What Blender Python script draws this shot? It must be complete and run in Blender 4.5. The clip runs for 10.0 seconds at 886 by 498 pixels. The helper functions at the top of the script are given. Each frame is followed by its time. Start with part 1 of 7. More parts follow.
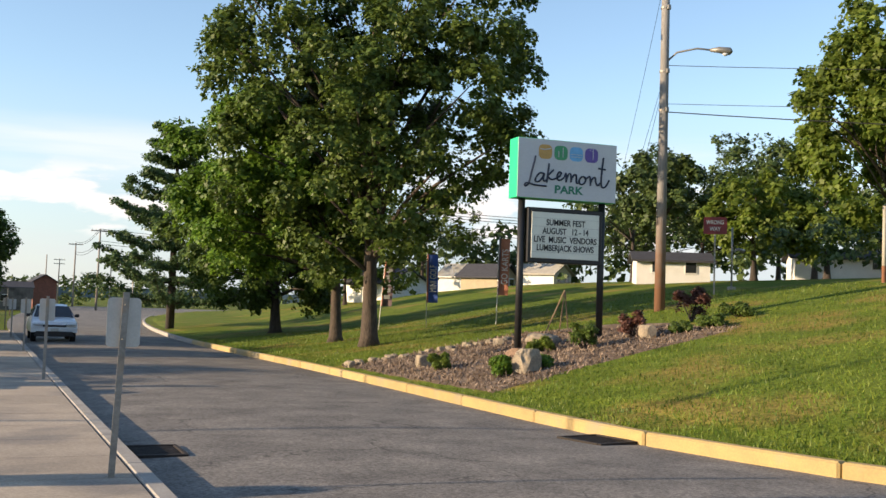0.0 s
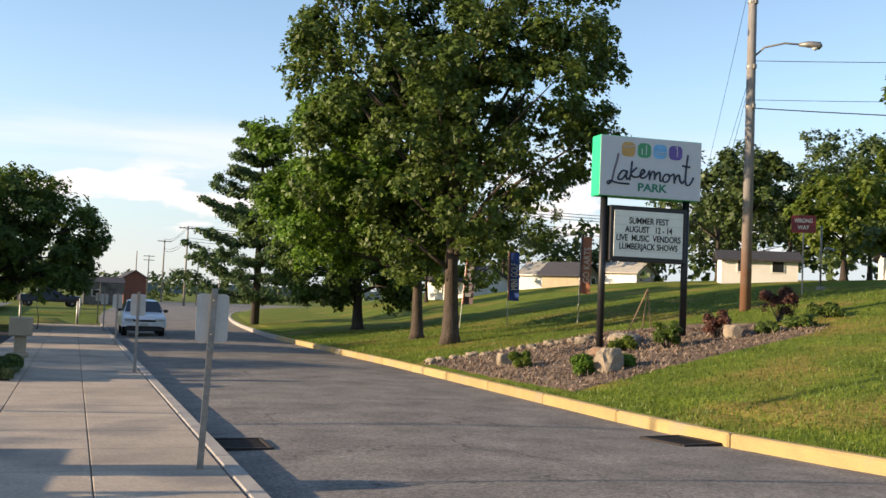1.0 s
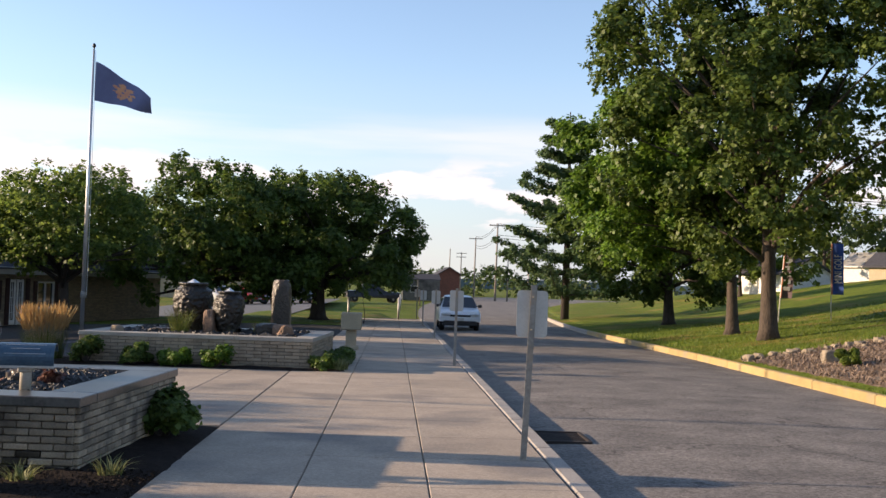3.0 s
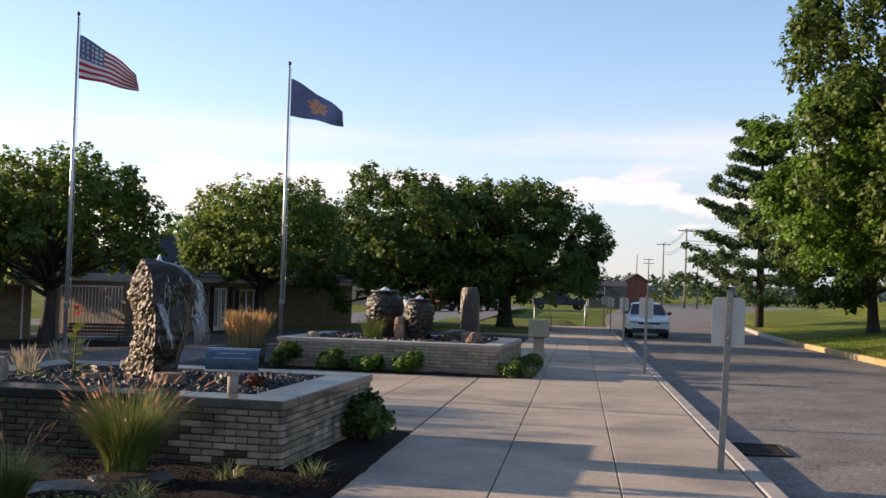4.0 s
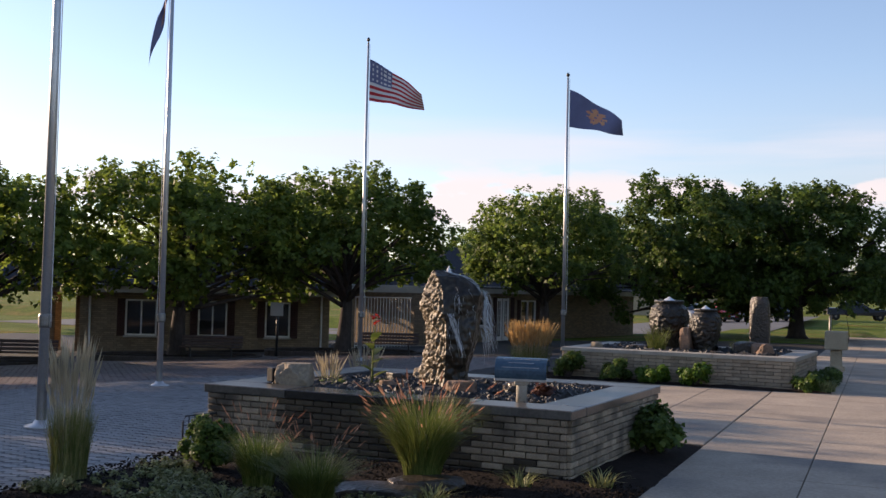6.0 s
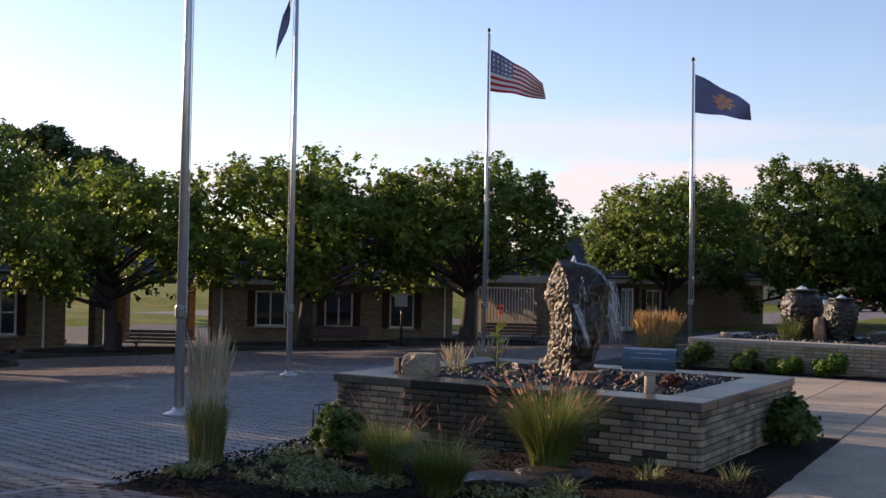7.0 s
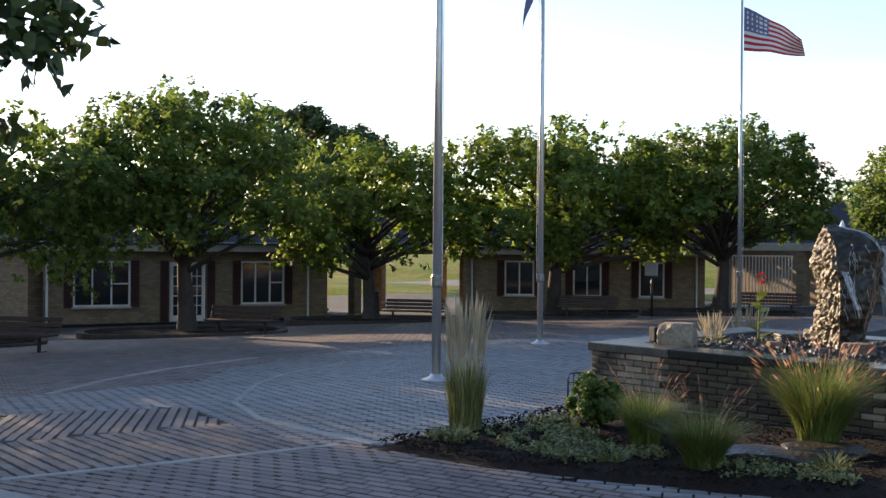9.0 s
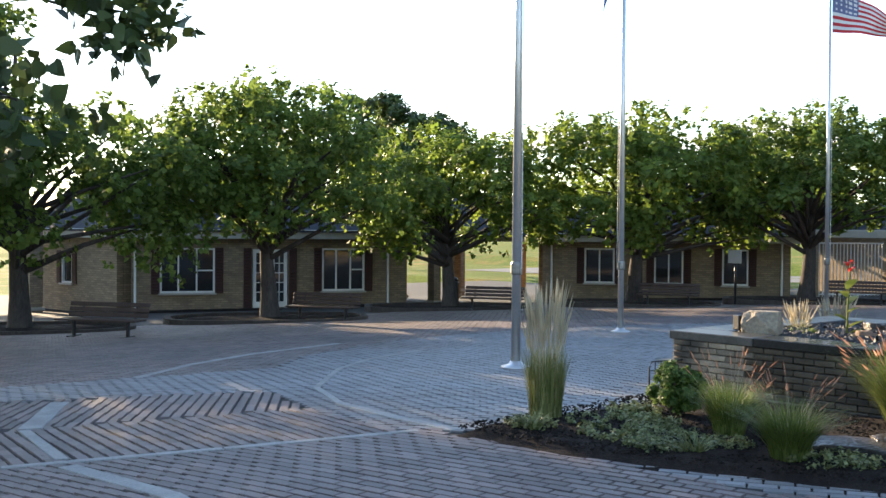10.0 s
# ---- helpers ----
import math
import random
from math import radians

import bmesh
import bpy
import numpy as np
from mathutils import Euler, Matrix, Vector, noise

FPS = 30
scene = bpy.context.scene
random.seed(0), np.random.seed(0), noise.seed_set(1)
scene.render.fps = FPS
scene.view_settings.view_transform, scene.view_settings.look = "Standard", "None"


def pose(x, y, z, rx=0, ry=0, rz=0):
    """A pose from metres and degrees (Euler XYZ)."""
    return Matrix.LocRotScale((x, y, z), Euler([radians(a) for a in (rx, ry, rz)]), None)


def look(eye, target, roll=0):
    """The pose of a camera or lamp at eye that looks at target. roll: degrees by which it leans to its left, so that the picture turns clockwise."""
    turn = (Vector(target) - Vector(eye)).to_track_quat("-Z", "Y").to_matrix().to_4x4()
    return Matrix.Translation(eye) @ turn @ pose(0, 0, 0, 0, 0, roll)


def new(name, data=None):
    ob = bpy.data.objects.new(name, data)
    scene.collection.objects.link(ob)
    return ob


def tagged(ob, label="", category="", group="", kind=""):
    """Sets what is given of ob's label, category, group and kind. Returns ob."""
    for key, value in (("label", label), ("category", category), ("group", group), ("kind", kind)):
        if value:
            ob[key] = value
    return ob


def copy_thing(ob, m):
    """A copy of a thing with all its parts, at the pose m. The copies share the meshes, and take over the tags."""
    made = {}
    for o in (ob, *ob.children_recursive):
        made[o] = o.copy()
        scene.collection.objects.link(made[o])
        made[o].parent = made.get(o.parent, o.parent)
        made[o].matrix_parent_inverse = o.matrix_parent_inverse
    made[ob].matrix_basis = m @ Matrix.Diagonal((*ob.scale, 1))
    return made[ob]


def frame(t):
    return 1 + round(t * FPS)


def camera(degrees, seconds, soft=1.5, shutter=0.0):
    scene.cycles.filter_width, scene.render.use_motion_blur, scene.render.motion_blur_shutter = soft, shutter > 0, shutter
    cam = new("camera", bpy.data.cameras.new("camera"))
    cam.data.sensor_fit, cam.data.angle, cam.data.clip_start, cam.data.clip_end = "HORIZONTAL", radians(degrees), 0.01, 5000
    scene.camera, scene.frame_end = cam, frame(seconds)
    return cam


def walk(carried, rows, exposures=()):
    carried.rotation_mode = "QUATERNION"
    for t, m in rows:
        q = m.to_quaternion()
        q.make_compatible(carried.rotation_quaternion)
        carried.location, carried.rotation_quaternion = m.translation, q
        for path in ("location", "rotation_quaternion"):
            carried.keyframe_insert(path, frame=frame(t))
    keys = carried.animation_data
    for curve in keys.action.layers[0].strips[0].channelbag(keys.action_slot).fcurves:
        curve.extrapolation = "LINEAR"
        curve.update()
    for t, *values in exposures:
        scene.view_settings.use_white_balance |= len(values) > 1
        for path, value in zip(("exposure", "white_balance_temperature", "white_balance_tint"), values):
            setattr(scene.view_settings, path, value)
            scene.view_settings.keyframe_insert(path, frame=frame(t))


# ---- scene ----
cam = camera(45.60, 10.0)
PATH = [
    (0.0, 0.000, 0.000, 1.650, 3.12, -1.89, -23.67),
    (0.5, -0.014, -0.020, 1.651, 2.95, -2.14, -21.11),
    (1.0, -0.024, -0.034, 1.651, 2.84, -2.31, -19.28),
    (1.5, -0.035, -0.049, 1.651, 2.69, -2.14, -16.91),
    (2.0, -0.052, -0.074, 1.651, 2.48, -2.07, -13.55),
    (2.5, -0.094, -0.092, 1.660, 2.18, -1.98, -8.41),
    (3.0, -0.134, -0.100, 1.661, 1.94, -1.92, -2.68),
    (4.5, -0.194, -0.099, 1.660, 2.16, -1.76, 11.68),
    (5.0, -0.210, -0.104, 1.658, 2.25, -1.83, 15.59),
    (5.5, -0.227, -0.109, 1.657, 2.29, -1.61, 19.06),
    (7.0, -0.274, -0.107, 1.653, 1.50, -1.07, 29.08),
    (7.5, -0.291, -0.123, 1.652, 1.14, -0.72, 32.51),
    (8.0, -0.311, -0.135, 1.650, 0.81, -0.47, 36.84),
    (8.5, -0.326, -0.130, 1.644, 0.29, -0.55, 39.98),
    (9.0, -0.343, -0.128, 1.642, -0.32, -0.47, 42.40),
    (9.5, -0.350, -0.131, 1.640, -0.67, -0.69, 44.76),
    (10.0, -0.349, -0.133, 1.639, -1.04, -0.42, 46.69),
]
walk(cam, [(t, pose(x, y, z, 90 + pitch, roll, yaw)) for t, x, y, z, pitch, roll, yaw in PATH],
     exposures=[(0.0, 0.95, 6500, 10), (2.5, 0.93, 6500, 16), (5.0, 0.78, 6450, 18), (7.0, 0.66, 6500, 23), (8.0, 0.69, 6550, 24), (8.5, 0.79, 6550, 19), (9.0, 1.3, 6550, 14), (10.0, 2.05, 6500, 9)])

# ---- light ----
SUN_UP = 14.3          # elevation of the evening sun, degrees
SUN_AZ = 84.0          # degrees to the left of the road's direction
world = bpy.data.worlds.new("sky")
scene.world = world
world.use_nodes = True
wn, wl = world.node_tree.nodes, world.node_tree.links
wn.clear()
sky = wn.new("ShaderNodeTexSky")
sky.sky_type = "NISHITA"
sky.sun_disc = False
sky.sun_elevation = radians(SUN_UP + 6)
sky.sun_rotation = radians(-SUN_AZ)
sky.altitude, sky.air_density, sky.dust_density, sky.ozone_density = 200, 1.0, 0.35, 1.3
wtc = wn.new("ShaderNodeTexCoord")
wsep = wn.new("ShaderNodeSeparateXYZ")
wl.new(wtc.outputs["Generated"], wsep.inputs[0])
def sky_noise(stretch, scale, detail, lo, hi, shift=(0, 0, 0)):
    """Cloud cover between 0 and 1."""
    mp = wn.new("ShaderNodeMapping")
    mp.inputs["Scale"].default_value, mp.inputs["Location"].default_value = stretch, shift
    wl.new(wtc.outputs["Generated"], mp.inputs[0])
    no = wn.new("ShaderNodeTexNoise")
    no.inputs["Scale"].default_value, no.inputs["Detail"].default_value, no.inputs["Roughness"].default_value = scale, detail, 0.55
    wl.new(mp.outputs[0], no.inputs["Vector"])
    rp = wn.new("ShaderNodeValToRGB")
    rp.color_ramp.elements[0].position, rp.color_ramp.elements[1].position = lo, hi
    wl.new(no.outputs["Fac"], rp.inputs[0])
    return rp.outputs[0]


def sky_band(stops):
    """Cover by height above the horizon."""
    rp = wn.new("ShaderNodeValToRGB")
    while len(rp.color_ramp.elements) < len(stops):
        rp.color_ramp.elements.new(0.5)
    for e, (p, v) in zip(rp.color_ramp.elements, stops):
        e.position, e.color = p, (v, v, v, 1)
    wl.new(wsep.outputs["Z"], rp.inputs[0])
    return rp.outputs[0]


away = wn.new("ShaderNodeMapRange")          # haze lies on the side away from the sun
away.inputs["From Min"].default_value, away.inputs["From Max"].default_value = -0.55, 0.25
wl.new(wsep.outputs["X"], away.inputs["Value"])
cloudy = sky.outputs[0]
for cover, height, tint in ((away.outputs[0], sky_band([(0.0, 0.9), (0.06, 0.75), (0.2, 0.0)]), (2.7, 3.05, 3.5)),
                            (sky_noise((3, 3, 13), 1.6, 7, 0.5, 0.66), sky_band([(0.0, 0.4), (0.17, 0.0)]), (3.6, 3.55, 3.7)),
                            (sky_noise((1.3, 1.3, 16), 1.5, 5, 0.4, 0.6, (2.0, 0.4, 0.3)), sky_band([(0.1, 0.0), (0.125, 0.55), (0.14, 0.6), (0.165, 0.0)]), (4.7, 4.65, 4.7)),
                            (sky_noise((6, 6, 22), 1.3, 8, 0.5, 0.57, (0.3, 0.0, 0.2)), sky_band([(0.05, 0.0), (0.065, 0.9), (0.1, 0.9), (0.125, 0.0)]), (5.2, 4.75, 4.5))):
    wmul = wn.new("ShaderNodeMath")
    wmul.operation = "MULTIPLY"
    wl.new(cover, wmul.inputs[0])
    wl.new(height, wmul.inputs[1])
    wmix = wn.new("ShaderNodeMixRGB")
    wmix.inputs[2].default_value = (*tint, 1)
    wl.new(wmul.outputs[0], wmix.inputs[0])
    wl.new(cloudy, wmix.inputs[1])
    cloudy = wmix.outputs[0]
wbg = wn.new("ShaderNodeBackground")
wbg.inputs["Strength"].default_value = 0.12
wout = wn.new("ShaderNodeOutputWorld")
wl.new(cloudy, wbg.inputs[0])
wl.new(wbg.outputs[0], wout.inputs[0])

sun = new("sun", bpy.data.lights.new("sun", "SUN"))
sun.data.energy, sun.data.angle, sun.data.color = 5.0, radians(0.6), (1.0, 0.77, 0.51)
_a = radians(SUN_AZ)
sun.matrix_world = look((-60 * math.sin(_a), 60 * math.cos(_a), 60 * math.tan(radians(SUN_UP))), (0, 0, 0))

# ---- materials ----
def mat(name, a, b=None, rough=0.8, metal=0.0, scale=6.0, fine=60.0, bump=0.3, dist=0.01, vary=0.0, island=0.0,
        spec=0.4, c=None, coords="Object", stretch=(1, 1, 1)):
    """Two-scale noise colour between a and b (and stains c), fine relief, variation by piece or island."""
    m = bpy.data.materials.new(name)
    m.use_nodes = True
    n, l = m.node_tree.nodes, m.node_tree.links
    p = n["Principled BSDF"]
    p.inputs["Roughness"].default_value, p.inputs["Metallic"].default_value = rough, metal
    p.inputs["Specular IOR Level"].default_value = spec
    b = b or tuple(v * 0.75 for v in a)
    tc = n.new("ShaderNodeTexCoord")
    mp = n.new("ShaderNodeMapping")
    mp.inputs["Scale"].default_value = stretch
    if coords == "World":
        geo = n.new("ShaderNodeNewGeometry")
        l.new(geo.outputs["Position"], mp.inputs[0])
    else:
        l.new(tc.outputs[coords], mp.inputs[0])
    n1 = n.new("ShaderNodeTexNoise")
    n1.inputs["Scale"].default_value, n1.inputs["Detail"].default_value = scale, 5
    n2 = n.new("ShaderNodeTexNoise")
    n2.inputs["Scale"].default_value, n2.inputs["Detail"].default_value = fine, 3
    l.new(mp.outputs[0], n1.inputs["Vector"])
    l.new(mp.outputs[0], n2.inputs["Vector"])
    mixf = n.new("ShaderNodeMath")
    mixf.operation = "MULTIPLY_ADD"
    l.new(n2.outputs["Fac"], mixf.inputs[0])
    mixf.inputs[1].default_value = 0.5
    half = n.new("ShaderNodeMath")
    half.operation = "MULTIPLY"
    half.inputs[1].default_value = 0.5
    l.new(n1.outputs["Fac"], half.inputs[0])
    l.new(half.outputs[0], mixf.inputs[2])
    ramp = n.new("ShaderNodeValToRGB")
    ramp.color_ramp.elements[0].position, ramp.color_ramp.elements[1].position = 0.36, 0.64
    ramp.color_ramp.elements[0].color, ramp.color_ramp.elements[1].color = (*b, 1), (*a, 1)
    l.new(mixf.outputs[0], ramp.inputs[0])
    col = ramp.outputs[0]
    if c:
        n3 = n.new("ShaderNodeTexNoise")
        n3.inputs["Scale"].default_value, n3.inputs["Detail"].default_value = scale * 0.37, 6
        l.new(mp.outputs[0], n3.inputs["Vector"])
        r3 = n.new("ShaderNodeValToRGB")
        r3.color_ramp.elements[0].position, r3.color_ramp.elements[1].position = 0.52, 0.66
        l.new(n3.outputs["Fac"], r3.inputs[0])
        mx = n.new("ShaderNodeMixRGB")
        mx.inputs[2].default_value = (*c, 1)
        l.new(r3.outputs[0], mx.inputs[0])
        l.new(col, mx.inputs[1])
        col = mx.outputs[0]
    if vary or island:
        src = n.new("ShaderNodeObjectInfo").outputs["Random"] if vary else n.new("ShaderNodeNewGeometry").outputs["Random Per Island"]
        mr = n.new("ShaderNodeMapRange")
        k = vary or island
        mr.inputs["To Min"].default_value, mr.inputs["To Max"].default_value = 1 - k, 1 + k
        l.new(src, mr.inputs["Value"])
        hsv = n.new("ShaderNodeHueSaturation")
        l.new(mr.outputs[0], hsv.inputs["Value"])
        l.new(col, hsv.inputs["Color"])
        col = hsv.outputs[0]
    l.new(col, p.inputs["Base Color"])
    if bump:
        bp = n.new("ShaderNodeBump")
        bp.inputs["Strength"].default_value, bp.inputs["Distance"].default_value = bump, dist
        l.new(mixf.outputs[0], bp.inputs["Height"])
        l.new(bp.outputs[0], p.inputs["Normal"])
    return m


def leaf_mat(name, a, b, glow=0.35, rough=0.5):
    """Leaves: colour varies leaf by leaf, and light shines through."""
    m = bpy.data.materials.new(name)
    m.use_nodes = True
    n, l = m.node_tree.nodes, m.node_tree.links
    p = n["Principled BSDF"]
    p.inputs["Roughness"].default_value = rough
    p.inputs["Specular IOR Level"].default_value = 0.3
    geo = n.new("ShaderNodeNewGeometry")
    ramp = n.new("ShaderNodeValToRGB")
    ramp.color_ramp.elements[0].color, ramp.color_ramp.elements[1].color = (*a, 1), (*b, 1)
    l.new(geo.outputs["Random Per Island"], ramp.inputs[0])
    no = n.new("ShaderNodeTexNoise")
    no.inputs["Scale"].default_value = 0.9
    l.new(geo.outputs["Position"], no.inputs["Vector"])
    mr = n.new("ShaderNodeMapRange")
    mr.inputs["From Min"].default_value, mr.inputs["From Max"].default_value = 0.3, 0.7
    mr.inputs["To Min"].default_value, mr.inputs["To Max"].default_value = 0.7, 1.3
    l.new(no.outputs["Fac"], mr.inputs["Value"])
    hsv = n.new("ShaderNodeHueSaturation")
    l.new(mr.outputs[0], hsv.inputs["Value"])
    l.new(ramp.outputs[0], hsv.inputs["Color"])
    l.new(hsv.outputs[0], p.inputs["Base Color"])
    tr = n.new("ShaderNodeBsdfTranslucent")
    l.new(hsv.outputs[0], tr.inputs["Color"])
    mix = n.new("ShaderNodeMixShader")
    mix.inputs[0].default_value = glow
    l.new(p.outputs[0], mix.inputs[1])
    l.new(tr.outputs[0], mix.inputs[2])
    l.new(mix.outputs[0], n["Material Output"].inputs["Surface"])
    return m


def glass_mat(name, tint, rough=0.05):
    m = bpy.data.materials.new(name)
    m.use_nodes = True
    p = m.node_tree.nodes["Principled BSDF"]
    p.inputs["Base Color"].default_value = (*tint, 1)
    p.inputs["Roughness"].default_value = rough
    p.inputs["Specular IOR Level"].default_value = 0.6
    return m


def cracked(name, a, b, crack):
    """Old asphalt: aggregate grain, patches and dark cracks."""
    m = mat(name, a, b, rough=0.92, scale=1.1, fine=75, bump=0.8, dist=0.008, coords="World", spec=0.25)
    n, l = m.node_tree.nodes, m.node_tree.links
    p = n["Principled BSDF"]
    old = p.inputs["Base Color"].links[0].from_socket
    geo = n.new("ShaderNodeNewGeometry")
    warp = n.new("ShaderNodeTexNoise")
    warp.inputs["Scale"].default_value, warp.inputs["Detail"].default_value = 1.3, 4
    l.new(geo.outputs["Position"], warp.inputs["Vector"])
    add = n.new("ShaderNodeMixRGB")
    add.blend_type = "ADD"
    add.inputs[0].default_value = 0.9
    l.new(geo.outputs["Position"], add.inputs[1])
    l.new(warp.outputs["Color"], add.inputs[2])
    vo = n.new("ShaderNodeTexVoronoi")
    vo.feature = "DISTANCE_TO_EDGE"
    vo.inputs["Scale"].default_value = 0.36
    l.new(add.outputs[0], vo.inputs["Vector"])
    r = n.new("ShaderNodeValToRGB")
    r.color_ramp.elements[0].position, r.color_ramp.elements[0].color = 0.0015, (0.75, 0.75, 0.75, 1)
    r.color_ramp.elements[1].position, r.color_ramp.elements[1].color = 0.0055, (0, 0, 0, 1)
    l.new(vo.outputs["Distance"], r.inputs[0])
    gate = n.new("ShaderNodeTexNoise")
    gate.inputs["Scale"].default_value = 0.35
    l.new(geo.outputs["Position"], gate.inputs["Vector"])
    gr = n.new("ShaderNodeValToRGB")
    gr.color_ramp.elements[0].position, gr.color_ramp.elements[1].position = 0.42, 0.5
    l.new(gate.outputs["Fac"], gr.inputs[0])
    mu = n.new("ShaderNodeMath")
    mu.operation = "MULTIPLY"
    l.new(r.outputs[0], mu.inputs[0])
    l.new(gr.outputs[0], mu.inputs[1])
    mx = n.new("ShaderNodeMixRGB")
    mx.inputs[2].default_value = (*crack, 1)
    l.new(mu.outputs[0], mx.inputs[0])
    l.new(old, mx.inputs[1])
    l.new(mx.outputs[0], p.inputs["Base Color"])
    return m


def brickwall(name, a, b, joint):
    """Far brick facing: courses 75 mm high."""
    m = mat(name, a, b, rough=0.85, scale=3, fine=40, bump=0.2)
    n, l = m.node_tree.nodes, m.node_tree.links
    p = n["Principled BSDF"]
    old = p.inputs["Base Color"].links[0].from_socket
    tc = n.new("ShaderNodeTexCoord")
    sep = n.new("ShaderNodeSeparateXYZ")
    l.new(tc.outputs["Object"], sep.inputs[0])
    sm = n.new("ShaderNodeMath")
    l.new(sep.outputs["X"], sm.inputs[0])
    l.new(sep.outputs["Y"], sm.inputs[1])
    cmb = n.new("ShaderNodeCombineXYZ")
    l.new(sm.outputs[0], cmb.inputs["X"])
    l.new(sep.outputs["Z"], cmb.inputs["Y"])
    br = n.new("ShaderNodeTexBrick")
    br.inputs["Scale"].default_value = 1.0
    br.inputs["Brick Width"].default_value, br.inputs["Row Height"].default_value = 0.24, 0.075
    br.inputs["Mortar Size"].default_value = 0.008
    br.inputs["Color1"].default_value, br.inputs["Color2"].default_value = (1.12, 1.08, 1.0, 1), (0.72, 0.7, 0.68, 1)
    br.inputs["Mortar"].default_value = (*joint, 1)
    l.new(cmb.outputs[0], br.inputs["Vector"])
    mx = n.new("ShaderNodeMixRGB")
    mx.blend_type = "MULTIPLY"
    mx.inputs[0].default_value = 1.0
    l.new(old, mx.inputs[1])
    l.new(br.outputs["Color"], mx.inputs[2])
    l.new(mx.outputs[0], p.inputs["Base Color"])
    return m


M = {}
def speckle(m, scale, k):
    """Aggregate: each small stone a little lighter or darker."""
    n, l = m.node_tree.nodes, m.node_tree.links
    p = n["Principled BSDF"]
    old = p.inputs["Base Color"].links[0].from_socket
    geo, vo, mr, hsv = n.new("ShaderNodeNewGeometry"), n.new("ShaderNodeTexVoronoi"), n.new("ShaderNodeMapRange"), n.new("ShaderNodeHueSaturation")
    vo.inputs["Scale"].default_value = scale
    l.new(geo.outputs["Position"], vo.inputs["Vector"])
    sp = n.new("ShaderNodeSeparateColor")
    l.new(vo.outputs["Color"], sp.inputs[0])
    mr.inputs["To Min"].default_value, mr.inputs["To Max"].default_value = 1 - k, 1 + k
    l.new(sp.outputs[0], mr.inputs["Value"])
    l.new(mr.outputs[0], hsv.inputs["Value"])
    l.new(old, hsv.inputs["Color"])
    l.new(hsv.outputs[0], p.inputs["Base Color"])
    return m


M["asphalt"] = cracked("asphalt", (0.245, 0.22, 0.192), (0.105, 0.096, 0.088), (0.03, 0.028, 0.025))
speckle(M["asphalt"], 34, 0.34)
M["lot"] = mat("lot_asphalt", (0.14, 0.135, 0.13), (0.09, 0.09, 0.09), scale=1, fine=90, coords="World")
M["concrete"] = mat("concrete", (0.41, 0.335, 0.255), (0.3, 0.247, 0.19), rough=0.9, scale=1.6, fine=90, bump=0.25, dist=0.004, vary=0.1, c=(0.22, 0.19, 0.16), coords="World")
speckle(M["concrete"], 45, 0.14)
M["kerb"] = mat("kerb_concrete", (0.36, 0.33, 0.29), (0.24, 0.22, 0.2), rough=0.9, scale=3, fine=70, vary=0.08, coords="World")
M["yellow"] = mat("worn_yellow_paint", (0.42, 0.305, 0.12), (0.32, 0.235, 0.105), rough=0.75, scale=2.5, fine=40, vary=0.12, c=(0.3, 0.25, 0.16), coords="World")
M["lawn"] = mat("lawn", (0.135, 0.17, 0.022), (0.07, 0.105, 0.011), rough=0.95, scale=0.9, fine=26, bump=0.8, dist=0.05, c=(0.2, 0.155, 0.04), coords="World", spec=0.1)
speckle(M["lawn"], 14, 0.3)
M["mulch"] = mat("mulch", (0.03, 0.022, 0.018), (0.012, 0.009, 0.008), rough=0.95, scale=8, fine=60, bump=1.0, dist=0.04, coords="World", spec=0.1)
M["mulch_chip"] = mat("mulch_chip", (0.028, 0.022, 0.018), (0.01, 0.008, 0.007), rough=0.95, island=0.6, coords="World", spec=0.1)
M["chips"] = mat("wood_chips", (0.2, 0.145, 0.105), (0.1, 0.072, 0.053), rough=0.95, scale=5, fine=45, bump=0.9, dist=0.03, c=(0.25, 0.19, 0.14), coords="World", spec=0.1)
M["chip"] = mat("bark_piece", (0.27, 0.2, 0.145), (0.13, 0.095, 0.07), island=0.4, coords="World")
M["paver_joint"] = mat("paver_bedding", (0.022, 0.02, 0.019), (0.012, 0.011, 0.01), scale=5, coords="World")
M["paver_red"] = mat("red_paver", (0.17, 0.132, 0.122), (0.105, 0.086, 0.081), rough=0.62, scale=0.8, fine=50, bump=0.3, dist=0.003, island=0.28, c=(0.15, 0.11, 0.1), coords="World")
M["paver_piece"] = mat("red_paver_piece", (0.17, 0.132, 0.122), (0.105, 0.086, 0.081), rough=0.62, scale=0.8, fine=50, bump=0.3, dist=0.003, vary=0.28, c=(0.15, 0.11, 0.1), coords="World")
M["paver_grey"] = mat("grey_paver", (0.205, 0.205, 0.21), (0.14, 0.138, 0.142), rough=0.55, scale=0.8, fine=50, bump=0.3, dist=0.003, island=0.2, c=(0.14, 0.12, 0.115), coords="World")
M["band"] = mat("paving_band", (0.36, 0.35, 0.33), (0.23, 0.222, 0.21), rough=0.85, scale=3, fine=50, coords="World", vary=0.08)
M["brick"] = mat("buff_brick", (0.35, 0.28, 0.195), (0.2, 0.158, 0.112), rough=0.85, scale=5, fine=60, bump=0.7, dist=0.009, vary=0.34, c=(0.075, 0.062, 0.048), coords="World")
M["brick_set"] = mat("buff_brick_set", (0.35, 0.285, 0.205), (0.22, 0.175, 0.125), rough=0.85, scale=7, fine=70, bump=0.4, dist=0.006, island=0.24)
M["mortar"] = mat("mortar", (0.14, 0.122, 0.1), (0.075, 0.066, 0.056), rough=0.95, scale=9)
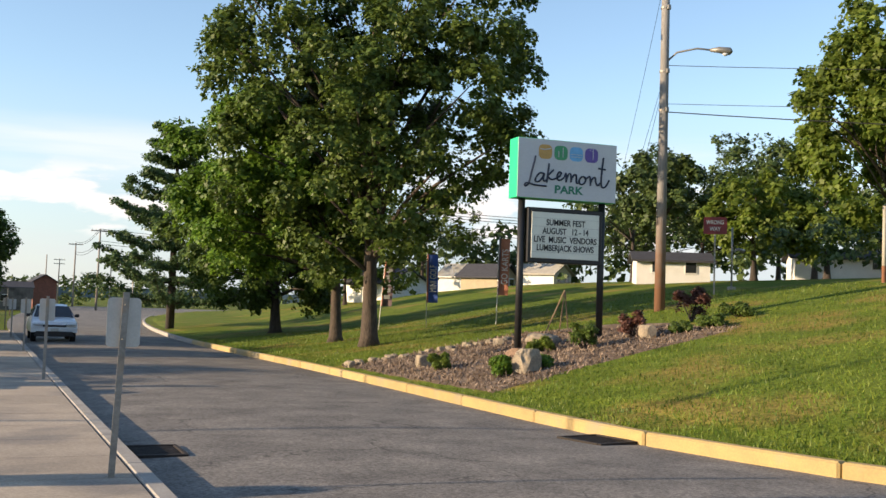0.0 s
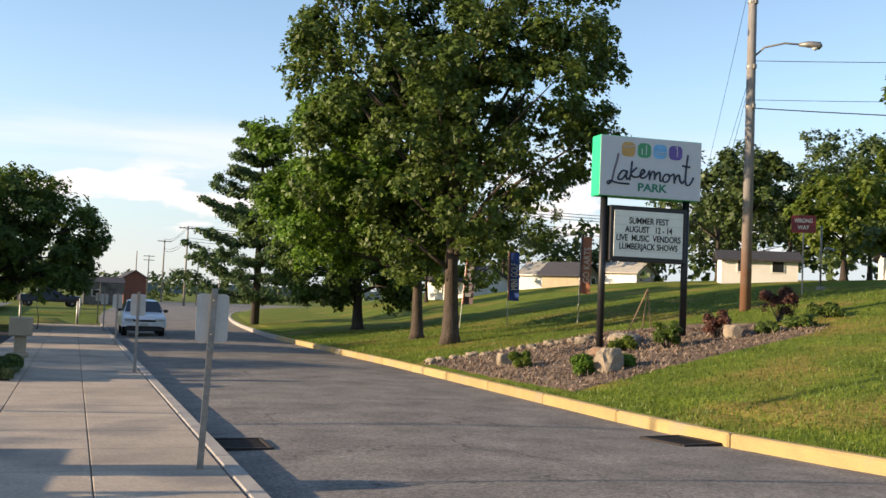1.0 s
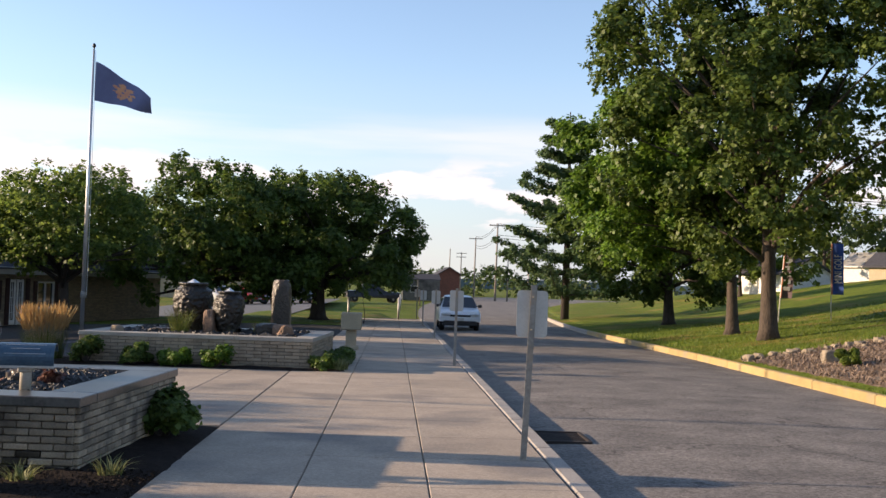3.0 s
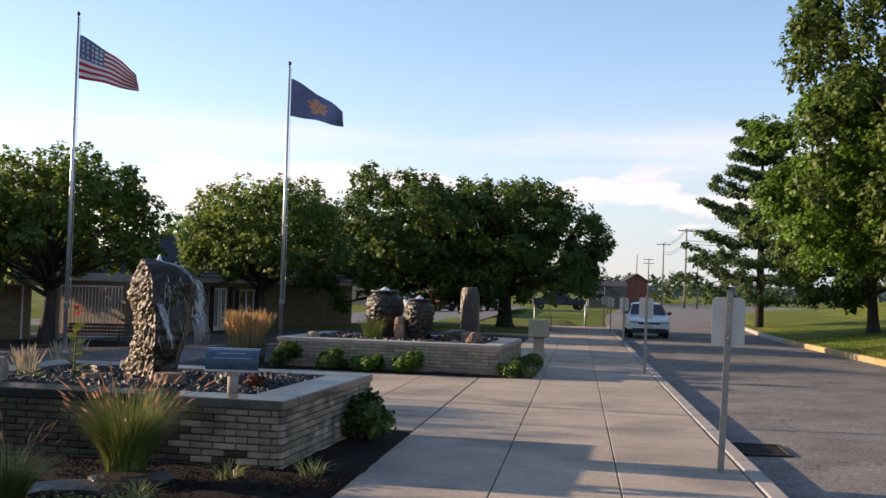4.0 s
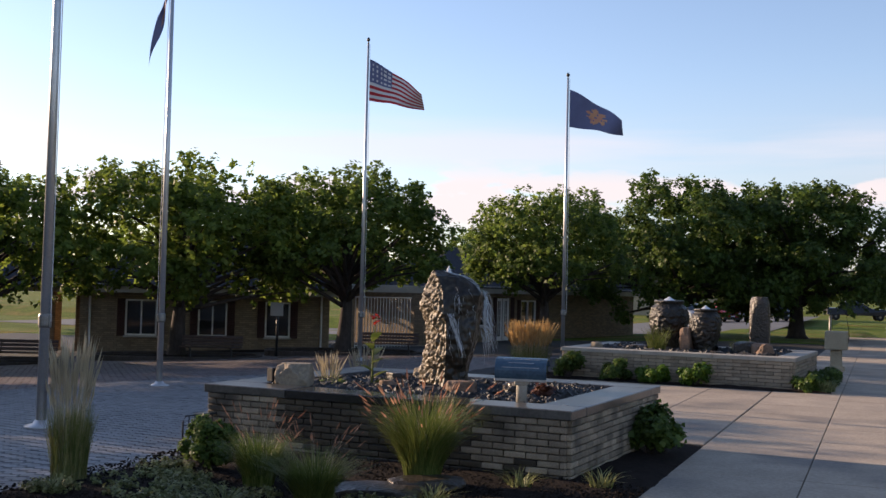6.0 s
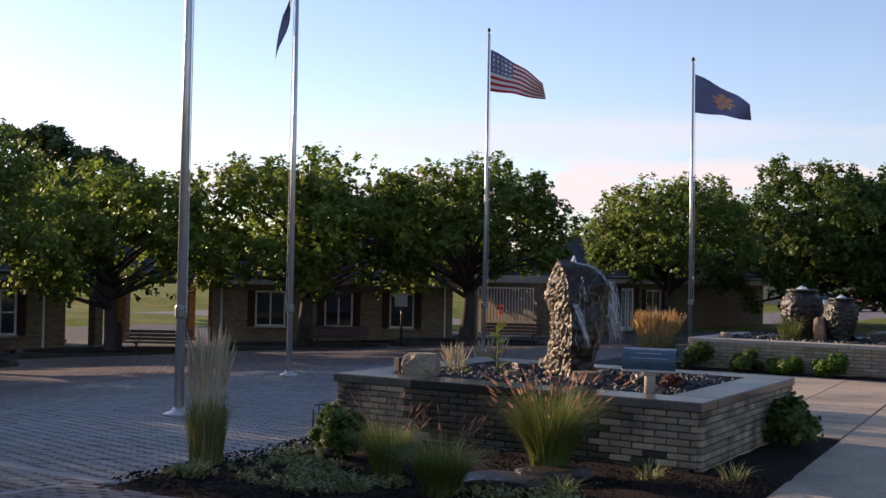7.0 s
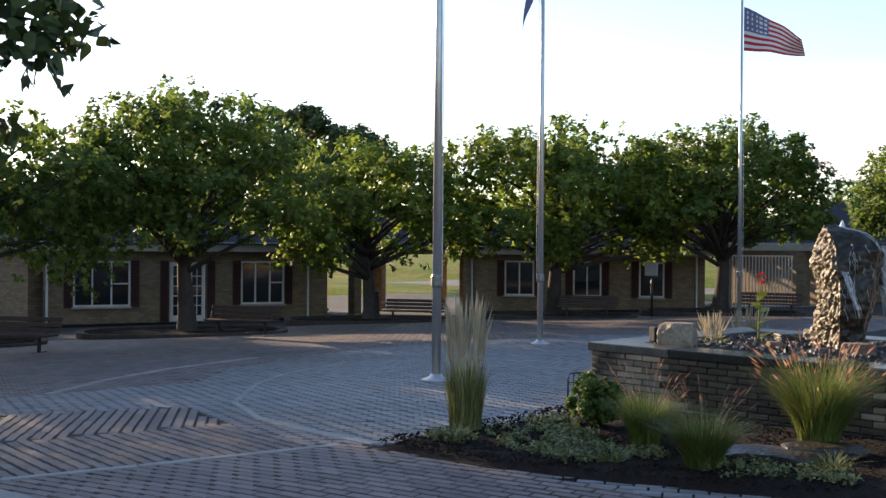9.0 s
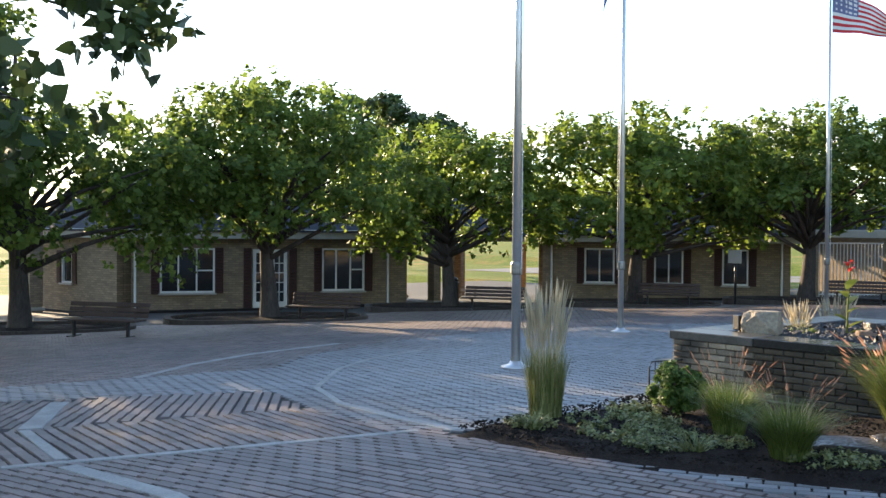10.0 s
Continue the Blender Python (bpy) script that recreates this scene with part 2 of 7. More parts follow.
M["cap"] = mat("slate_cap", (0.12, 0.115, 0.105), (0.055, 0.053, 0.05), rough=0.28, scale=2.6, fine=30, bump=0.35, dist=0.006, c=(0.025, 0.025, 0.025), spec=0.5, coords="World")
M["cap_light"] = mat("stone_cap", (0.4, 0.37, 0.31), (0.29, 0.265, 0.225), rough=0.75, scale=3, fine=40)
M["wall"] = brickwall("buff_brick_wall", (0.29, 0.225, 0.155), (0.21, 0.16, 0.11), (0.62, 0.6, 0.57))
M["shingle"] = mat("dark_shingles", (0.055, 0.055, 0.065), (0.03, 0.03, 0.036), rough=0.9, scale=4, fine=30, stretch=(1, 1, 3))
M["white"] = mat("white_paint", (0.72, 0.7, 0.66), (0.6, 0.58, 0.54), rough=0.55, scale=4, fine=30, bump=0.05)
M["trim"] = mat("cream_fascia", (0.42, 0.385, 0.33), (0.34, 0.31, 0.265), rough=0.6, scale=3, bump=0.05)
M["shutter"] = mat("maroon_shutter", (0.05, 0.018, 0.015), (0.035, 0.012, 0.01), rough=0.6, scale=9)
M["glass"] = glass_mat("dark_window_glass", (0.018, 0.02, 0.022))
M["galv"] = mat("galvanised_steel", (0.3, 0.285, 0.26), (0.2, 0.188, 0.17), rough=0.5, metal=0.6, scale=6, fine=40, bump=0.1, c=(0.33, 0.25, 0.18))
M["alu"] = mat("aluminium_pole", (0.62, 0.61, 0.6), (0.5, 0.49, 0.48), rough=0.35, metal=0.75, scale=3, fine=40, bump=0.03)
M["plate"] = mat("sign_back", (0.5, 0.49, 0.46), (0.42, 0.41, 0.385), rough=0.5, metal=0.35, scale=6, bump=0.04)
M["black"] = mat("black_metal", (0.02, 0.02, 0.022), (0.012, 0.012, 0.013), rough=0.45, scale=8, bump=0.05)
M["rubber"] = mat("black_rubber", (0.015, 0.015, 0.015), rough=0.8, scale=20)
M["signface"] = mat("sign_face", (0.5, 0.51, 0.54), (0.45, 0.46, 0.49), rough=0.35, scale=2, fine=20, bump=0.02)
M["green"] = mat("green_return", (0.03, 0.55, 0.26), (0.025, 0.48, 0.22), rough=0.4, scale=3, bump=0.0)
M["marquee"] = mat("marquee_panel", (0.72, 0.72, 0.64), (0.64, 0.64, 0.57), rough=0.3, scale=3, bump=0.0)
M["ink"] = mat("black_letters", (0.015, 0.015, 0.018), rough=0.5, bump=0.0)
M["navy"] = mat("dark_blue_letters", (0.02, 0.03, 0.06), rough=0.5, bump=0.0)
M["teal"] = mat("dark_green_letters", (0.03, 0.19, 0.12), rough=0.5, bump=0.0)
M["icon_orange"] = mat("orange_icon", (0.55, 0.33, 0.1), rough=0.5, bump=0.0)
M["icon_green"] = mat("green_icon", (0.06, 0.3, 0.14), rough=0.5, bump=0.0)
M["icon_blue"] = mat("blue_icon", (0.16, 0.42, 0.72), rough=0.5, bump=0.0)
M["icon_purple"] = mat("purple_icon", (0.12, 0.08, 0.32), rough=0.5, bump=0.0)
M["poleWood"] = mat("weathered_pole", (0.3, 0.26, 0.22), (0.18, 0.15, 0.125), rough=0.9, scale=3, fine=40, stretch=(1, 1, 0.12), bump=0.6)
M["poleRust"] = mat("stained_pole", (0.27, 0.255, 0.24), (0.16, 0.148, 0.138), rough=0.9, scale=3, fine=40, stretch=(1, 1, 0.12), bump=0.6)
M["rust"] = mat("rust_stain", (0.24, 0.1, 0.05), (0.15, 0.07, 0.04), rough=0.9, scale=5)
M["bark"] = mat("bark", (0.095, 0.072, 0.055), (0.035, 0.028, 0.023), rough=0.95, scale=7, fine=26, bump=1.0, dist=0.04, stretch=(1, 1, 0.3))
M["bark_dark"] = mat("dark_bark", (0.075, 0.06, 0.05), (0.035, 0.028, 0.024), rough=0.95, scale=5, fine=26, bump=1.0, dist=0.03, stretch=(1, 1, 0.3))
M["leaf_oak"] = leaf_mat("oak_leaf", (0.046, 0.08, 0.013), (0.118, 0.165, 0.03), glow=0.35)
M["leaf_maple"] = leaf_mat("maple_leaf", (0.06, 0.13, 0.013), (0.155, 0.255, 0.03), glow=0.45)
M["leaf_pear"] = leaf_mat("pear_leaf", (0.075, 0.125, 0.022), (0.2, 0.265, 0.055), glow=0.6)
M["leaf_dark"] = leaf_mat("dark_leaf", (0.05, 0.09, 0.018), (0.13, 0.19, 0.038), glow=0.48)
M["leaf_light"] = leaf_mat("light_leaf", (0.1, 0.155, 0.022), (0.22, 0.28, 0.05), glow=0.6)
M["leaf_far"] = leaf_mat("far_leaf", (0.045, 0.075, 0.022), (0.1, 0.14, 0.04), glow=0.3)
M["needle"] = leaf_mat("pine_needle", (0.05, 0.095, 0.035), (0.11, 0.165, 0.06), glow=0.35)
# pear leaf darkened: its backlit silhouette is put into the colour
M["leaf_near_dim"] = leaf_mat("near_leaf_dim", (0.03, 0.05, 0.016), (0.07, 0.1, 0.03), glow=0.2)
M["red_shrub"] = leaf_mat("dark_red_leaf", (0.085, 0.035, 0.028), (0.17, 0.08, 0.055), glow=0.3)
M["grass"] = leaf_mat("grass_blade", (0.06, 0.1, 0.018), (0.2, 0.225, 0.06), glow=0.45)
M["grass_straw"] = leaf_mat("straw_blade", (0.085, 0.115, 0.03), (0.25, 0.235, 0.09), glow=0.4)
M["lawn_blade"] = leaf_mat("lawn_blade", (0.07, 0.135, 0.012), (0.185, 0.22, 0.03), glow=0.35)
M["plume"] = leaf_mat("seed_plume", (0.42, 0.27, 0.11), (0.66, 0.45, 0.2), glow=0.5)
M["plume_red"] = leaf_mat("pink_plume", (0.34, 0.17, 0.11), (0.52, 0.3, 0.19), glow=0.5)
M["plume_pale"] = leaf_mat("pale_plume", (0.36, 0.31, 0.22), (0.52, 0.45, 0.31), glow=0.35)
M["variegated"] = leaf_mat("variegated_leaf", (0.075, 0.1, 0.03), (0.27, 0.275, 0.115), glow=0.25)
M["rock_dark"] = mat("dark_basalt", (0.075, 0.055, 0.036), (0.022, 0.018, 0.014), rough=0.36, scale=4, fine=22, bump=1.0, dist=0.05, spec=0.5, c=(0.03, 0.03, 0.027))
M["wet_stone"] = mat("wet_stone", (0.045, 0.036, 0.024), (0.012, 0.01, 0.008), rough=0.3, scale=3.2, fine=13, bump=0.7, dist=0.035, spec=0.35, c=(0.02, 0.017, 0.012), stretch=(1, 1, 0.55))
# dry split side; its light tan also holds the golden sunlight
M["stone_split_lit"] = mat("split_stone_lit", (0.2, 0.15, 0.085), (0.06, 0.045, 0.028), rough=0.5, scale=5, fine=24, bump=0.6, dist=0.02, spec=0.4)
M["brick_wet"] = mat("wet_brick", (0.085, 0.067, 0.046), (0.035, 0.028, 0.02), rough=0.45, scale=5, fine=60, bump=0.7, dist=0.009, vary=0.35, coords="World")
M["cap_wet"] = mat("wet_slate_cap", (0.03, 0.03, 0.029), (0.014, 0.014, 0.014), rough=0.16, scale=3, fine=30, bump=0.3, dist=0.006, spec=0.5, coords="World")
M["rock_pale"] = mat("pale_rock", (0.34, 0.28, 0.2), (0.19, 0.155, 0.115), rough=0.9, scale=4, fine=30, bump=0.8, dist=0.03)
M["rock_brown"] = mat("brown_rock", (0.28, 0.18, 0.12), (0.13, 0.085, 0.06), rough=0.85, scale=4, fine=30, bump=0.8, dist=0.03)
M["pebble"] = mat("slate_chips", (0.036, 0.036, 0.036), (0.014, 0.014, 0.014), rough=0.6, island=0.45, scale=6)
M["urn"] = mat("dark_urn", (0.035, 0.03, 0.024), (0.012, 0.011, 0.009), rough=0.36, scale=5, fine=22, bump=1.0, dist=0.06, c=(0.06, 0.06, 0.035))
M["plaque"] = mat("blue_plaque", (0.06, 0.11, 0.16), (0.035, 0.07, 0.11), rough=0.22, scale=5, fine=40, bump=0.05)
M["bench"] = mat("brown_bench", (0.07, 0.04, 0.03), (0.04, 0.024, 0.018), rough=0.6, scale=6)
M["carwhite"] = mat("white_car_paint", (0.72, 0.73, 0.75), (0.68, 0.69, 0.71), rough=0.2, scale=2, bump=0.0, spec=0.6)
M["carred"] = mat("red_car_paint", (0.35, 0.02, 0.02), rough=0.25, scale=2, bump=0.0)
M["cardark"] = mat("dark_car_paint", (0.03, 0.03, 0.035), rough=0.25, scale=2, bump=0.0)
M["carsilver"] = mat("silver_car_paint", (0.35, 0.36, 0.38), rough=0.3, metal=0.4, scale=2, bump=0.0)
M["lamp_glass"] = mat("headlamp", (0.6, 0.62, 0.65), rough=0.1, bump=0.0)
M["redbrick"] = brickwall("red_brick_wall", (0.2, 0.085, 0.06), (0.14, 0.06, 0.045), (0.8, 0.7, 0.65))
M["siding"] = mat("cream_siding", (0.72, 0.7, 0.66), (0.62, 0.6, 0.56), rough=0.7, scale=2, fine=20)
M["block"] = mat("tan_block", (0.4, 0.33, 0.22), (0.3, 0.25, 0.17), rough=0.85, scale=3, fine=30)
# red made darker to stand for tree shade on the sign plate
M["redsign"] = mat("red_sign", (0.2, 0.014, 0.02), (0.16, 0.012, 0.016), rough=0.45, scale=3, bump=0.0)
M["banner_blue"] = mat("blue_banner", (0.04, 0.09, 0.34), (0.03, 0.07, 0.27), rough=0.8, scale=3, bump=0.1)
M["banner_orange"] = mat("orange_banner", (0.42, 0.17, 0.1), (0.34, 0.13, 0.08), rough=0.8, scale=3, bump=0.1)
M["banner_grey"] = mat("grey_banner", (0.16, 0.11, 0.12), (0.1, 0.07, 0.08), rough=0.8, scale=3, bump=0.1)
M["flag_red"] = mat("flag_red", (0.5, 0.03, 0.04), (0.42, 0.025, 0.035), rough=0.8, scale=3, bump=0.1)
M["flag_white"] = mat("flag_white", (0.72, 0.7, 0.68), (0.62, 0.6, 0.58), rough=0.8, scale=3, bump=0.1)
M["flag_blue"] = mat("flag_blue", (0.15, 0.165, 0.29), (0.115, 0.125, 0.23), rough=0.8, scale=3, bump=0.1)
M["flag_gold"] = mat("flag_emblem", (0.62, 0.34, 0.16), (0.5, 0.2, 0.14), rough=0.8, scale=9, bump=0.1)
M["red_flower"] = leaf_mat("red_flower", (0.5, 0.02, 0.015), (0.6, 0.05, 0.03), glow=0.35)
# far slopes tinted blue-grey in place of haze in the air
M["hazy_hill"] = mat("distant_hill_haze", (0.1, 0.14, 0.17), (0.08, 0.115, 0.14), rough=1.0, scale=0.01, bump=0.0, coords="World", spec=0.0)
M["wire"] = mat("cable", (0.02, 0.02, 0.02), rough=0.7, bump=0.0)
M["dirt"] = mat("dark_grate", (0.03, 0.022, 0.018), (0.018, 0.014, 0.012), rough=0.8, scale=12)
M["wood"] = mat("post_wood", (0.3, 0.2, 0.12), (0.2, 0.13, 0.08), rough=0.8, scale=4, stretch=(1, 1, 0.2))


def stain_low(m, colour, z0, z1):
    """A ragged stain that runs from the foot up to about z1."""
    n, l = m.node_tree.nodes, m.node_tree.links
    p = n["Principled BSDF"]
    old = p.inputs["Base Color"].links[0].from_socket
    tc, sep, no = n.new("ShaderNodeTexCoord"), n.new("ShaderNodeSeparateXYZ"), n.new("ShaderNodeTexNoise")
    no.inputs["Scale"].default_value, no.inputs["Detail"].default_value = 2.5, 6
    l.new(tc.outputs["Object"], sep.inputs[0])
    l.new(tc.outputs["Object"], no.inputs["Vector"])
    ad = n.new("ShaderNodeMath")
    ad.operation = "MULTIPLY_ADD"
    l.new(no.outputs["Fac"], ad.inputs[0])
    ad.inputs[1].default_value = 3.2
    l.new(sep.outputs["Z"], ad.inputs[2])
    mr = n.new("ShaderNodeMapRange")
    mr.inputs["From Min"].default_value, mr.inputs["From Max"].default_value = z0 + 1.6, z1 + 1.6
    mr.inputs["To Min"].default_value, mr.inputs["To Max"].default_value = 0.9, 0.0
    l.new(ad.outputs[0], mr.inputs["Value"])
    mx = n.new("ShaderNodeMixRGB")
    mx.inputs[2].default_value = (*colour, 1)
    l.new(mr.outputs[0], mx.inputs[0])
    l.new(old, mx.inputs[1])
    l.new(mx.outputs[0], p.inputs["Base Color"])


stain_low(M["poleRust"], (0.2, 0.09, 0.045), 0.6, 3.4)


def water_mat():
    m = bpy.data.materials.new("running_water")
    m.use_nodes = True
    p = m.node_tree.nodes["Principled BSDF"]
    p.inputs["Base Color"].default_value = (0.9, 0.93, 0.95, 1)
    p.inputs["Roughness"].default_value = 0.2
    p.inputs["Transmission Weight"].default_value = 0.35
    p.inputs["IOR"].default_value = 1.33
    return m


M["water"] = water_mat()

# ---- helpers for building ----
class MB:
    """Gathers vertices and faces of one part."""
    def __init__(self):
        self.v, self.f, self.m = [], [], []

    def add(self, v, f, mi=0):
        o = len(self.v)
        self.v += [tuple(p) for p in v]
        self.f += [tuple(i + o for i in q) for q in f]
        self.m += [mi] * len(f)
        return self

    def box(self, c, s, b=0.0, rz=0.0, mi=0, rx=0.0, ry=0.0):
        """A block of size s about c with chamfered edges."""
        hx, hy, hz = s[0] / 2, s[1] / 2, s[2] / 2
        b = min(b, hx * 0.9, hy * 0.9, hz * 0.9)
        R = Euler((rx, ry, rz)).to_matrix()
        C = Vector(c)
        if b <= 0:
            v = [(x, y, z) for z in (-hz, hz) for y in (-hy, hy) for x in (-hx, hx)]
            f = [(0, 2, 3, 1), (4, 5, 7, 6), (0, 1, 5, 4), (2, 6, 7, 3), (0, 4, 6, 2), (1, 3, 7, 5)]
        else:
            v, key = [], {}
            for sx in (-1, 1):
                for sy in (-1, 1):
                    for sz in (-1, 1):
                        for ax in range(3):
                            p = [sx * (hx - b), sy * (hy - b), sz * (hz - b)]
                            p[ax] = (sx * hx, sy * hy, sz * hz)[ax]
                            key[(sx, sy, sz, ax)] = len(v)
                            v.append(tuple(p))
            f = []
            S = (-1, 1)
            for ax in range(3):
                o1, o2 = (ax + 1) % 3, (ax + 2) % 3
                for s_ in S:
                    def kk(a1, a2, which=ax):
                        t = [0, 0, 0]
                        t[ax], t[o1], t[o2] = s_, a1, a2
                        return key[(*t, which)]
                    q = [kk(-1, -1), kk(1, -1), kk(1, 1), kk(-1, 1)]
                    f.append(tuple(q if s_ > 0 else q[::-1]))
            for ax in range(3):          # edges along ax
                o1, o2 = (ax + 1) % 3, (ax + 2) % 3
                for a1 in S:
                    for a2 in S:
                        def ke(e, which):
                            t = [0, 0, 0]
                            t[ax], t[o1], t[o2] = e, a1, a2
                            return key[(*t, which)]
                        q = [ke(-1, o1), ke(1, o1), ke(1, o2), ke(-1, o2)]
                        f.append(tuple(q if a1 * a2 < 0 else q[::-1]))
            for sx in S:
                for sy in S:
                    for sz in S:
                        q = [key[(sx, sy, sz, 0)], key[(sx, sy, sz, 1)], key[(sx, sy, sz, 2)]]
                        f.append(tuple(q if sx * sy * sz > 0 else q[::-1]))
        return self.add([C + R @ Vector(p) for p in v], f, mi)

    def tube(self, pts, radii, seg=8, mi=0, caps=True):
        pts = [Vector(p) for p in pts]
        rings, n = [], len(pts)
        v = []
        for i, p in enumerate(pts):
            d = (pts[min(i + 1, n - 1)] - pts[max(i - 1, 0)])
            d = d.normalized() if d.length > 1e-9 else Vector((0, 0, 1))
            u = d.cross(Vector((0, 0, 1)) if abs(d.z) < 0.9 else Vector((1, 0, 0))).normalized()
            w = d.cross(u)
            r = radii[i] if isinstance(radii, (list, tuple)) else radii
            for k in range(seg):
                a = 2 * math.pi * k / seg
                v.append(p + r * (math.cos(a) * u + math.sin(a) * w))
        f = [(i * seg + k, (i + 1) * seg + k, (i + 1) * seg + (k + 1) % seg, i * seg + (k + 1) % seg) for i in range(n - 1) for k in range(seg)]
        if caps:
            f += [tuple(range(seg)), tuple(reversed(range((n - 1) * seg, n * seg)))]
        return self.add(v, f, mi)

    def lathe(self, prof, seg=20, c=(0, 0, 0), mi=0, wob=0.0):
        v, n = [], len(prof)
        for r, z in prof:
            for k in range(seg):
                a = 2 * math.pi * k / seg
                q = r * (1 + wob * noise.noise((math.cos(a) * 1.5, math.sin(a) * 1.5, z * 2)))
                v.append((c[0] + q * math.cos(a), c[1] + q * math.sin(a), c[2] + z))
        f = [(i * seg + k, i * seg + (k + 1) % seg, (i + 1) * seg + (k + 1) % seg, (i + 1) * seg + k) for i in range(n - 1) for k in range(seg)]
        f += [tuple(reversed(range(seg))), tuple(range((n - 1) * seg, n * seg))]
        return self.add(v, f, mi)

    def prism(self, poly, z0, z1, mi=0):
        n = len(poly)
        v = [(x, y, z0) for x, y in poly] + [(x, y, z1) for x, y in poly]
        f = [tuple(reversed(range(n))), tuple(range(n, 2 * n))] + [(i, (i + 1) % n, n + (i + 1) % n, n + i) for i in range(n)]
        return self.add(v, f, mi)

    def extrude(self, prof, y0, y1, mi=0):
        """A side profile in x and z drawn out along y."""
        n = len(prof)
        v = [(x, y0, z) for x, z in prof] + [(x, y1, z) for x, z in prof]
        f = [tuple(range(n)), tuple(reversed(range(n, 2 * n)))] + [(i, n + i, n + (i + 1) % n, (i + 1) % n) for i in range(n)]
        return self.add(v, f, mi)


def part(name, mb, material, parent=None, label="", smooth=False, loc=None, rz=0.0, kind=""):
    me = bpy.data.meshes.new(name)
    me.from_pydata(mb.v, [], mb.f)
    for m in (material if isinstance(material, (list, tuple)) else [material]):
        me.materials.append(m)
    if any(mb.m):
        me.polygons.foreach_set("material_index", mb.m)
    if smooth:
        me.polygons.foreach_set("use_smooth", [True] * len(me.polygons))
    me.update()
    return hang(name, me, parent, label, loc, rz, kind)


def hang(name, me, parent=None, label="", loc=None, rz=0.0, kind=""):
    """An object on a mesh that may be shared."""
    ob = new(name, me)
    ob.parent = parent
    if loc is not None:
        ob.matrix_basis = pose(*loc, 0, 0, rz)
    if label or kind:
        tagged(ob, label=label, kind=kind)
    return ob


def quads(name, V, material, parent=None, label="", loc=None, kind="", tri=False, rz=0.0):
    """One mesh of many loose quads (or triangles): V is n x 4 x 3 (n x 3 x 3)."""
    V = np.asarray(V, dtype=np.float32)
    n, k = V.shape[0], V.shape[1]
    me = bpy.data.meshes.new(name)
    me.vertices.add(n * k)
    me.vertices.foreach_set("co", V.reshape(-1))
    me.loops.add(n * k)
    me.loops.foreach_set("vertex_index", np.arange(n * k, dtype=np.int32))
    me.polygons.add(n)
    me.polygons.foreach_set("loop_start", np.arange(0, n * k, k, dtype=np.int32))
    me.materials.append(material)
    me.update(calc_edges=True)
    return hang(name, me, parent, label, loc, rz, kind)


def thing(name, x, y, z, label, category, group="", rz=0.0):
    ob = new(name)
    ob.empty_display_size = 0.2
    ob.matrix_basis = pose(x, y, z, 0, 0, rz)
    return tagged(ob, label=label, category=category, group=group)


def words(name, text, size, material, parent, loc, rz, align="CENTER", width=1.0, label="", ry=0.0, bold=0.0, span=0.0):
    """Upright raised letters facing the local -y side."""
    cu = bpy.data.curves.new(name, "FONT")
    cu.body, cu.size, cu.extrude, cu.align_x, cu.align_y = text, size, 0.004, align, "CENTER"
    cu.offset = bold
    tmp = new("tmp_text", cu)
    dg = bpy.context.evaluated_depsgraph_get()
    me = bpy.data.meshes.new_from_object(tmp.evaluated_get(dg))
    bpy.data.objects.remove(tmp)
    bpy.data.curves.remove(cu)
    R = pose(0, 0, 0, 90, 0, 0)
    me.transform(pose(0, 0, 0, 0, ry, 0) @ R @ Matrix.Diagonal((width, 1, 1, 1)))
    if span:          # drawn out to a given width
        xs_ = [v.co.x for v in me.vertices]
        me.transform(Matrix.Diagonal((span / (max(xs_) - min(xs_)), 1, 1, 1)))
    me.materials.clear()
    me.materials.append(material)
    return hang(name, me, parent, label, loc, rz)


def lerp(x, xs, ys):
    return float(np.interp(x, xs, ys))


# ---- the lie of the land ----
def base_z(x, y):
    return -0.007 * min(max(y - 8, 0), 45) - 0.04 * min(max(0, -x - 6), 30)


def kerb_x(y):
    """Inner edge of the far kerb."""
    v = 8.5 + lerp(y, [15, 30], [0, 0.4])
    if y < 14:
        v += 0.03 * (14 - y) ** 2 if y > -6 else 12 + 1.2 * (-6 - y)
    if y > 40:
        v += 0.0014 * (y - 40) ** 2
    return v


def bank(x, y):
    d = max(0, x - kerb_x(y) - 0.15)
    s, h = lerp(y, [25, 50, 90], [0.19, 0.1, 0.05]), lerp(y, [30, 65], [3.4, 2.4])
    rise = lerp(d, [8, 22, 60], [0, 1.7, 2.6]) * lerp(y, [30, 60, 140, 200], [0.25, 1, 1, 0])
    return s * d / (1 + (s * d / h) ** 4) ** 0.25 + rise


def gz(x, y):
    """Height of the finished ground."""
    if x > kerb_x(y):
        return base_z(0, y) + bank(x, y)
    if x > 1.5:
        return base_z(0, y) - 0.14
    return base_z(x, y)


def sheet(name, xs, ys, zf, material, kind="structure", label=""):
    nx, ny = len(xs), len(ys)
    mb = MB()
    mb.v = [(x, y, zf(x, y)) for y in ys for x in xs]
    mb.f = [(j * nx + i, j * nx + i + 1, (j + 1) * nx + i + 1, (j + 1) * nx + i) for j in range(ny - 1) for i in range(nx - 1)]
    ob = part(name, mb, material, smooth=True)
    return tagged(ob, label=label, kind=kind)


def spaced(a, b, step):
    n = max(1, round(abs(b - a) / step))
    return [a + (b - a) * i / n for i in range(n + 1)]


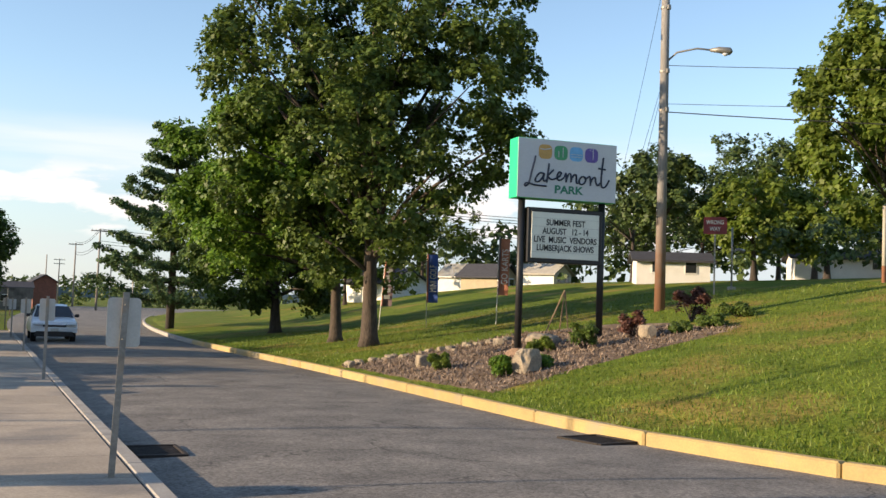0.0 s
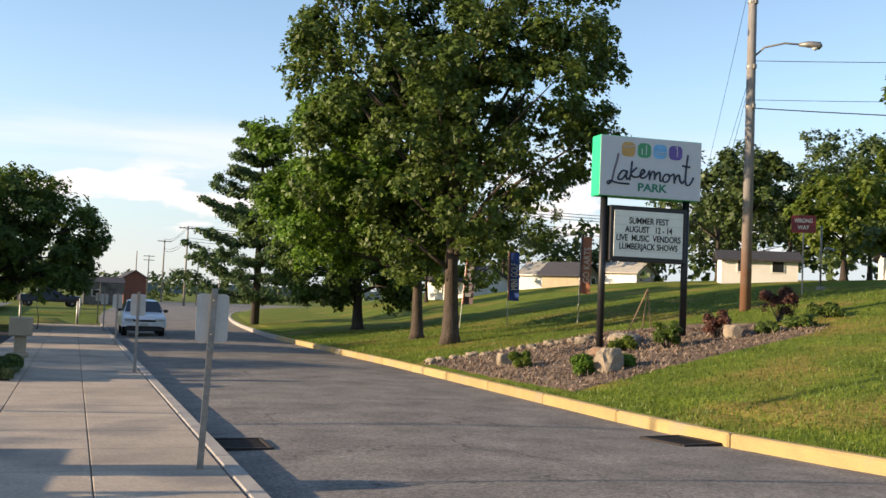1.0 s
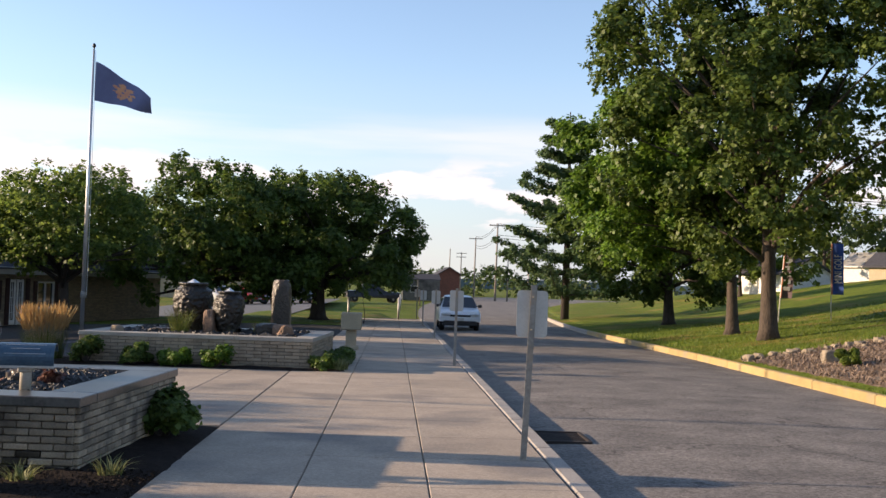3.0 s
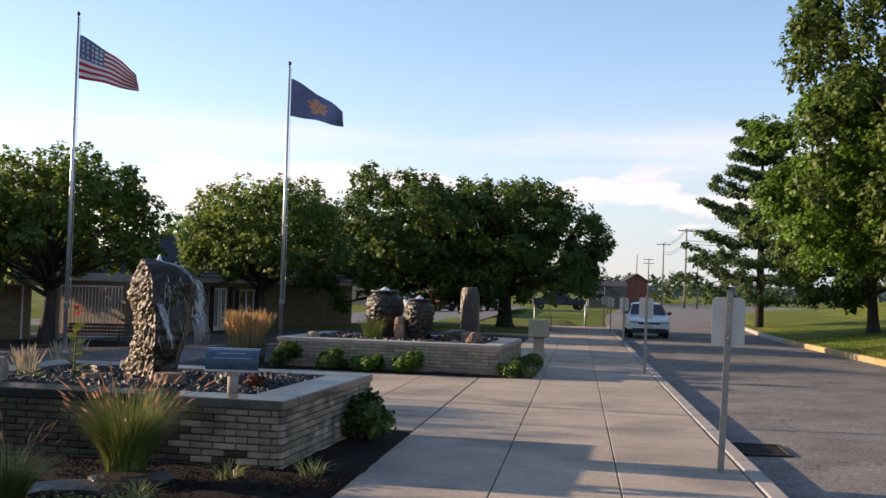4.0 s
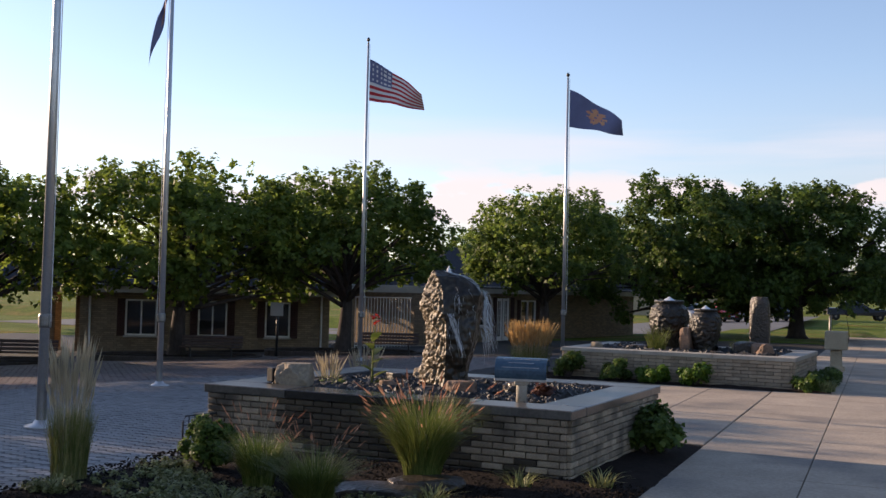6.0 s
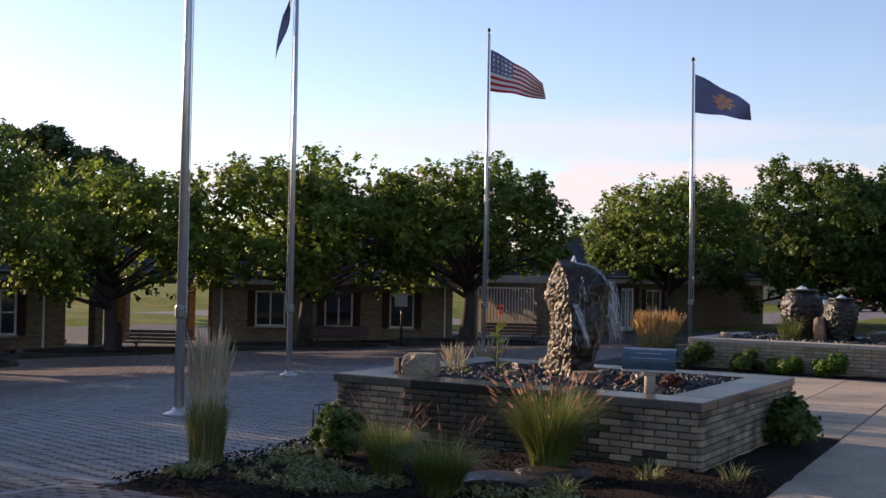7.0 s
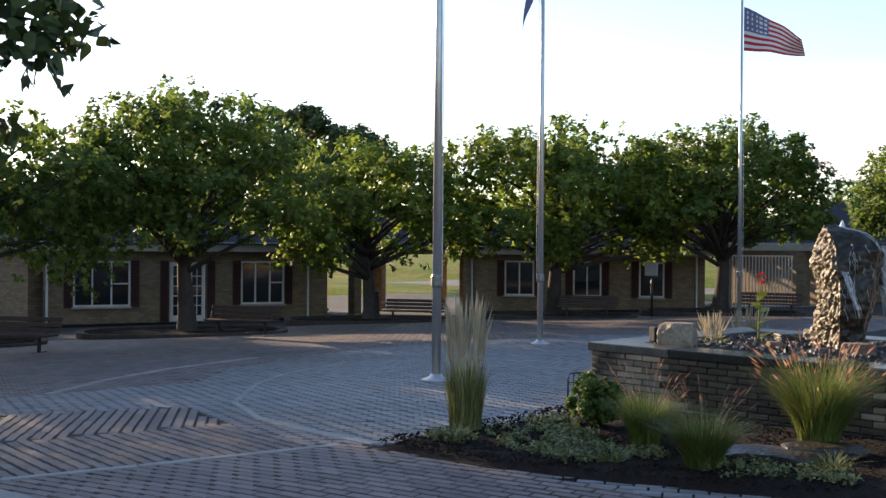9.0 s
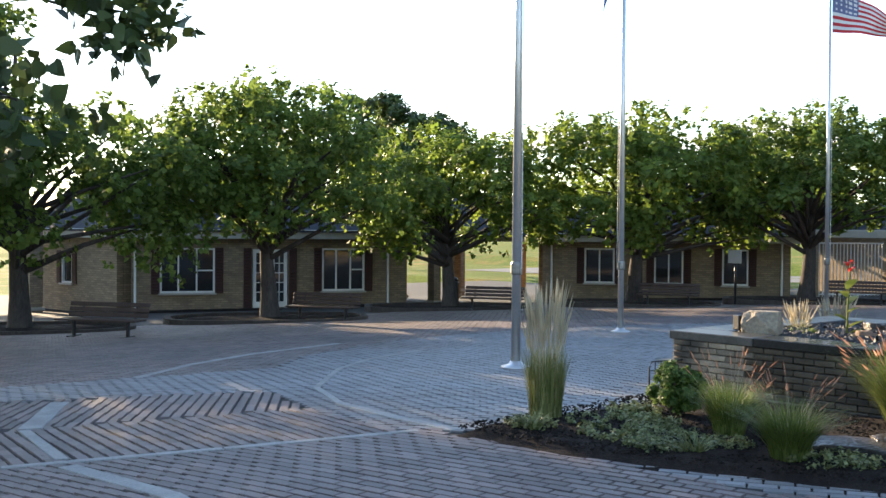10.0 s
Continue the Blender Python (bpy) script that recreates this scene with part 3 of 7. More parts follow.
# ground: one sheet to the horizon, sunk beneath the paved parts
def ground_z(x, y):
    k = kerb_x(y)
    if x > k + 0.45:
        z = gz(x, y)
    elif x > -9.0 and y < 70:
        z = base_z(0, y) - 0.45
        if x < -0.5 and y > 47:
            z = base_z(0, y) - 0.02
    else:
        z = base_z(x, y) - 0.45
        if y > 47 and x < 0:
            z = base_z(x, y) - 0.02
        if y > 70:
            z = base_z(0, y) - 0.5
    far = max(0, math.hypot(x, y) - 160)
    return z - 0.004 * min(far, 1500) * (1 if y > 0 else 0.5)


gx = [-4000, -1500, -600, -250, -120] + spaced(-80, -10, 5) + spaced(-9, 8, 1.0) + spaced(8.3, 32, 0.6) + spaced(34, 80, 4) + [100, 160, 300, 700, 1600, 4000]
gy = [-3000, -900, -300, -100, -50] + spaced(-30, 6, 2.5) + spaced(7, 50, 0.8) + spaced(52, 100, 3) + spaced(106, 200, 10) + [260, 400, 700, 1500, 4000]
sheet("ground", gx, gy, ground_z, M["lawn"], label="mown grass bank, patchy green and straw-brown, sloping up from the kerb")

# turf edge along the kerb
mb = MB()
vy = spaced(-12, 110, 0.7)
for y in vy:
    for i in range(9):
        x = kerb_x(y) + 0.12 + 1.6 * i / 8
        mb.v.append((x, y, gz(x, y) + 0.012 - 0.03 * (i / 8) + 0.008 * noise.noise((x * 3, y * 3, 0))))
mb.f = [(j * 9 + i, j * 9 + i + 1, (j + 1) * 9 + i + 1, (j + 1) * 9 + i) for j in range(len(vy) - 1) for i in range(8)]
tagged(part("verge", mb, M["lawn"], smooth=True), label="turf edge of the grass bank along the kerb", kind="structure")

# road
rows_y = spaced(-60, 200, 1.5)
mb = MB()
for y in rows_y:
    a, b = 1.5, kerb_x(y)
    if y > 60:
        a = 1.5 + 0.0007 * (y - 60) ** 2
    for i in range(9):
        x = a + (b - a) * i / 8
        crown = 0.05 * math.sin(math.pi * i / 8)
        far = max(0, math.hypot(x, y) - 160)
        mb.v.append((x, y, base_z(0, y) - 0.16 + crown))
mb.f = [(j * 9 + i, j * 9 + i + 1, (j + 1) * 9 + i + 1, (j + 1) * 9 + i) for j in range(len(rows_y) - 1) for i in range(8)]
tagged(part("road", mb, M["asphalt"], smooth=True), label="worn grey asphalt drive with branching cracks", kind="structure")

# car park beyond the trees
sheet("car_park", spaced(-60, -6, 3), spaced(58, 120, 4), lambda x, y: base_z(x, y) + 0.01, M["lot"], label="grey asphalt car park behind the trees")

# ---- foliage ----
def leaf_cloud(rs, centres, radii, per, size, up=0.5, flat=0.75, six=False, core=None, fan=6):
    """Leaves in small sprigs set about clump centres and facing outwards: n x 4 x 3 (n x 8 x 3)."""
    k = max(1, per // fan)
    C = np.repeat(np.asarray(centres, dtype=float), k, axis=0)
    Rr = np.repeat(radii, k)[:, None]
    d = rs.normal(size=(len(C), 3)) + np.array([0, 0, 0.35])
    if core is not None:
        o = C - np.asarray(core)
        d = d + 0.75 * o / (np.linalg.norm(o, axis=1)[:, None] + 1e-6)
    d /= np.linalg.norm(d, axis=1)[:, None]
    S = C + d * Rr * (0.35 + 0.75 * rs.random((len(C), 1)) ** 0.8) * np.array([1, 1, flat])
    d, S = np.repeat(d, fan, axis=0), np.repeat(S, fan, axis=0)
    n = len(S)
    j = rs.normal(size=(n, 3))
    j /= np.linalg.norm(j, axis=1)[:, None]
    P = S + j * size * (0.35 + 0.75 * rs.random((n, 1)))
    nrm = d * 0.85 + rs.normal(size=(n, 3)) * 0.42 + np.array([0, 0, up])
    nrm /= np.linalg.norm(nrm, axis=1)[:, None]
    t = j + d * 0.3 - np.array([0, 0, 0.25])
    t -= nrm * (t * nrm).sum(1)[:, None]
    t /= np.linalg.norm(t, axis=1)[:, None] + 1e-6
    b = np.cross(nrm, t)
    s = size * (0.6 + 0.8 * rs.random((n, 1)))
    L = t * s
    W = b * s * 0.42
    droop = nrm * s * 0.18
    if six:
        return np.stack([P - L * 0.5, P - L * 0.36 + W * 0.75 - droop * 0.8, P - L * 0.1 + W - droop, P + L * 0.22 + W * 0.62 - droop * 0.7, P + L * 0.62 - droop * 0.5,
                         P + L * 0.22 - W * 0.62 - droop * 0.7, P - L * 0.1 - W - droop, P - L * 0.36 - W * 0.75 - droop * 0.8], axis=1)
    return np.stack([P - L * 0.5, P + W - droop, P + L * 0.5, P - W - droop], axis=1)


def crown_clumps(rs, n, rx, ry, rz, cz, shell=0.55, lumps=5, low=-1.0, rough=0.35, fill=0.2):
    """Clump centres on the boughs (lobes) of an uneven crown of half-sizes rx, ry, rz about height cz."""
    nl = max(4, min(lumps * 4, n // 5))
    lobes = []
    for k in range(nl):
        u = 1 - (1 - low) * (k + 0.2 + 0.6 * rs.random()) / nl
        a = 2.39996 * k + rs.normal() * 0.3
        q = math.sqrt(max(0.0, 1 - u * u))
        r = 0.24 + 0.18 * rs.random()
        reach = (1.04 - r) * (1 - rough * 0.6 * rs.random() ** 1.3)
        lobes.append((np.array([q * math.cos(a), q * math.sin(a), u]), r, reach))
    out = []
    while len(out) < n:
        d, r, reach = lobes[rs.randint(len(lobes))]
        if rs.random() < fill:
            p = d * reach * (0.25 + 0.5 * rs.random())
        else:
            e = rs.normal(size=3) + 0.9 * d + np.array([0, 0, 0.25])
            e /= np.linalg.norm(e)
            p = d * reach + e * r * (0.55 + 0.45 * rs.random())
        if p[2] < low:
            continue
        out.append((p[0] * rx, p[1] * ry, cz + p[2] * rz))
    return np.array(out)


def limb_mesh(rs, height_trunk, r0, centres, n_limbs, fork, lean=(0, 0), top=None):
    """Tapered trunk with limbs that reach towards clumps."""
    mb = MB()
    top = top or (float(centres[:, 2].max()) * 0.8)
    spine = []
    for i in range(9):
        t = i / 8
        spine.append(Vector((lean[0] * t + 0.06 * math.sin(5 * t + r0 * 9), lean[1] * t + 0.06 * math.cos(4 * t), top * t)))
    rad = [r0 * (1.45 if i == 0 else 1.0 - 0.88 * (i / 8) ** 0.9) for i in range(9)]
    spine.insert(1, spine[0].lerp(spine[1], 0.25))
    rad.insert(1, r0 * 1.08)
    mb.tube(spine, rad, 10)
    pick = rs.choice(len(centres), n_limbs, replace=False)
    for k in pick:
        c = Vector(centres[k])
        h = min(max(fork, c.z * 0.35 + fork * 0.35 + rs.random() * 0.8), top * 0.92)
        a = Vector((lean[0] * h / top, lean[1] * h / top, h))
        mid = a.lerp(c, 0.5) + Vector((rs.normal() * 0.15, rs.normal() * 0.15, 0.12 * (c - a).length * rs.random()))
        r = max(0.02, r0 * 0.42 * (1 - 0.6 * h / top) * (0.6 + 0.6 * rs.random()))
        mb.tube([a, a.lerp(mid, 0.5), mid, mid.lerp(c, 0.55), c], [r, r * 0.8, r * 0.6, r * 0.4, r * 0.15], 6)
    return mb


def tree(name, x, y, label, seed, rx, ry, rz, cz, r0, fork, n, per, leaf, bark, material, clump=0.7, limbs=26, lean=(0, 0), shell=0.55,
         group="", low=-0.85, z=None, rough=0.35, off=(0, 0), lumps=5, shoots=0, low_head=None, fill=0.2):
    rs = np.random.RandomState(seed)
    th = thing(name, x, y, gz(x, y) - 0.03 if z is None else z, label, "tree", group)
    cs = crown_clumps(rs, n, rx, ry, rz, cz, shell, low=low, rough=rough, lumps=lumps, fill=fill)
    cs[:, 0] += off[0]
    cs[:, 1] += off[1]
    if low_head:          # a lower, wider part of the crown to one side
        ox, oy, ax, ay, az, hz, m = low_head
        more = crown_clumps(rs, m, ax, ay, az, hz, shell, low=low, rough=rough, lumps=lumps, fill=fill) + np.array([ox, oy, 0.0])
        cs, n = np.concatenate([cs, more]), n + m
    part("trunk", limb_mesh(rs, cz, r0, cs, limbs, fork, lean), bark, th, smooth=True)
    rad = clump * (0.45 + 0.5 * rs.random(n))
    if shoots:          # upright sprays that break the outline
        extra = []
        for k in range(shoots):
            q, a = 0.85 * math.sqrt(rs.random()), rs.random() * 6.28
            for u in (-0.3, 0.15, 0.55):
                extra.append((off[0] + rx * q * math.cos(a), off[1] + ry * q * math.sin(a), cz + rz * math.sqrt(1 - q * q) * 0.9 + u * (0.6 + 0.7 * rs.random())))
        spray = leaf_cloud(rs, np.array(extra), np.tile([0.6, 0.42, 0.25], shoots) * clump * 1.1, max(8, per // 5), leaf, flat=1.2)
    cloud = leaf_cloud(rs, cs, rad, per, leaf, core=(off[0], off[1], cz - 0.3 * rz))
    quads("crown", np.concatenate([cloud, spray]) if shoots else cloud, material, th)
    return th


# the bank: oaks, maples, pine
tree("oak_tree", 11.75, 32.8, "tall broad oak with a dense dark green crown on the bank", 3, 5.9, 5.5, 7.1, 8.7, 0.27, 2.4, 470, 210, 0.155, M["bark"], M["leaf_oak"], clump=0.95, limbs=46, off=(-0.3, 0), low=-0.95, rough=0.2, lumps=12, fill=0.24)
tree("maple_tree", 12.0, 37.2, "maple tree with a bright green crown leaning over the drive", 5, 3.9, 4.2, 3.9, 5.6, 0.23, 2.0, 220, 240, 0.165, M["bark"], M["leaf_maple"], clump=0.95, limbs=34, off=(-2.2, 0), low=-0.85, lumps=7)
tree("spreading_tree", 13.2, 50.4, "low spreading dark green shade tree on the grass bank", 8, 5.3, 5.2, 3.8, 4.5, 0.28, 1.8, 200, 228, 0.18, M["bark_dark"], M["leaf_dark"], clump=1.0, limbs=34, off=(-0.8, 0), low=-0.95)
tree("roadside_maple", 25.5, 24.2, "young maple with large sunlit green leaves on the bank", 9, 3.3, 3.2, 3.7, 5.2, 0.13, 2.2, 180, 192, 0.175, M["bark"], M["leaf_light"], clump=0.75, limbs=30, low=-0.9, off=(0.25, 0), rough=0.28)

# white pine: whorls of long upswept boughs
def pine_tree(x, y, h, seed):
    rs = np.random.RandomState(seed)
    th = thing("white_pine", x, y, gz(x, y) - 0.05, "tall white pine with layered upswept boughs beside the drive", "tree")
    mb = MB()
    mb.tube([(0, 0, 0), (0.05, 0, h * 0.5), (0, 0.05, h)], [0.28, 0.17, 0.03], 9)
    cs, rr = [], []
    level = 0
    z = 1.6
    while z < h - 0.3:
        reach = (h - z) * 0.47 + 0.7
        for k in range(6):
            a = 2 * math.pi * (k + rs.random() * 0.5) / 6 + level * 0.7
            ln = reach * (0.65 + 0.55 * rs.random())
            tip = Vector((math.cos(a) * ln, math.sin(a) * ln, z + 0.22 * ln + rs.normal() * 0.22))
            st = Vector((0, 0, z))
            mid = st.lerp(tip, 0.55) - Vector((0, 0, 0.1 * ln))
            mb.tube([st, mid, tip], [0.06, 0.035, 0.012], 5)
            for i in range(8):
                t = 0.14 + 0.88 * i / 7
                p = st.lerp(mid, t * 2) if t < 0.5 else mid.lerp(tip, t * 2 - 1)
                cs.append((p.x + rs.normal() * 0.12, p.y + rs.normal() * 0.12, p.z + 0.08))
                rr.append(0.24 + 0.3 * (1 - t) + 0.1 * rs.random())
        z += 0.8 + 0.45 * rs.random()
        level += 1
    part("trunk", mb, M["bark_dark"], th, smooth=True)
    quads("crown", leaf_cloud(rs, np.array(cs), np.array(rr) * 1.2, 96, 0.18, up=0.7, flat=0.42), M["needle"], th)


pine_tree(10.7, 66.0, 13.2, 4)

# courtyard trees, two forms built once and set out round the plaza
PLAZA_TREES = [(-24.3, 9.2, 0, 1.0, 0), (-23.2, 15.2, 1, 0.92, 60), (-24.0, 22.4, 2, 0.86, 10), (-20.4, 27.2, 2, 1.09, 130), (-16.6, 31.0, 1, 0.98, 200)]
forms = []
for k, (seed, mat_leaf) in enumerate(((21, "leaf_pear"), (22, "leaf_pear"), (23, "leaf_light"))):
    rs = np.random.RandomState(seed)
    x, y, f, sc, turn = PLAZA_TREES[k]
    forms.append(tree("courtyard_tree", x, y, "round-headed ornamental pear tree standing in a low edged island", seed, (4.4, 3.3, 3.8)[k], (3.1, 3.3, 3.8)[k], (3.6, 2.2, 2.1)[k], (4.7, 3.65, 3.15)[k], 0.26, 1.2, (125, 160, 165)[k], 126, (0.15, 0.14, 0.145)[k],
                      M["bark_dark"], M[mat_leaf], clump=(1.15, 0.95, 0.95)[k], limbs=46, group="courtyard trees", low=(-0.66, -0.66, -0.7)[k], rough=0.4, lumps=8, shoots=(10, 44, 40)[k], fill=0.1, off=((0, -2.8), (0, 0), (0, 0))[k], low_head=(0.2, 1.5, 3.4, 3.1, 2.1, 3.2, 85) if k == 0 else None))
for x, y, f, sc, turn in PLAZA_TREES[3:]:
    t = copy_thing(forms[f], pose(x, y, gz(x, y) - 0.03, 0, 0, turn))
    t.scale = (0.76, 0.76, sc * 0.8) if f == 0 else (1.1, 1.1, sc)
# more of the same further along, behind the buildings and round the lawn; the last six stand out of view, added to
# shade the plaza
for i, (x, y, f, turn, s) in enumerate([(-31, 40, 0, 40, 1.0), (-24.5, 43, 1, 90, 1.1), (-19, 47.5, 0, 150, 1.0), (-12.6, 40.3, 1, 250, 1.04), (-43, 27.5, 0, 300, 0.95), (-46, 12.2, 1, 10, 1.75), (-47, 7.0, 1, 70, 1.6), (-25.5, 2.2, 1, 120, 1.18), (-22.5, -4.2, 0, 220, 1.0), (-17.6, 1.2, 1, 75, 1.15), (-14.5, -6.5, 1, 30, 1.2)]):
    t = copy_thing(forms[f], pose(x, y, gz(x, y) - 0.03, 0, 0, turn))
    s *= 0.76 if f == 0 else 1.0
    t.scale = (s, s, s * 0.95)
tree("lawn_tree", -3.9, 54.0, "wide dense dark green tree on the lawn beside the walk", 31, 5.7, 5.2, 3.4, 3.8, 0.42, 1.6, 260, 216, 0.17, M["bark_dark"], M["leaf_dark"], clump=1.05, limbs=36, low=-0.8, shoots=24, lumps=8)
tree("lawn_tree", -9.2, 51.3, "wide dense green tree on the lawn behind the urns", 32, 6.0, 5.5, 3.6, 3.9, 0.4, 1.6, 260, 216, 0.17, M["bark_dark"], M["leaf_dark"], clump=1.05, limbs=36, low=-0.85, shoots=24, lumps=8)
tree("tall_background_tree", -66, 55, "tall dark tree rising behind the courtyard roofs", 33, 7, 7, 5.0, 9.0, 0.4, 4, 120, 200, 0.4, M["bark_dark"], M["leaf_far"], clump=1.3, limbs=20, low=-0.8)

# trees beyond the bank
for i, (x, y, rx, rz, cz, lf, nm) in enumerate([(36, 87, 6.0, 5.0, 6.2, "leaf_far", "broad"), (38.5, 57.5, 4.6, 4.6, 5.6, "leaf_far", "broad"), (44.0, 57.5, 5.4, 5.0, 6.2, "leaf_far", "tall"), (50, 57, 5.5, 5.2, 6.2, "leaf_far", "tall"),
                                               (33.6, 40.0, 2.4, 2.4, 3.6, "leaf_light", "small bright"), (36.8, 38.6, 2.6, 2.0, 2.9, "leaf_light", "small bright"), (42, 45, 4.5, 4.5, 5.2, "leaf_far", "broad"), (46, 40, 4.5, 4.5, 5.0, "leaf_far", "broad"),
                                               (26.5, 80, 3.5, 3.0, 3.6, "leaf_light", "small bright"), (55, 78, 6.5, 4.5, 5.4, "leaf_far", "broad"), (32.6, 46.2, 2.6, 2.6, 5.6, "leaf_far", "slim")]):
    tree("background_tree", x, y, nm + " green tree among houses behind the bank", 50 + i, rx, rx, rz * 0.85, cz * 0.85, 0.18, 1.8, 90, 84, 0.24, M["bark_dark"], M[lf], clump=rx * 0.26, limbs=14, low=-0.8, group="trees behind the bank", lumps=6)


def woods(name, spots, seed, h, material, label):
    rs = np.random.RandomState(seed)
    cs = np.array([(x + rs.normal() * 2, y + rs.normal() * 2, z + h * (0.2 + 0.75 * rs.random())) for x, y, z in spots for _ in range(6)])
    ob = quads(name, leaf_cloud(rs, cs, np.full(len(cs), h * 0.36), 80, h * 0.1), material, None, kind="stuff")
    return tagged(ob, label=label, category="trees")


woods("far_woods", [(x, 330 + 20 * math.sin(x), -3) for x in range(-160, 180, 7)], 70, 9, M["leaf_far"], "line of small far-off green trees along the horizon")
woods("tree_belt", [(x, y, gz(x, y)) for x, y in [(27 + 3.6 * i, 104 - 3.4 * i) for i in range(15)]], 73, 6.0, M["leaf_far"], "dark green belt of trees behind the houses")
woods("hedgerow", [(x, y, gz(x, y)) for x, y in [(32 + 1.1 * i, 35.0 - 1.5 * i) for i in range(9)]], 71, 2.3, M["leaf_far"], "rough green hedge of shrubs along the top of the bank")

# distant ridge, the blue of air haze put into its colour
mb = MB()
n = 60
for i in range(n + 1):
    a = radians(-75 + 150 * i / n)
    hgt = 26 + 22 * noise.noise((i * 0.22, 3.1, 0)) + 8 * noise.noise((i * 0.9, 1.0, 0))
    for z in (-40, hgt - 6):
        mb.v.append((3200 * math.sin(a), 3200 * math.cos(a), z))
mb.f = [(2 * i, 2 * i + 2, 2 * i + 3, 2 * i + 1) for i in range(n)]
tagged(part("backdrop", mb, M["hazy_hill"], smooth=True), label="low ridge on the far horizon, painted haze blue", kind="structure")

# ---- courtyard buildings ----
def window_unit(parent, s0, s1, z0, z1, panes, bars=0, shutters=True, sw=0.27):
    """A framed window in the plane y = 0 of a wall, with shutters either side."""
    w = new("window")
    w.parent = parent
    mb = MB()
    t = 0.06
    cx, cz = (s0 + s1) / 2, (z0 + z1) / 2
    for x in (s0 + t / 2, s1 - t / 2):
        mb.box((x, 0.03, cz), (t, 0.1, z1 - z0), 0.006)
    for z in (z0 + t / 2, z1 - t / 2):
        mb.box((cx, 0.03, z), (s1 - s0 - 2 * t, 0.1, t), 0.006)
    for i in range(1, panes):
        mb.box((s0 + (s1 - s0) * i / panes, 0.035, cz), (0.05, 0.08, z1 - z0 - 2 * t), 0.004)
    for i in range(panes):
        if bars and i == panes - 1:
            a, b = s0 + (s1 - s0) * i / panes, s1
            mb.box(((a + b) / 2, 0.04, cz), (b - a - 0.1, 0.05, 0.045), 0.003)
    part("window_frame", mb, M["white"], w, "white painted frame")
    part("sill", MB().box((cx, -0.03, z0 - 0.035), (s1 - s0 + 0.1, 0.16, 0.06), 0.01), M["trim"], w)
    for i in range(panes):
        a, b = s0 + (s1 - s0) * i / panes, s0 + (s1 - s0) * (i + 1) / panes
        part("pane", MB().box(((a + b) / 2, 0.07, cz), (b - a - 0.05, 0.012, z1 - z0 - 2 * t)), M["glass"], w)
    if shutters:
        for x in (s0 - sw / 2 - 0.01, s1 + sw / 2 + 0.01):
            mb = MB().box((x, -0.035, cz), (sw, 0.04, z1 - z0 + 0.04), 0.006)
            for k in range(14):
                mb.box((x, -0.06, z0 + 0.1 + k * (z1 - z0 - 0.2) / 13), (sw - 0.07, 0.02, 0.05), 0.004, rx=0.5)
            part("shutter", mb, M["shutter"], w, "dark maroon louvred shutter")
    return w


def wall_with_holes(L, h, th, holes, y0=0.0):
    """One solid wall with rectangular holes (s0, s1, z0, z1) cut through."""
    xs = sorted({0.0, L} | {a for q in holes for a in q[:2]})
    zs = sorted({-0.6, h} | {max(a, -0.6) for q in holes for a in q[2:]})
    solid = {}
    for i in range(len(xs) - 1):
        for j in range(len(zs) - 1):
            cx, cz = (xs[i] + xs[i + 1]) / 2, (zs[j] + zs[j + 1]) / 2
            solid[i, j] = not any(a < cx < b and c < cz < d for a, b, c, d in holes)
    nx, nz = len(xs), len(zs)
    mb = MB()
    mb.v = [(x, y, z) for y in (y0, y0 + th) for z in zs for x in xs]
    def k(i, j, s):
        return s * nx * nz + j * nx + i
    for (i, j), on in solid.items():
        if not on:
            continue
        mb.f += [(k(i, j, 0), k(i + 1, j, 0), k(i + 1, j + 1, 0), k(i, j + 1, 0)), (k(i, j, 1), k(i, j + 1, 1), k(i + 1, j + 1, 1), k(i + 1, j, 1))]
        if not solid.get((i - 1, j)):
            mb.f.append((k(i, j, 0), k(i, j + 1, 0), k(i, j + 1, 1), k(i, j, 1)))
        if not solid.get((i + 1, j)):
            mb.f.append((k(i + 1, j, 0), k(i + 1, j, 1), k(i + 1, j + 1, 1), k(i + 1, j + 1, 0)))
        if not solid.get((i, j - 1)):
            mb.f.append((k(i, j, 0), k(i, j, 1), k(i + 1, j, 1), k(i + 1, j, 0)))
        if not solid.get((i, j + 1)):
            mb.f.append((k(i, j + 1, 0), k(i + 1, j + 1, 0), k(i + 1, j + 1, 1), k(i, j + 1, 1)))
    mb.m = [0] * len(mb.f)
    return mb


def hip_roof(L, D, over, z, rise):
    a, b, c, d = (-over, -over), (L + over, -over), (L + over, D + over), (-over, D + over)
    r = min(D / 2 + over, L / 2)
    v = [(*p, z) for p in (a, b, c, d)] + [(r - over, D / 2, z + rise), (L - r + over, D / 2, z + rise)] + [(*p, z - 0.05) for p in (a, b, c, d)]
    f = [(0, 1, 5, 4), (1, 2, 5), (2, 3, 4, 5), (3, 0, 4), (6, 9, 8, 7), (0, 6, 7, 1), (1, 7, 8, 2), (2, 8, 9, 3), (3, 9, 6, 0)]
    return MB().add(v, f)


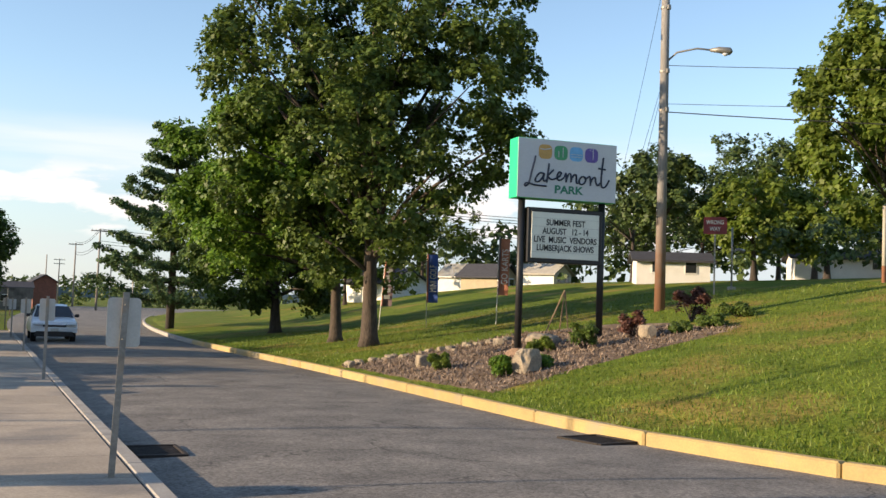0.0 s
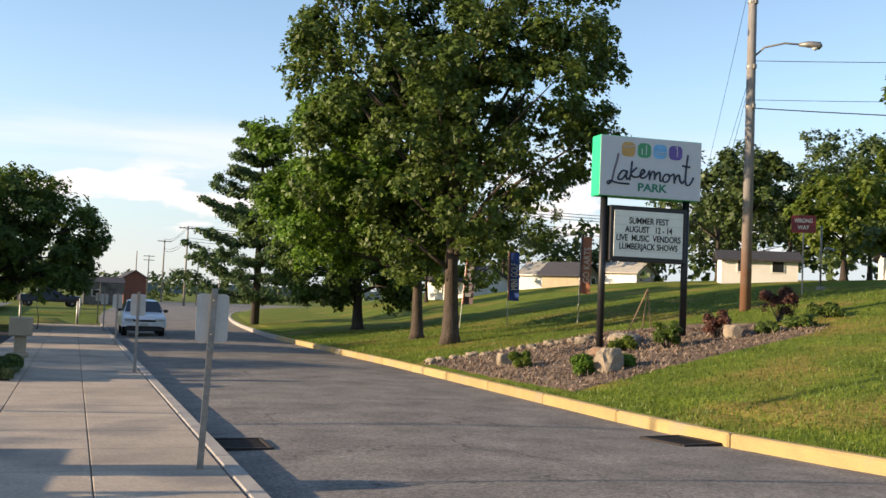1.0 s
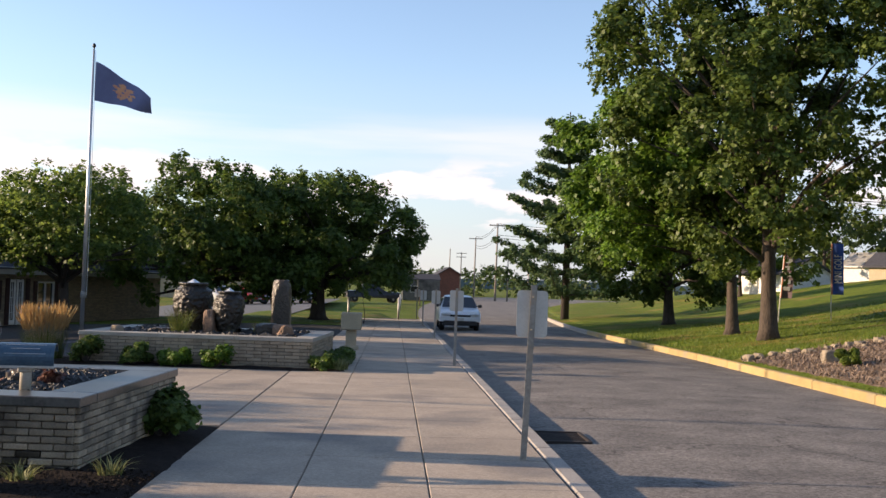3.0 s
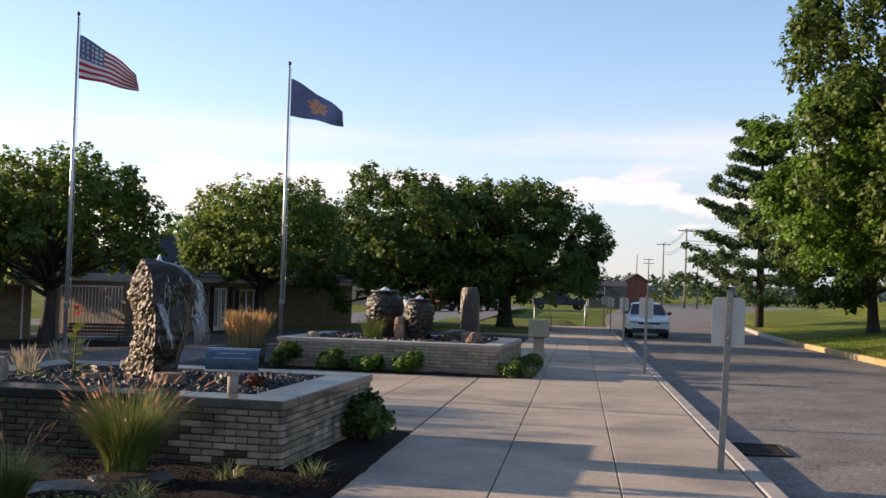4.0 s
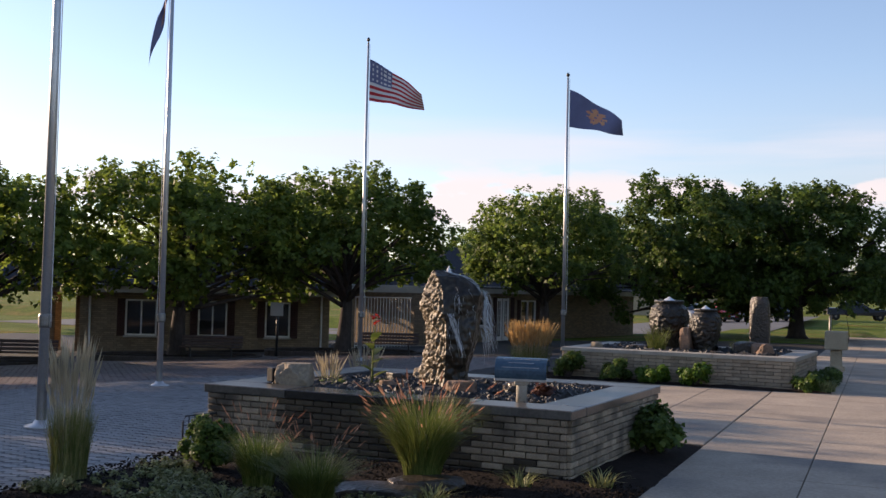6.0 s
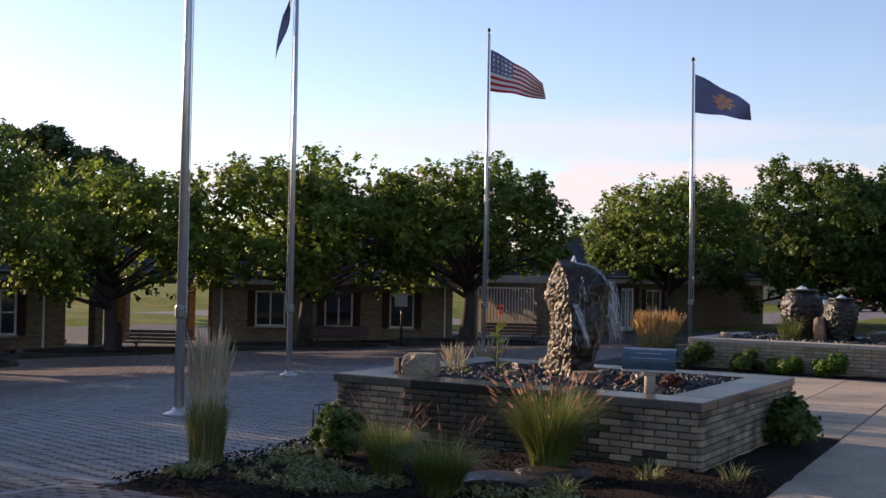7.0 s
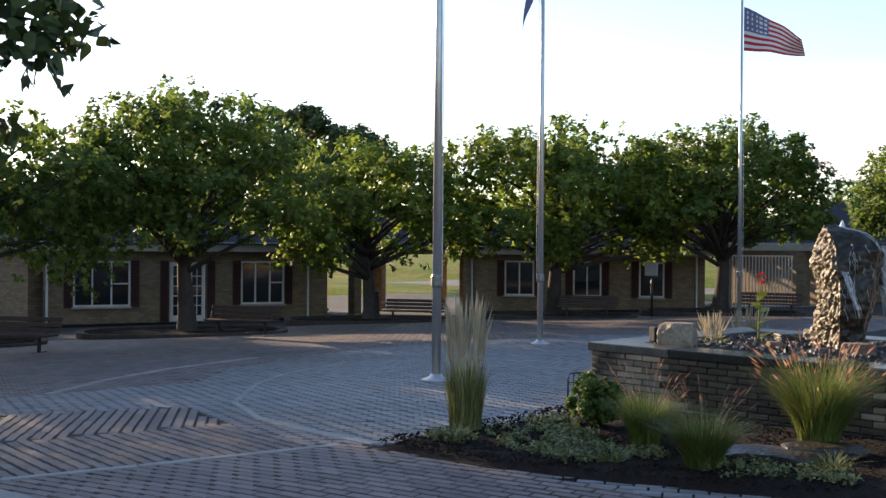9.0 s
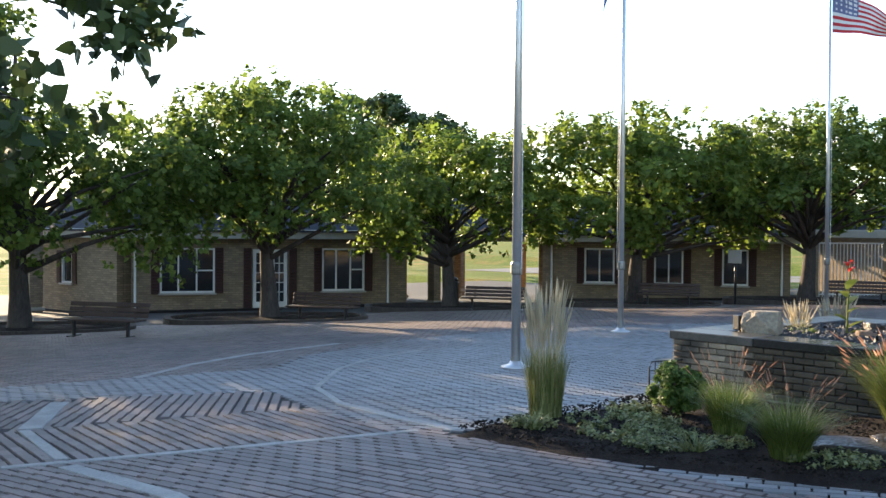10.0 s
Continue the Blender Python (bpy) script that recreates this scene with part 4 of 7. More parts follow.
def courtyard_building(p0, p1, z, depth, eave, rise, windows, door, label, spouts=()):
    L = math.hypot(p1[0] - p0[0], p1[1] - p0[1])
    rz = math.degrees(math.atan2(p1[1] - p0[1], p1[0] - p0[0]))
    th = thing("courtyard_building", p0[0], p0[1], z, label, "building", "courtyard buildings", rz)
    holes = sorted([(a, b, c, d) for a, b, c, d, *_ in windows] + ([(door[0], door[1], 0.0, door[2])] if door else []))
    part("wall", wall_with_holes(L, eave, 0.25, holes), M["wall"], th, "buff brick front wall")
    mb = MB().box((0.125, depth / 2 + 0.126, eave / 2 - 0.3), (0.25, depth - 0.26, eave + 0.6))
    part("wall", mb, M["wall"], th)
    part("wall", MB().box((L - 0.125, depth / 2 + 0.126, eave / 2 - 0.3), (0.25, depth - 0.26, eave + 0.6)), M["wall"], th)
    part("wall", MB().box((L / 2, depth + 0.13, eave / 2 - 0.3), (L, 0.25, eave + 0.6)), M["wall"], th)
    part("fascia", MB().box((L / 2, -0.32, eave - 0.08), (L + 1.0, 0.06, 0.26), 0.01).box((L / 2, -0.36, eave + 0.06), (L + 1.02, 0.1, 0.09), 0.02), M["trim"], th, "cream fascia with gutter")
    part("soffit", MB().box((L / 2, -0.15, eave - 0.19), (L + 0.9, 0.28, 0.02)), M["trim"], th)
    part("roof", hip_roof(L, depth, 0.42, eave + 0.07, rise), M["shingle"], th, "dark shingled hip roof")
    for a, b, c, d, panes, bars in windows:
        window_unit(th, a, b, c, d, panes, bars)
    if door:
        a, b, d = door
        dr = new("door")
        dr.parent = th
        mb = MB()
        for i in range(2):
            x0, x1 = a + (b - a) * i / 2 + 0.03, a + (b - a) * (i + 1) / 2 - 0.03
            cx = (x0 + x1) / 2
            for x in (x0 + 0.06, x1 - 0.06):
                mb.box((x, 0.06, d / 2), (0.12, 0.05, d - 0.04), 0.005)
            for zz in (0.13, d - 0.09):
                mb.box((cx, 0.06, zz), (x1 - x0 - 0.24, 0.05, 0.2 if zz < 1 else 0.12), 0.005)
            for k in range(1, 5):
                mb.box((cx, 0.055, 0.23 + k * (d - 0.4) / 5), (x1 - x0 - 0.24, 0.03, 0.025))
            mb.box((cx, 0.055, d / 2 + 0.05), (0.025, 0.034, d - 0.42))
        part("leaf", mb, M["white"], dr, "white French doors with small panes")
        part("pane", MB().box(((a + b) / 2, 0.075, d / 2), (b - a - 0.1, 0.012, d - 0.1)), M["glass"], dr)
        for x in (a - 0.15, b + 0.15):
            mb = MB().box((x, -0.035, d / 2 + 0.02), (0.26, 0.04, d), 0.006)
            for k in range(18):
                mb.box((x, -0.06, 0.12 + k * (d - 0.2) / 17), (0.18, 0.02, 0.05), 0.004, rx=0.5)
            part("shutter", mb, M["shutter"], dr, "tall dark maroon shutter")
    for s in spouts:
        mb = MB().tube([(s, -0.3, eave - 0.1), (s, -0.06, eave - 0.35), (s, -0.06, 0.12), (s, -0.18, 0.03)], 0.04, 8)
        part("downspout", mb, M["white"], th, "white downspout", smooth=True)
    return th


courtyard_building((-32.4, 16.1), (-28.35, 24.5), -1.08, 7.0, 2.58, 2.3,
                   [(0.89, 2.67, 0.56, 2.05, 3, 1), (6.3, 7.8, 0.58, 2.05, 3, 1)], (3.9, 5.14, 2.04),
                   "single-storey buff brick courtyard building with maroon shutters and French doors", (0.1, 8.63))
courtyard_building((-26.8, 30.0), (-19.3, 34.9), -0.86, 6.5, 2.3, 2.2,
                   [(1.58, 2.7, 0.55, 1.86, 2, 0), (4.15, 5.2, 0.55, 1.86, 2, 0), (6.58, 7.5, 0.55, 1.86, 2, 0)], None,
                   "single-storey buff brick courtyard building with three shuttered windows", (0.35, 8.65))
courtyard_building((-17.6, 42.5), (-12.6, 57.0), -0.7, 6.0, 2.4, 1.9,
                   [(1.4, 2.6, 0.7, 1.9, 2, 0), (5.2, 6.4, 0.7, 1.9, 2, 0)], (3.4, 4.4, 2.0), "low brick building in deep shade behind the trees")
# set-back pavilion wall beside the first building, with a square column before it
courtyard_building((-39.5, 15.1), (-32.95, 15.85), -1.2, 7.0, 2.7, 2.2, [(3.2, 3.9, 0.9, 2.0, 1, 0)], None, "warm brick wing set back beside an open porch")


def column(x, y, z, h, w, label="square buff brick porch column"):
    th = thing("porch_column", x, y, z, label, "column", "porch columns")
    part("shaft", MB().box((0, 0, h / 2 - 0.1), (w, w, h + 0.2), 0.01), M["wall"], th)
    part("base", MB().box((0, 0, 0.06), (w + 0.1, w + 0.1, 0.12), 0.01), M["cap_light"], th)


column(-35.9, 14.3, -1.2, 2.9, 0.45)
for x, y in [(-29.6, 27.0), (-32.2, 30.6), (-34.8, 33.4), (-30.6, 32.9), (-27.9, 31.4), (-32.9, 28.2)]:
    column(x, y, -1.15, 2.4, 0.36)
# breezeway roof between the two buildings
rf = thing("breezeway_roof", -31.0, 29.0, 1.2, "dark shingled roof bridging the open breezeway", "roof", "", 48)
part("slab", MB().box((0, 0, 0.1), (9.5, 5.0, 0.18), 0.02), M["trim"], rf)
part("roof", hip_roof(9.5, 5.0, 0.3, 0.25, 1.7), M["shingle"], rf, loc=(-4.75, -2.5, 0))
# iron gate screens of white bars, in the sun behind the courtyard
def bar_fence(p0, p1, z, h, step=0.14, label="white barred fence screen glowing in low sun"):
    L = math.hypot(p1[0] - p0[0], p1[1] - p0[1])
    th = thing("bar_fence", p0[0], p0[1], z, label, "fence", "barred fences", math.degrees(math.atan2(p1[1] - p0[1], p1[0] - p0[0])))
    for zr in (0.15, h - 0.05):
        part("rail", MB().box((L / 2, 0, zr), (L, 0.05, 0.05), 0.004), M["white"], th)
    me = None
    for i in range(int(L / step) + 1):
        if me is None:
            ob = part("bar", MB().box((0, 0, h / 2), (0.03, 0.03, h - 0.1), 0.003), M["white"], th, loc=(0.02, 0, 0))
            me = ob.data
        else:
            hang("bar", me, th, loc=(0.02 + i * step, 0, 0))


bar_fence((-19.2, 36.8), (-17.75, 38.95), -0.8, 2.1)
column(-18.9, 35.6, -0.78, 2.3, 0.4)
column(-17.5, 39.3, -0.78, 2.3, 0.4)
tagged(part("gate_beam", MB().box((0, 0, 0), (5.0, 0.35, 0.3), 0.02), M["trim"], loc=(-18.25, 37.6, 1.6), rz=57), label="cream beam over the barred gate screens", category="beam")

# ---- paving ----
def slab(mb, x0, x1, y0, y1, th=0.14, b=0.008, up=0.0):
    """A paving slab that follows the fall of the ground, edges eased."""
    g = 0.004
    x0, x1, y0, y1 = x0 + g, x1 - g, y0 + g, y1 - g
    lo = [(x, y, base_z(x, y) - th) for x, y in ((x0, y0), (x1, y0), (x1, y1), (x0, y1))]
    md = [(x, y, base_z(x, y) - b + up) for x, y in ((x0, y0), (x1, y0), (x1, y1), (x0, y1))]
    hi = [(x, y, base_z(x, y) + up) for x, y in ((x0 + b, y0 + b), (x1 - b, y0 + b), (x1 - b, y1 - b), (x0 + b, y1 - b))]
    f = [(8, 9, 10, 11)] + [(i, (i + 1) % 4, 4 + (i + 1) % 4, 4 + i) for i in range(4)] + [(4 + i, 4 + (i + 1) % 4, 8 + (i + 1) % 4, 8 + i) for i in range(4)]
    return mb.add(lo + md + hi, f)


pave = MB()
for a, b, y0, y1 in ((-2.05, 1.49, -14.0, 62.0), (-9.0, -2.0, 12.1, 21.0)):
    xs, ys = spaced(a, b, 1.2), spaced(y0, y1, 3)
    o = len(pave.v)
    pave.v += [(x, y, base_z(x, y) - 0.1) for y in ys for x in xs]
    pave.f += [(o + j * len(xs) + i, o + j * len(xs) + i + 1, o + (j + 1) * len(xs) + i + 1, o + (j + 1) * len(xs) + i) for j in range(len(ys) - 1) for i in range(len(xs) - 1)]
    pave.m += [0] * ((len(xs) - 1) * (len(ys) - 1))
walkway = tagged(part("pavement", pave, M["paver_joint"]), label="broad concrete pavement in scored slabs, sun-streaked, beside the drive", kind="structure")

# plaza bedding
def plaza_z(x, y):
    return base_z(x, y) - 0.018


plaza = sheet("plaza", spaced(-46, -2.0, 1.0), spaced(-14, 47, 1.0), lambda x, y: plaza_z(x, y) - (0.12 if (x > -9 and 12.3 < y < 20.8) or (x > -6.6 and 6.2 < y < 12) else 0), M["paver_joint"], label="broad brick-paved plaza in red and grey patterns with pale bands")

P_B = Vector((-6.6, 5.7))
def in_bed(x, y):
    """The planting bed round the near planter, planters and concrete."""
    if x > -6.5 and y > lerp(x, [-6.5, -5.4, -4.5, -3.27, -2.0], [5.75, 5.85, 6.05, 6.5, 8.1]) and y < 12.2:
        return True
    if x > -9.0 and y > 12.05:
        return True
    return x > -2.05


def grey_zone(x, y):
    """Grey inside the ring round the flagpoles, and in the strip beyond the red bays."""
    ring = math.hypot(x + 6.2, y - 14.5) < 8.9
    return ring or (-13.1 + 0.25 * (y - 4.65) < x < min(-11.0 + 0.67 * (y - 5.2), -9.6) and y < 9)


def paver_set(inside, ang, w, d, x0, x1, y0, y1, joint):
    """Rows of rectangular setts laid at an angle, each with its own top and sides."""
    ca, sa = math.cos(ang), math.sin(ang)
    R = max(x1 - x0, y1 - y0) * 0.75
    cx, cy = (x0 + x1) / 2, (y0 + y1) / 2
    out = []
    j = 0
    rs = np.random.RandomState(5)
    v = -R
    while v < R:
        u = -R + (w / 2 if j % 2 else 0)
        while u < R:
            x, y = cx + u * ca - v * sa, cy + u * sa + v * ca
            if x0 < x < x1 and y0 < y < y1 and inside(x, y):
                out.append((x, y))
            u += w
        v += d
        j += 1
    P = np.array(out)
    n = len(P)
    hw, hd = w / 2 - joint / 2 * 0.5, d / 2 - joint / 2
    e = 0.004
    cor = np.array([(-hw, -hd), (hw, -hd), (hw, hd), (-hw, hd)])
    inn = np.array([(-hw + e, -hd + e), (hw - e, -hd + e), (hw - e, hd - e), (-hw + e, hd - e)])
    rot = np.array([[ca, sa], [-sa, ca]])
    cor, inn = cor @ rot, inn @ rot
    zb = np.array([base_z(x, y) for x, y in P]) + rs.normal(size=n) * 0.0015
    V = np.zeros((n, 8, 3))
    V[:, :4, :2] = P[:, None, :] + cor[None]
    V[:, 4:, :2] = P[:, None, :] + inn[None]
    V[:, :4, 2] = zb[:, None] - 0.016
    V[:, 4:, 2] = zb[:, None]
    F = np.array([(4, 5, 6, 7), (0, 1, 5, 4), (1, 2, 6, 5), (2, 3, 7, 6), (3, 0, 4, 7)])
    return V, F


def paver_object(name, V, F, material, label, parent):
    n = len(V)
    me = bpy.data.meshes.new(name)
    me.vertices.add(n * 8)
    me.vertices.foreach_set("co", V.astype(np.float32).reshape(-1))
    faces = (F[None] + 8 * np.arange(n)[:, None, None]).reshape(-1, 4)
    me.loops.add(len(faces) * 4)
    me.loops.foreach_set("vertex_index", faces.astype(np.int32).reshape(-1))
    me.polygons.add(len(faces))
    me.polygons.foreach_set("loop_start", np.arange(0, len(faces) * 4, 4, dtype=np.int32))
    me.polygons.foreach_set("use_smooth", np.zeros(len(faces), dtype=bool))
    me.materials.append(material)
    me.update(calc_edges=True)
    return hang(name, me, parent, label, kind="stuff")


def zone(kind_):
    def f(x, y):
        if in_bed(x, y):
            return False
        gy = grey_zone(x, y)
        near = x > -7.97 + 0.36 * (y - 2.7) and y < 5.9       # bay in front of the bed
        if kind_ == "grey":
            return gy and not near
        if kind_ == "near":
            return near
        mid = x > -9.6 + 0.38 * (y - 3.55) and y < 6.3
        strip = not mid and x > -11.1 + 0.6 * (y - 5.2) and y < 7.2
        which = "mid" if mid else "strip" if strip else "far"
        return not gy and not near and which == kind_
    return f


for nm, k, ang, w, d, mt in (("grey_setts", "grey", radians(28), 0.2, 0.11, "paver_grey"), ("red_setts", "near", radians(10), 0.2, 0.11, "paver_red"), ("red_setts", "mid", radians(-11), 0.2, 0.11, "paver_red"), ("red_setts", "strip", radians(-37), 0.4, 0.11, "paver_red"), ("red_setts", "far", radians(84), 0.2, 0.11, "paver_red")):
    V, F = paver_set(zone(k), ang, w, d, -24 if k != "near" else -9, -2.0, -4, 30, 0.025)
    if k == "near":          # the nearest are single pieces
        cen = V[:, 4:, :2].mean(axis=1)
        order = np.argsort(np.hypot(cen[:, 0] + 5.9, cen[:, 1] - 4.5))
        SINGLE = [(float(a), float(b)) for a, b in cen[order[:300]]]
        V = V[order[300:]]
    paver_object(nm, V, F, M[mt], "", plaza)

# pale bands between the bays
def band(pts, w=0.12):
    for (xa, ya), (xb, yb) in zip(pts, pts[1:]):
        L = math.hypot(xb - xa, yb - ya)
        n = max(1, round(L / 1.2))
        for i in range(n):
            t0, t1 = i / n, (i + 1) / n
            x0, y0, x1, y1 = xa + (xb - xa) * t0, ya + (yb - ya) * t0, xa + (xb - xa) * t1, ya + (yb - ya) * t1
            cx, cy = (x0 + x1) / 2, (y0 + y1) / 2
            ob = part("band_stone", MB().box((0, 0, -0.0315), (L / n - 0.008, w, 0.075), 0.005), M["band"], plaza)
            slope = (base_z(x1, y1) - base_z(x0, y0)) / (L / n)
            ob.matrix_basis = pose(cx, cy, base_z(cx, cy) + 0.003) @ Euler((0, -math.atan(slope), math.atan2(y1 - y0, x1 - x0))).to_matrix().to_4x4()


band([(-8.9, 0.3), (-7.92, 2.7), (-7.36, 4.18), (-6.84, 5.72)], 0.08)
band([(-11.12, 4.51), (-9.56, 3.57)], 0.2)
band([(-9.5, 3.5), (-7.9, 3.14)], 0.1)
band([(-7.6, 3.05), (-6.2, 3.08), (-5.2, 2.95)], 0.14)
band([(-6.62, 5.95), (-7.56, 6.09), (-8.7, 6.35)], 0.12)
band([(-8.7, 6.35), (-9.99, 7.0), (-11.47, 8.47), (-12.25, 9.59), (-12.9, 11.2)], 0.08)
band([(-12.69, 6.17), (-13.71, 7.56), (-14.51, 9.12), (-15.17, 11.33)], 0.1)

# kerb along the pavement, then the yellow kerb along the bank
for i, y in enumerate(spaced(-13.5, 60, 2.45)[:-1]):
    L = 2.45
    ob = part("kerb_stone", MB().box((0, 0, -0.15), (0.18, L - 0.012, 0.3), 0.02), M["kerb"], walkway)
    ob.matrix_basis = pose(1.51, y + L / 2, base_z(0, y + L / 2) + 0.004, math.degrees(math.atan(-0.007 if 8 < y < 52 else 0)), 0, 0)
ykerb = tagged(new("kerb"), label="worn yellow-painted concrete kerb along the grass bank", kind="structure")
yy = -12.0
while yy < 110:
    L = 3.05 if yy < 60 else 6.0
    x0, x1 = kerb_x(yy), kerb_x(yy + L)
    ln = math.hypot(x1 - x0, L)
    z0, z1 = base_z(0, yy) , base_z(0, yy + L)
    ob = part("kerb_stone", MB().box((0, 0, -0.16), (0.19, ln - 0.015, 0.36), 0.03), M["yellow"] if yy < 46 else M["kerb"], ykerb)
    ob.matrix_basis = pose((x0 + x1) / 2 + 0.06, yy + L / 2, (z0 + z1) / 2 + 0.01) @ Euler((math.atan((z1 - z0) / L), 0, -math.atan2(x1 - x0, L))).to_matrix().to_4x4()
    yy += L


def drain(x, y, rz, label):
    th = thing("storm_drain", x, y, base_z(0, y) - 0.15, label, "drain", "storm drains", rz)
    mb = MB().box((0, 0.42, 0.01), (0.75, 0.06, 0.05), 0.005).box((0, -0.42, 0.01), (0.75, 0.06, 0.05), 0.005).box((0.36, 0, 0.01), (0.05, 0.78, 0.05), 0.005).box((-0.36, 0, 0.01), (0.05, 0.78, 0.05), 0.005)
    part("frame", mb, M["dirt"], th)
    me = None
    for i in range(11):
        if me is None:
            me = part("bar", MB().box((0, 0, 0.006), (0.66, 0.03, 0.03), 0.003), M["dirt"], th, loc=(0, -0.36, 0)).data
        else:
            hang("bar", me, th, loc=(0, -0.36 + 0.072 * i, 0))
    # flat black sheet in place of the shaded hollow under the bars
    part("pit", MB().box((0, 0, -0.012), (0.68, 0.8, 0.01)), M["rubber"], th)


drain(1.92, 12.85, 0, "rusty iron storm drain grate in the gutter by the pavement")
drain(8.12, 12.9, 12, "rusty iron storm drain grate at the yellow kerb")

# ---- roadside posts with small plates seen from behind ----
def post_sign(x, y, lean, h, label, turn=0.0):
    th = thing("roadside_sign", x, y, gz(x, y), label, "sign", "pavement signs", turn)
    dx = math.tan(radians(lean))
    mb = MB()
    prof = [(-0.03, -0.015), (0.03, -0.015), (0.03, 0.0), (0.016, 0.0), (0.012, 0.022), (-0.012, 0.022), (-0.016, 0.0), (-0.03, 0.0)]
    n = len(prof)
    v = [(px + dx * z, py, z) for z in (-0.1, h) for px, py in prof]
    mb.add(v, [tuple(range(n)), tuple(reversed(range(n, 2 * n)))] + [(i, n + i, n + (i + 1) % n, (i + 1) % n) for i in range(n)])
    part("post", mb, M["galv"], th, "bare galvanised channel post")
    pl, r = [], 0.04
    w, hh = 0.305, 0.457
    for cx, cz, a0 in ((w / 2 - r, hh / 2 - r, 0), (-w / 2 + r, hh / 2 - r, 90), (-w / 2 + r, -hh / 2 + r, 180), (w / 2 - r, -hh / 2 + r, 270)):
        for k in range(4):
            a = radians(a0 + 30 * k)
            pl.append((cx + r * math.cos(a), cz + r * math.sin(a)))
    mb = MB().extrude(pl, 0.024, 0.03)
    z = h - 0.28
    part("plate", mb, M["plate"], th, "blank grey rear of a small sign plate", loc=(dx * z + 0.0, 0, z))
    for q in (0.16, -0.16):
        part("bolt", MB().lathe([(0.012, 0), (0.012, 0.01), (0.004, 0.014)], 8), M["galv"], th, loc=(dx * (z + q), -0.016, z + q))


post_sign(1.18, 10.15, 2.0, 1.70, "small sign on a leaning galvanised post at the pavement edge")
post_sign(1.26, 23.1, 0.3, 1.7, "small sign on a galvanised post at the pavement edge")
post_sign(1.34, 36.5, 0.5, 1.7, "small sign on a galvanised post at the pavement edge")
post_sign(1.3, 50.0, 0.0, 1.7, "small sign on a galvanised post at the pavement edge")
post_sign(1.3, 63.0, 0.0, 1.7, "small sign on a galvanised post at the pavement edge")

# ---- foliage for beds ----
def blades(rs, n, spread, h, w, lean=0.5, seg=3, tip=0.15, base=0.35):
    """Arching grass blades as strips of quads: (n * seg) x 4 x 3."""
    a = rs.random(n) * 2 * math.pi
    r = spread * base * np.sqrt(rs.random(n))
    p0 = np.stack([r * np.cos(a), r * np.sin(a), np.zeros(n)], 1)
    d = a + rs.normal(size=n) * 0.5
    out = np.stack([np.cos(d), np.sin(d), np.zeros(n)], 1)
    hh = h * (0.65 + 0.4 * rs.random(n))
    ln = lean * hh * (0.25 + 0.9 * rs.random(n))
    side = np.stack([-np.sin(d), np.cos(d), np.zeros(n)], 1)
    def at(t):
        return p0 + out * (ln * t ** 1.8)[:, None] + np.stack([np.zeros(n), np.zeros(n), hh * (t - 0.28 * (ln / hh) * t ** 3)], 1)
    qs = []
    for i in range(seg):
        t0, t1 = np.full(n, i / seg), np.full(n, (i + 1) / seg)
        w0 = w * (1 - (1 - tip) * i / seg)
        w1 = w * (1 - (1 - tip) * (i + 1) / seg)
        A, B = at(t0), at(t1)
        qs.append(np.stack([A - side * w0, A + side * w0, B + side * w1, B - side * w1], 1))
    return np.concatenate(qs), at(np.ones(n)), at(np.full(n, 0.8))


def plume_quads(rs, tips, below, w, length):
    """Seed heads: two crossed narrow lozenges on each stem."""
    d = tips - below
    d /= np.linalg.norm(d, axis=1)[:, None] + 1e-6
    out = []
    for k in range(2):
        s = rs.normal(size=tips.shape)
        s -= d * (s * d).sum(1)[:, None]
        s /= np.linalg.norm(s, axis=1)[:, None]
        L = length * (0.7 + 0.6 * rs.random((len(tips), 1)))
        out.append(np.stack([tips - d * L * 0.35, tips + s * w, tips + d * L * 0.65, tips - s * w], 1))
    return np.concatenate(out)


def ornamental_grass(x, y, z, h, spread, n, plumes, plume_mat, label, seed, lean=0.35, plen=0.16, pw=0.012, ph=1.25, plean=0.3, material="grass"):
    rs = np.random.RandomState(seed)
    th = thing("ornamental_grass", x, y, z, label, "ornamental grass", "ornamental grasses")
    B, _, _ = blades(rs, n, spread, h, 0.0046, lean, 4)
    quads("foliage", B, M[material], th)
    if plumes:
        S, tip, bel = blades(rs, plumes, spread, h * ph, 0.0025, plean, base=0.3)
        quads("stalk_tuft", S, M["plume_pale"], th)
        quads("seed_head", plume_quads(rs, tip, bel, pw, plen), M[plume_mat], th)
    return th


def shrub(name, x, y, z, rx, rz, label, material, seed, leaf=0.06, n=26, per=120, category="shrub", group="", tight=False):
    rs = np.random.RandomState(seed)
    th = thing(name, x, y, z, label, category, group)
    cs = crown_clumps(rs, n, rx * 0.78, rx * 0.78, rz * 0.75, rz * 0.85, shell=0.6, low=-0.9, rough=0.04 if tight else 0.25, lumps=12 if tight else 5)
    if tight:
        cs[:, :2] *= 1.12
    mb = MB()
    for k in range(0, n, 2):
        mb.tube([(0, 0, -0.02), Vector(cs[k]) * 0.5, cs[k]], [0.015, 0.009, 0.004], 5)
    part("branchwork", mb, M["bark_dark"], th)
    quads("foliage", leaf_cloud(rs, cs, np.full(n, rx * (0.2 if tight else 0.3)), per, leaf, core=(0, 0, 0)), material, th)
    return th


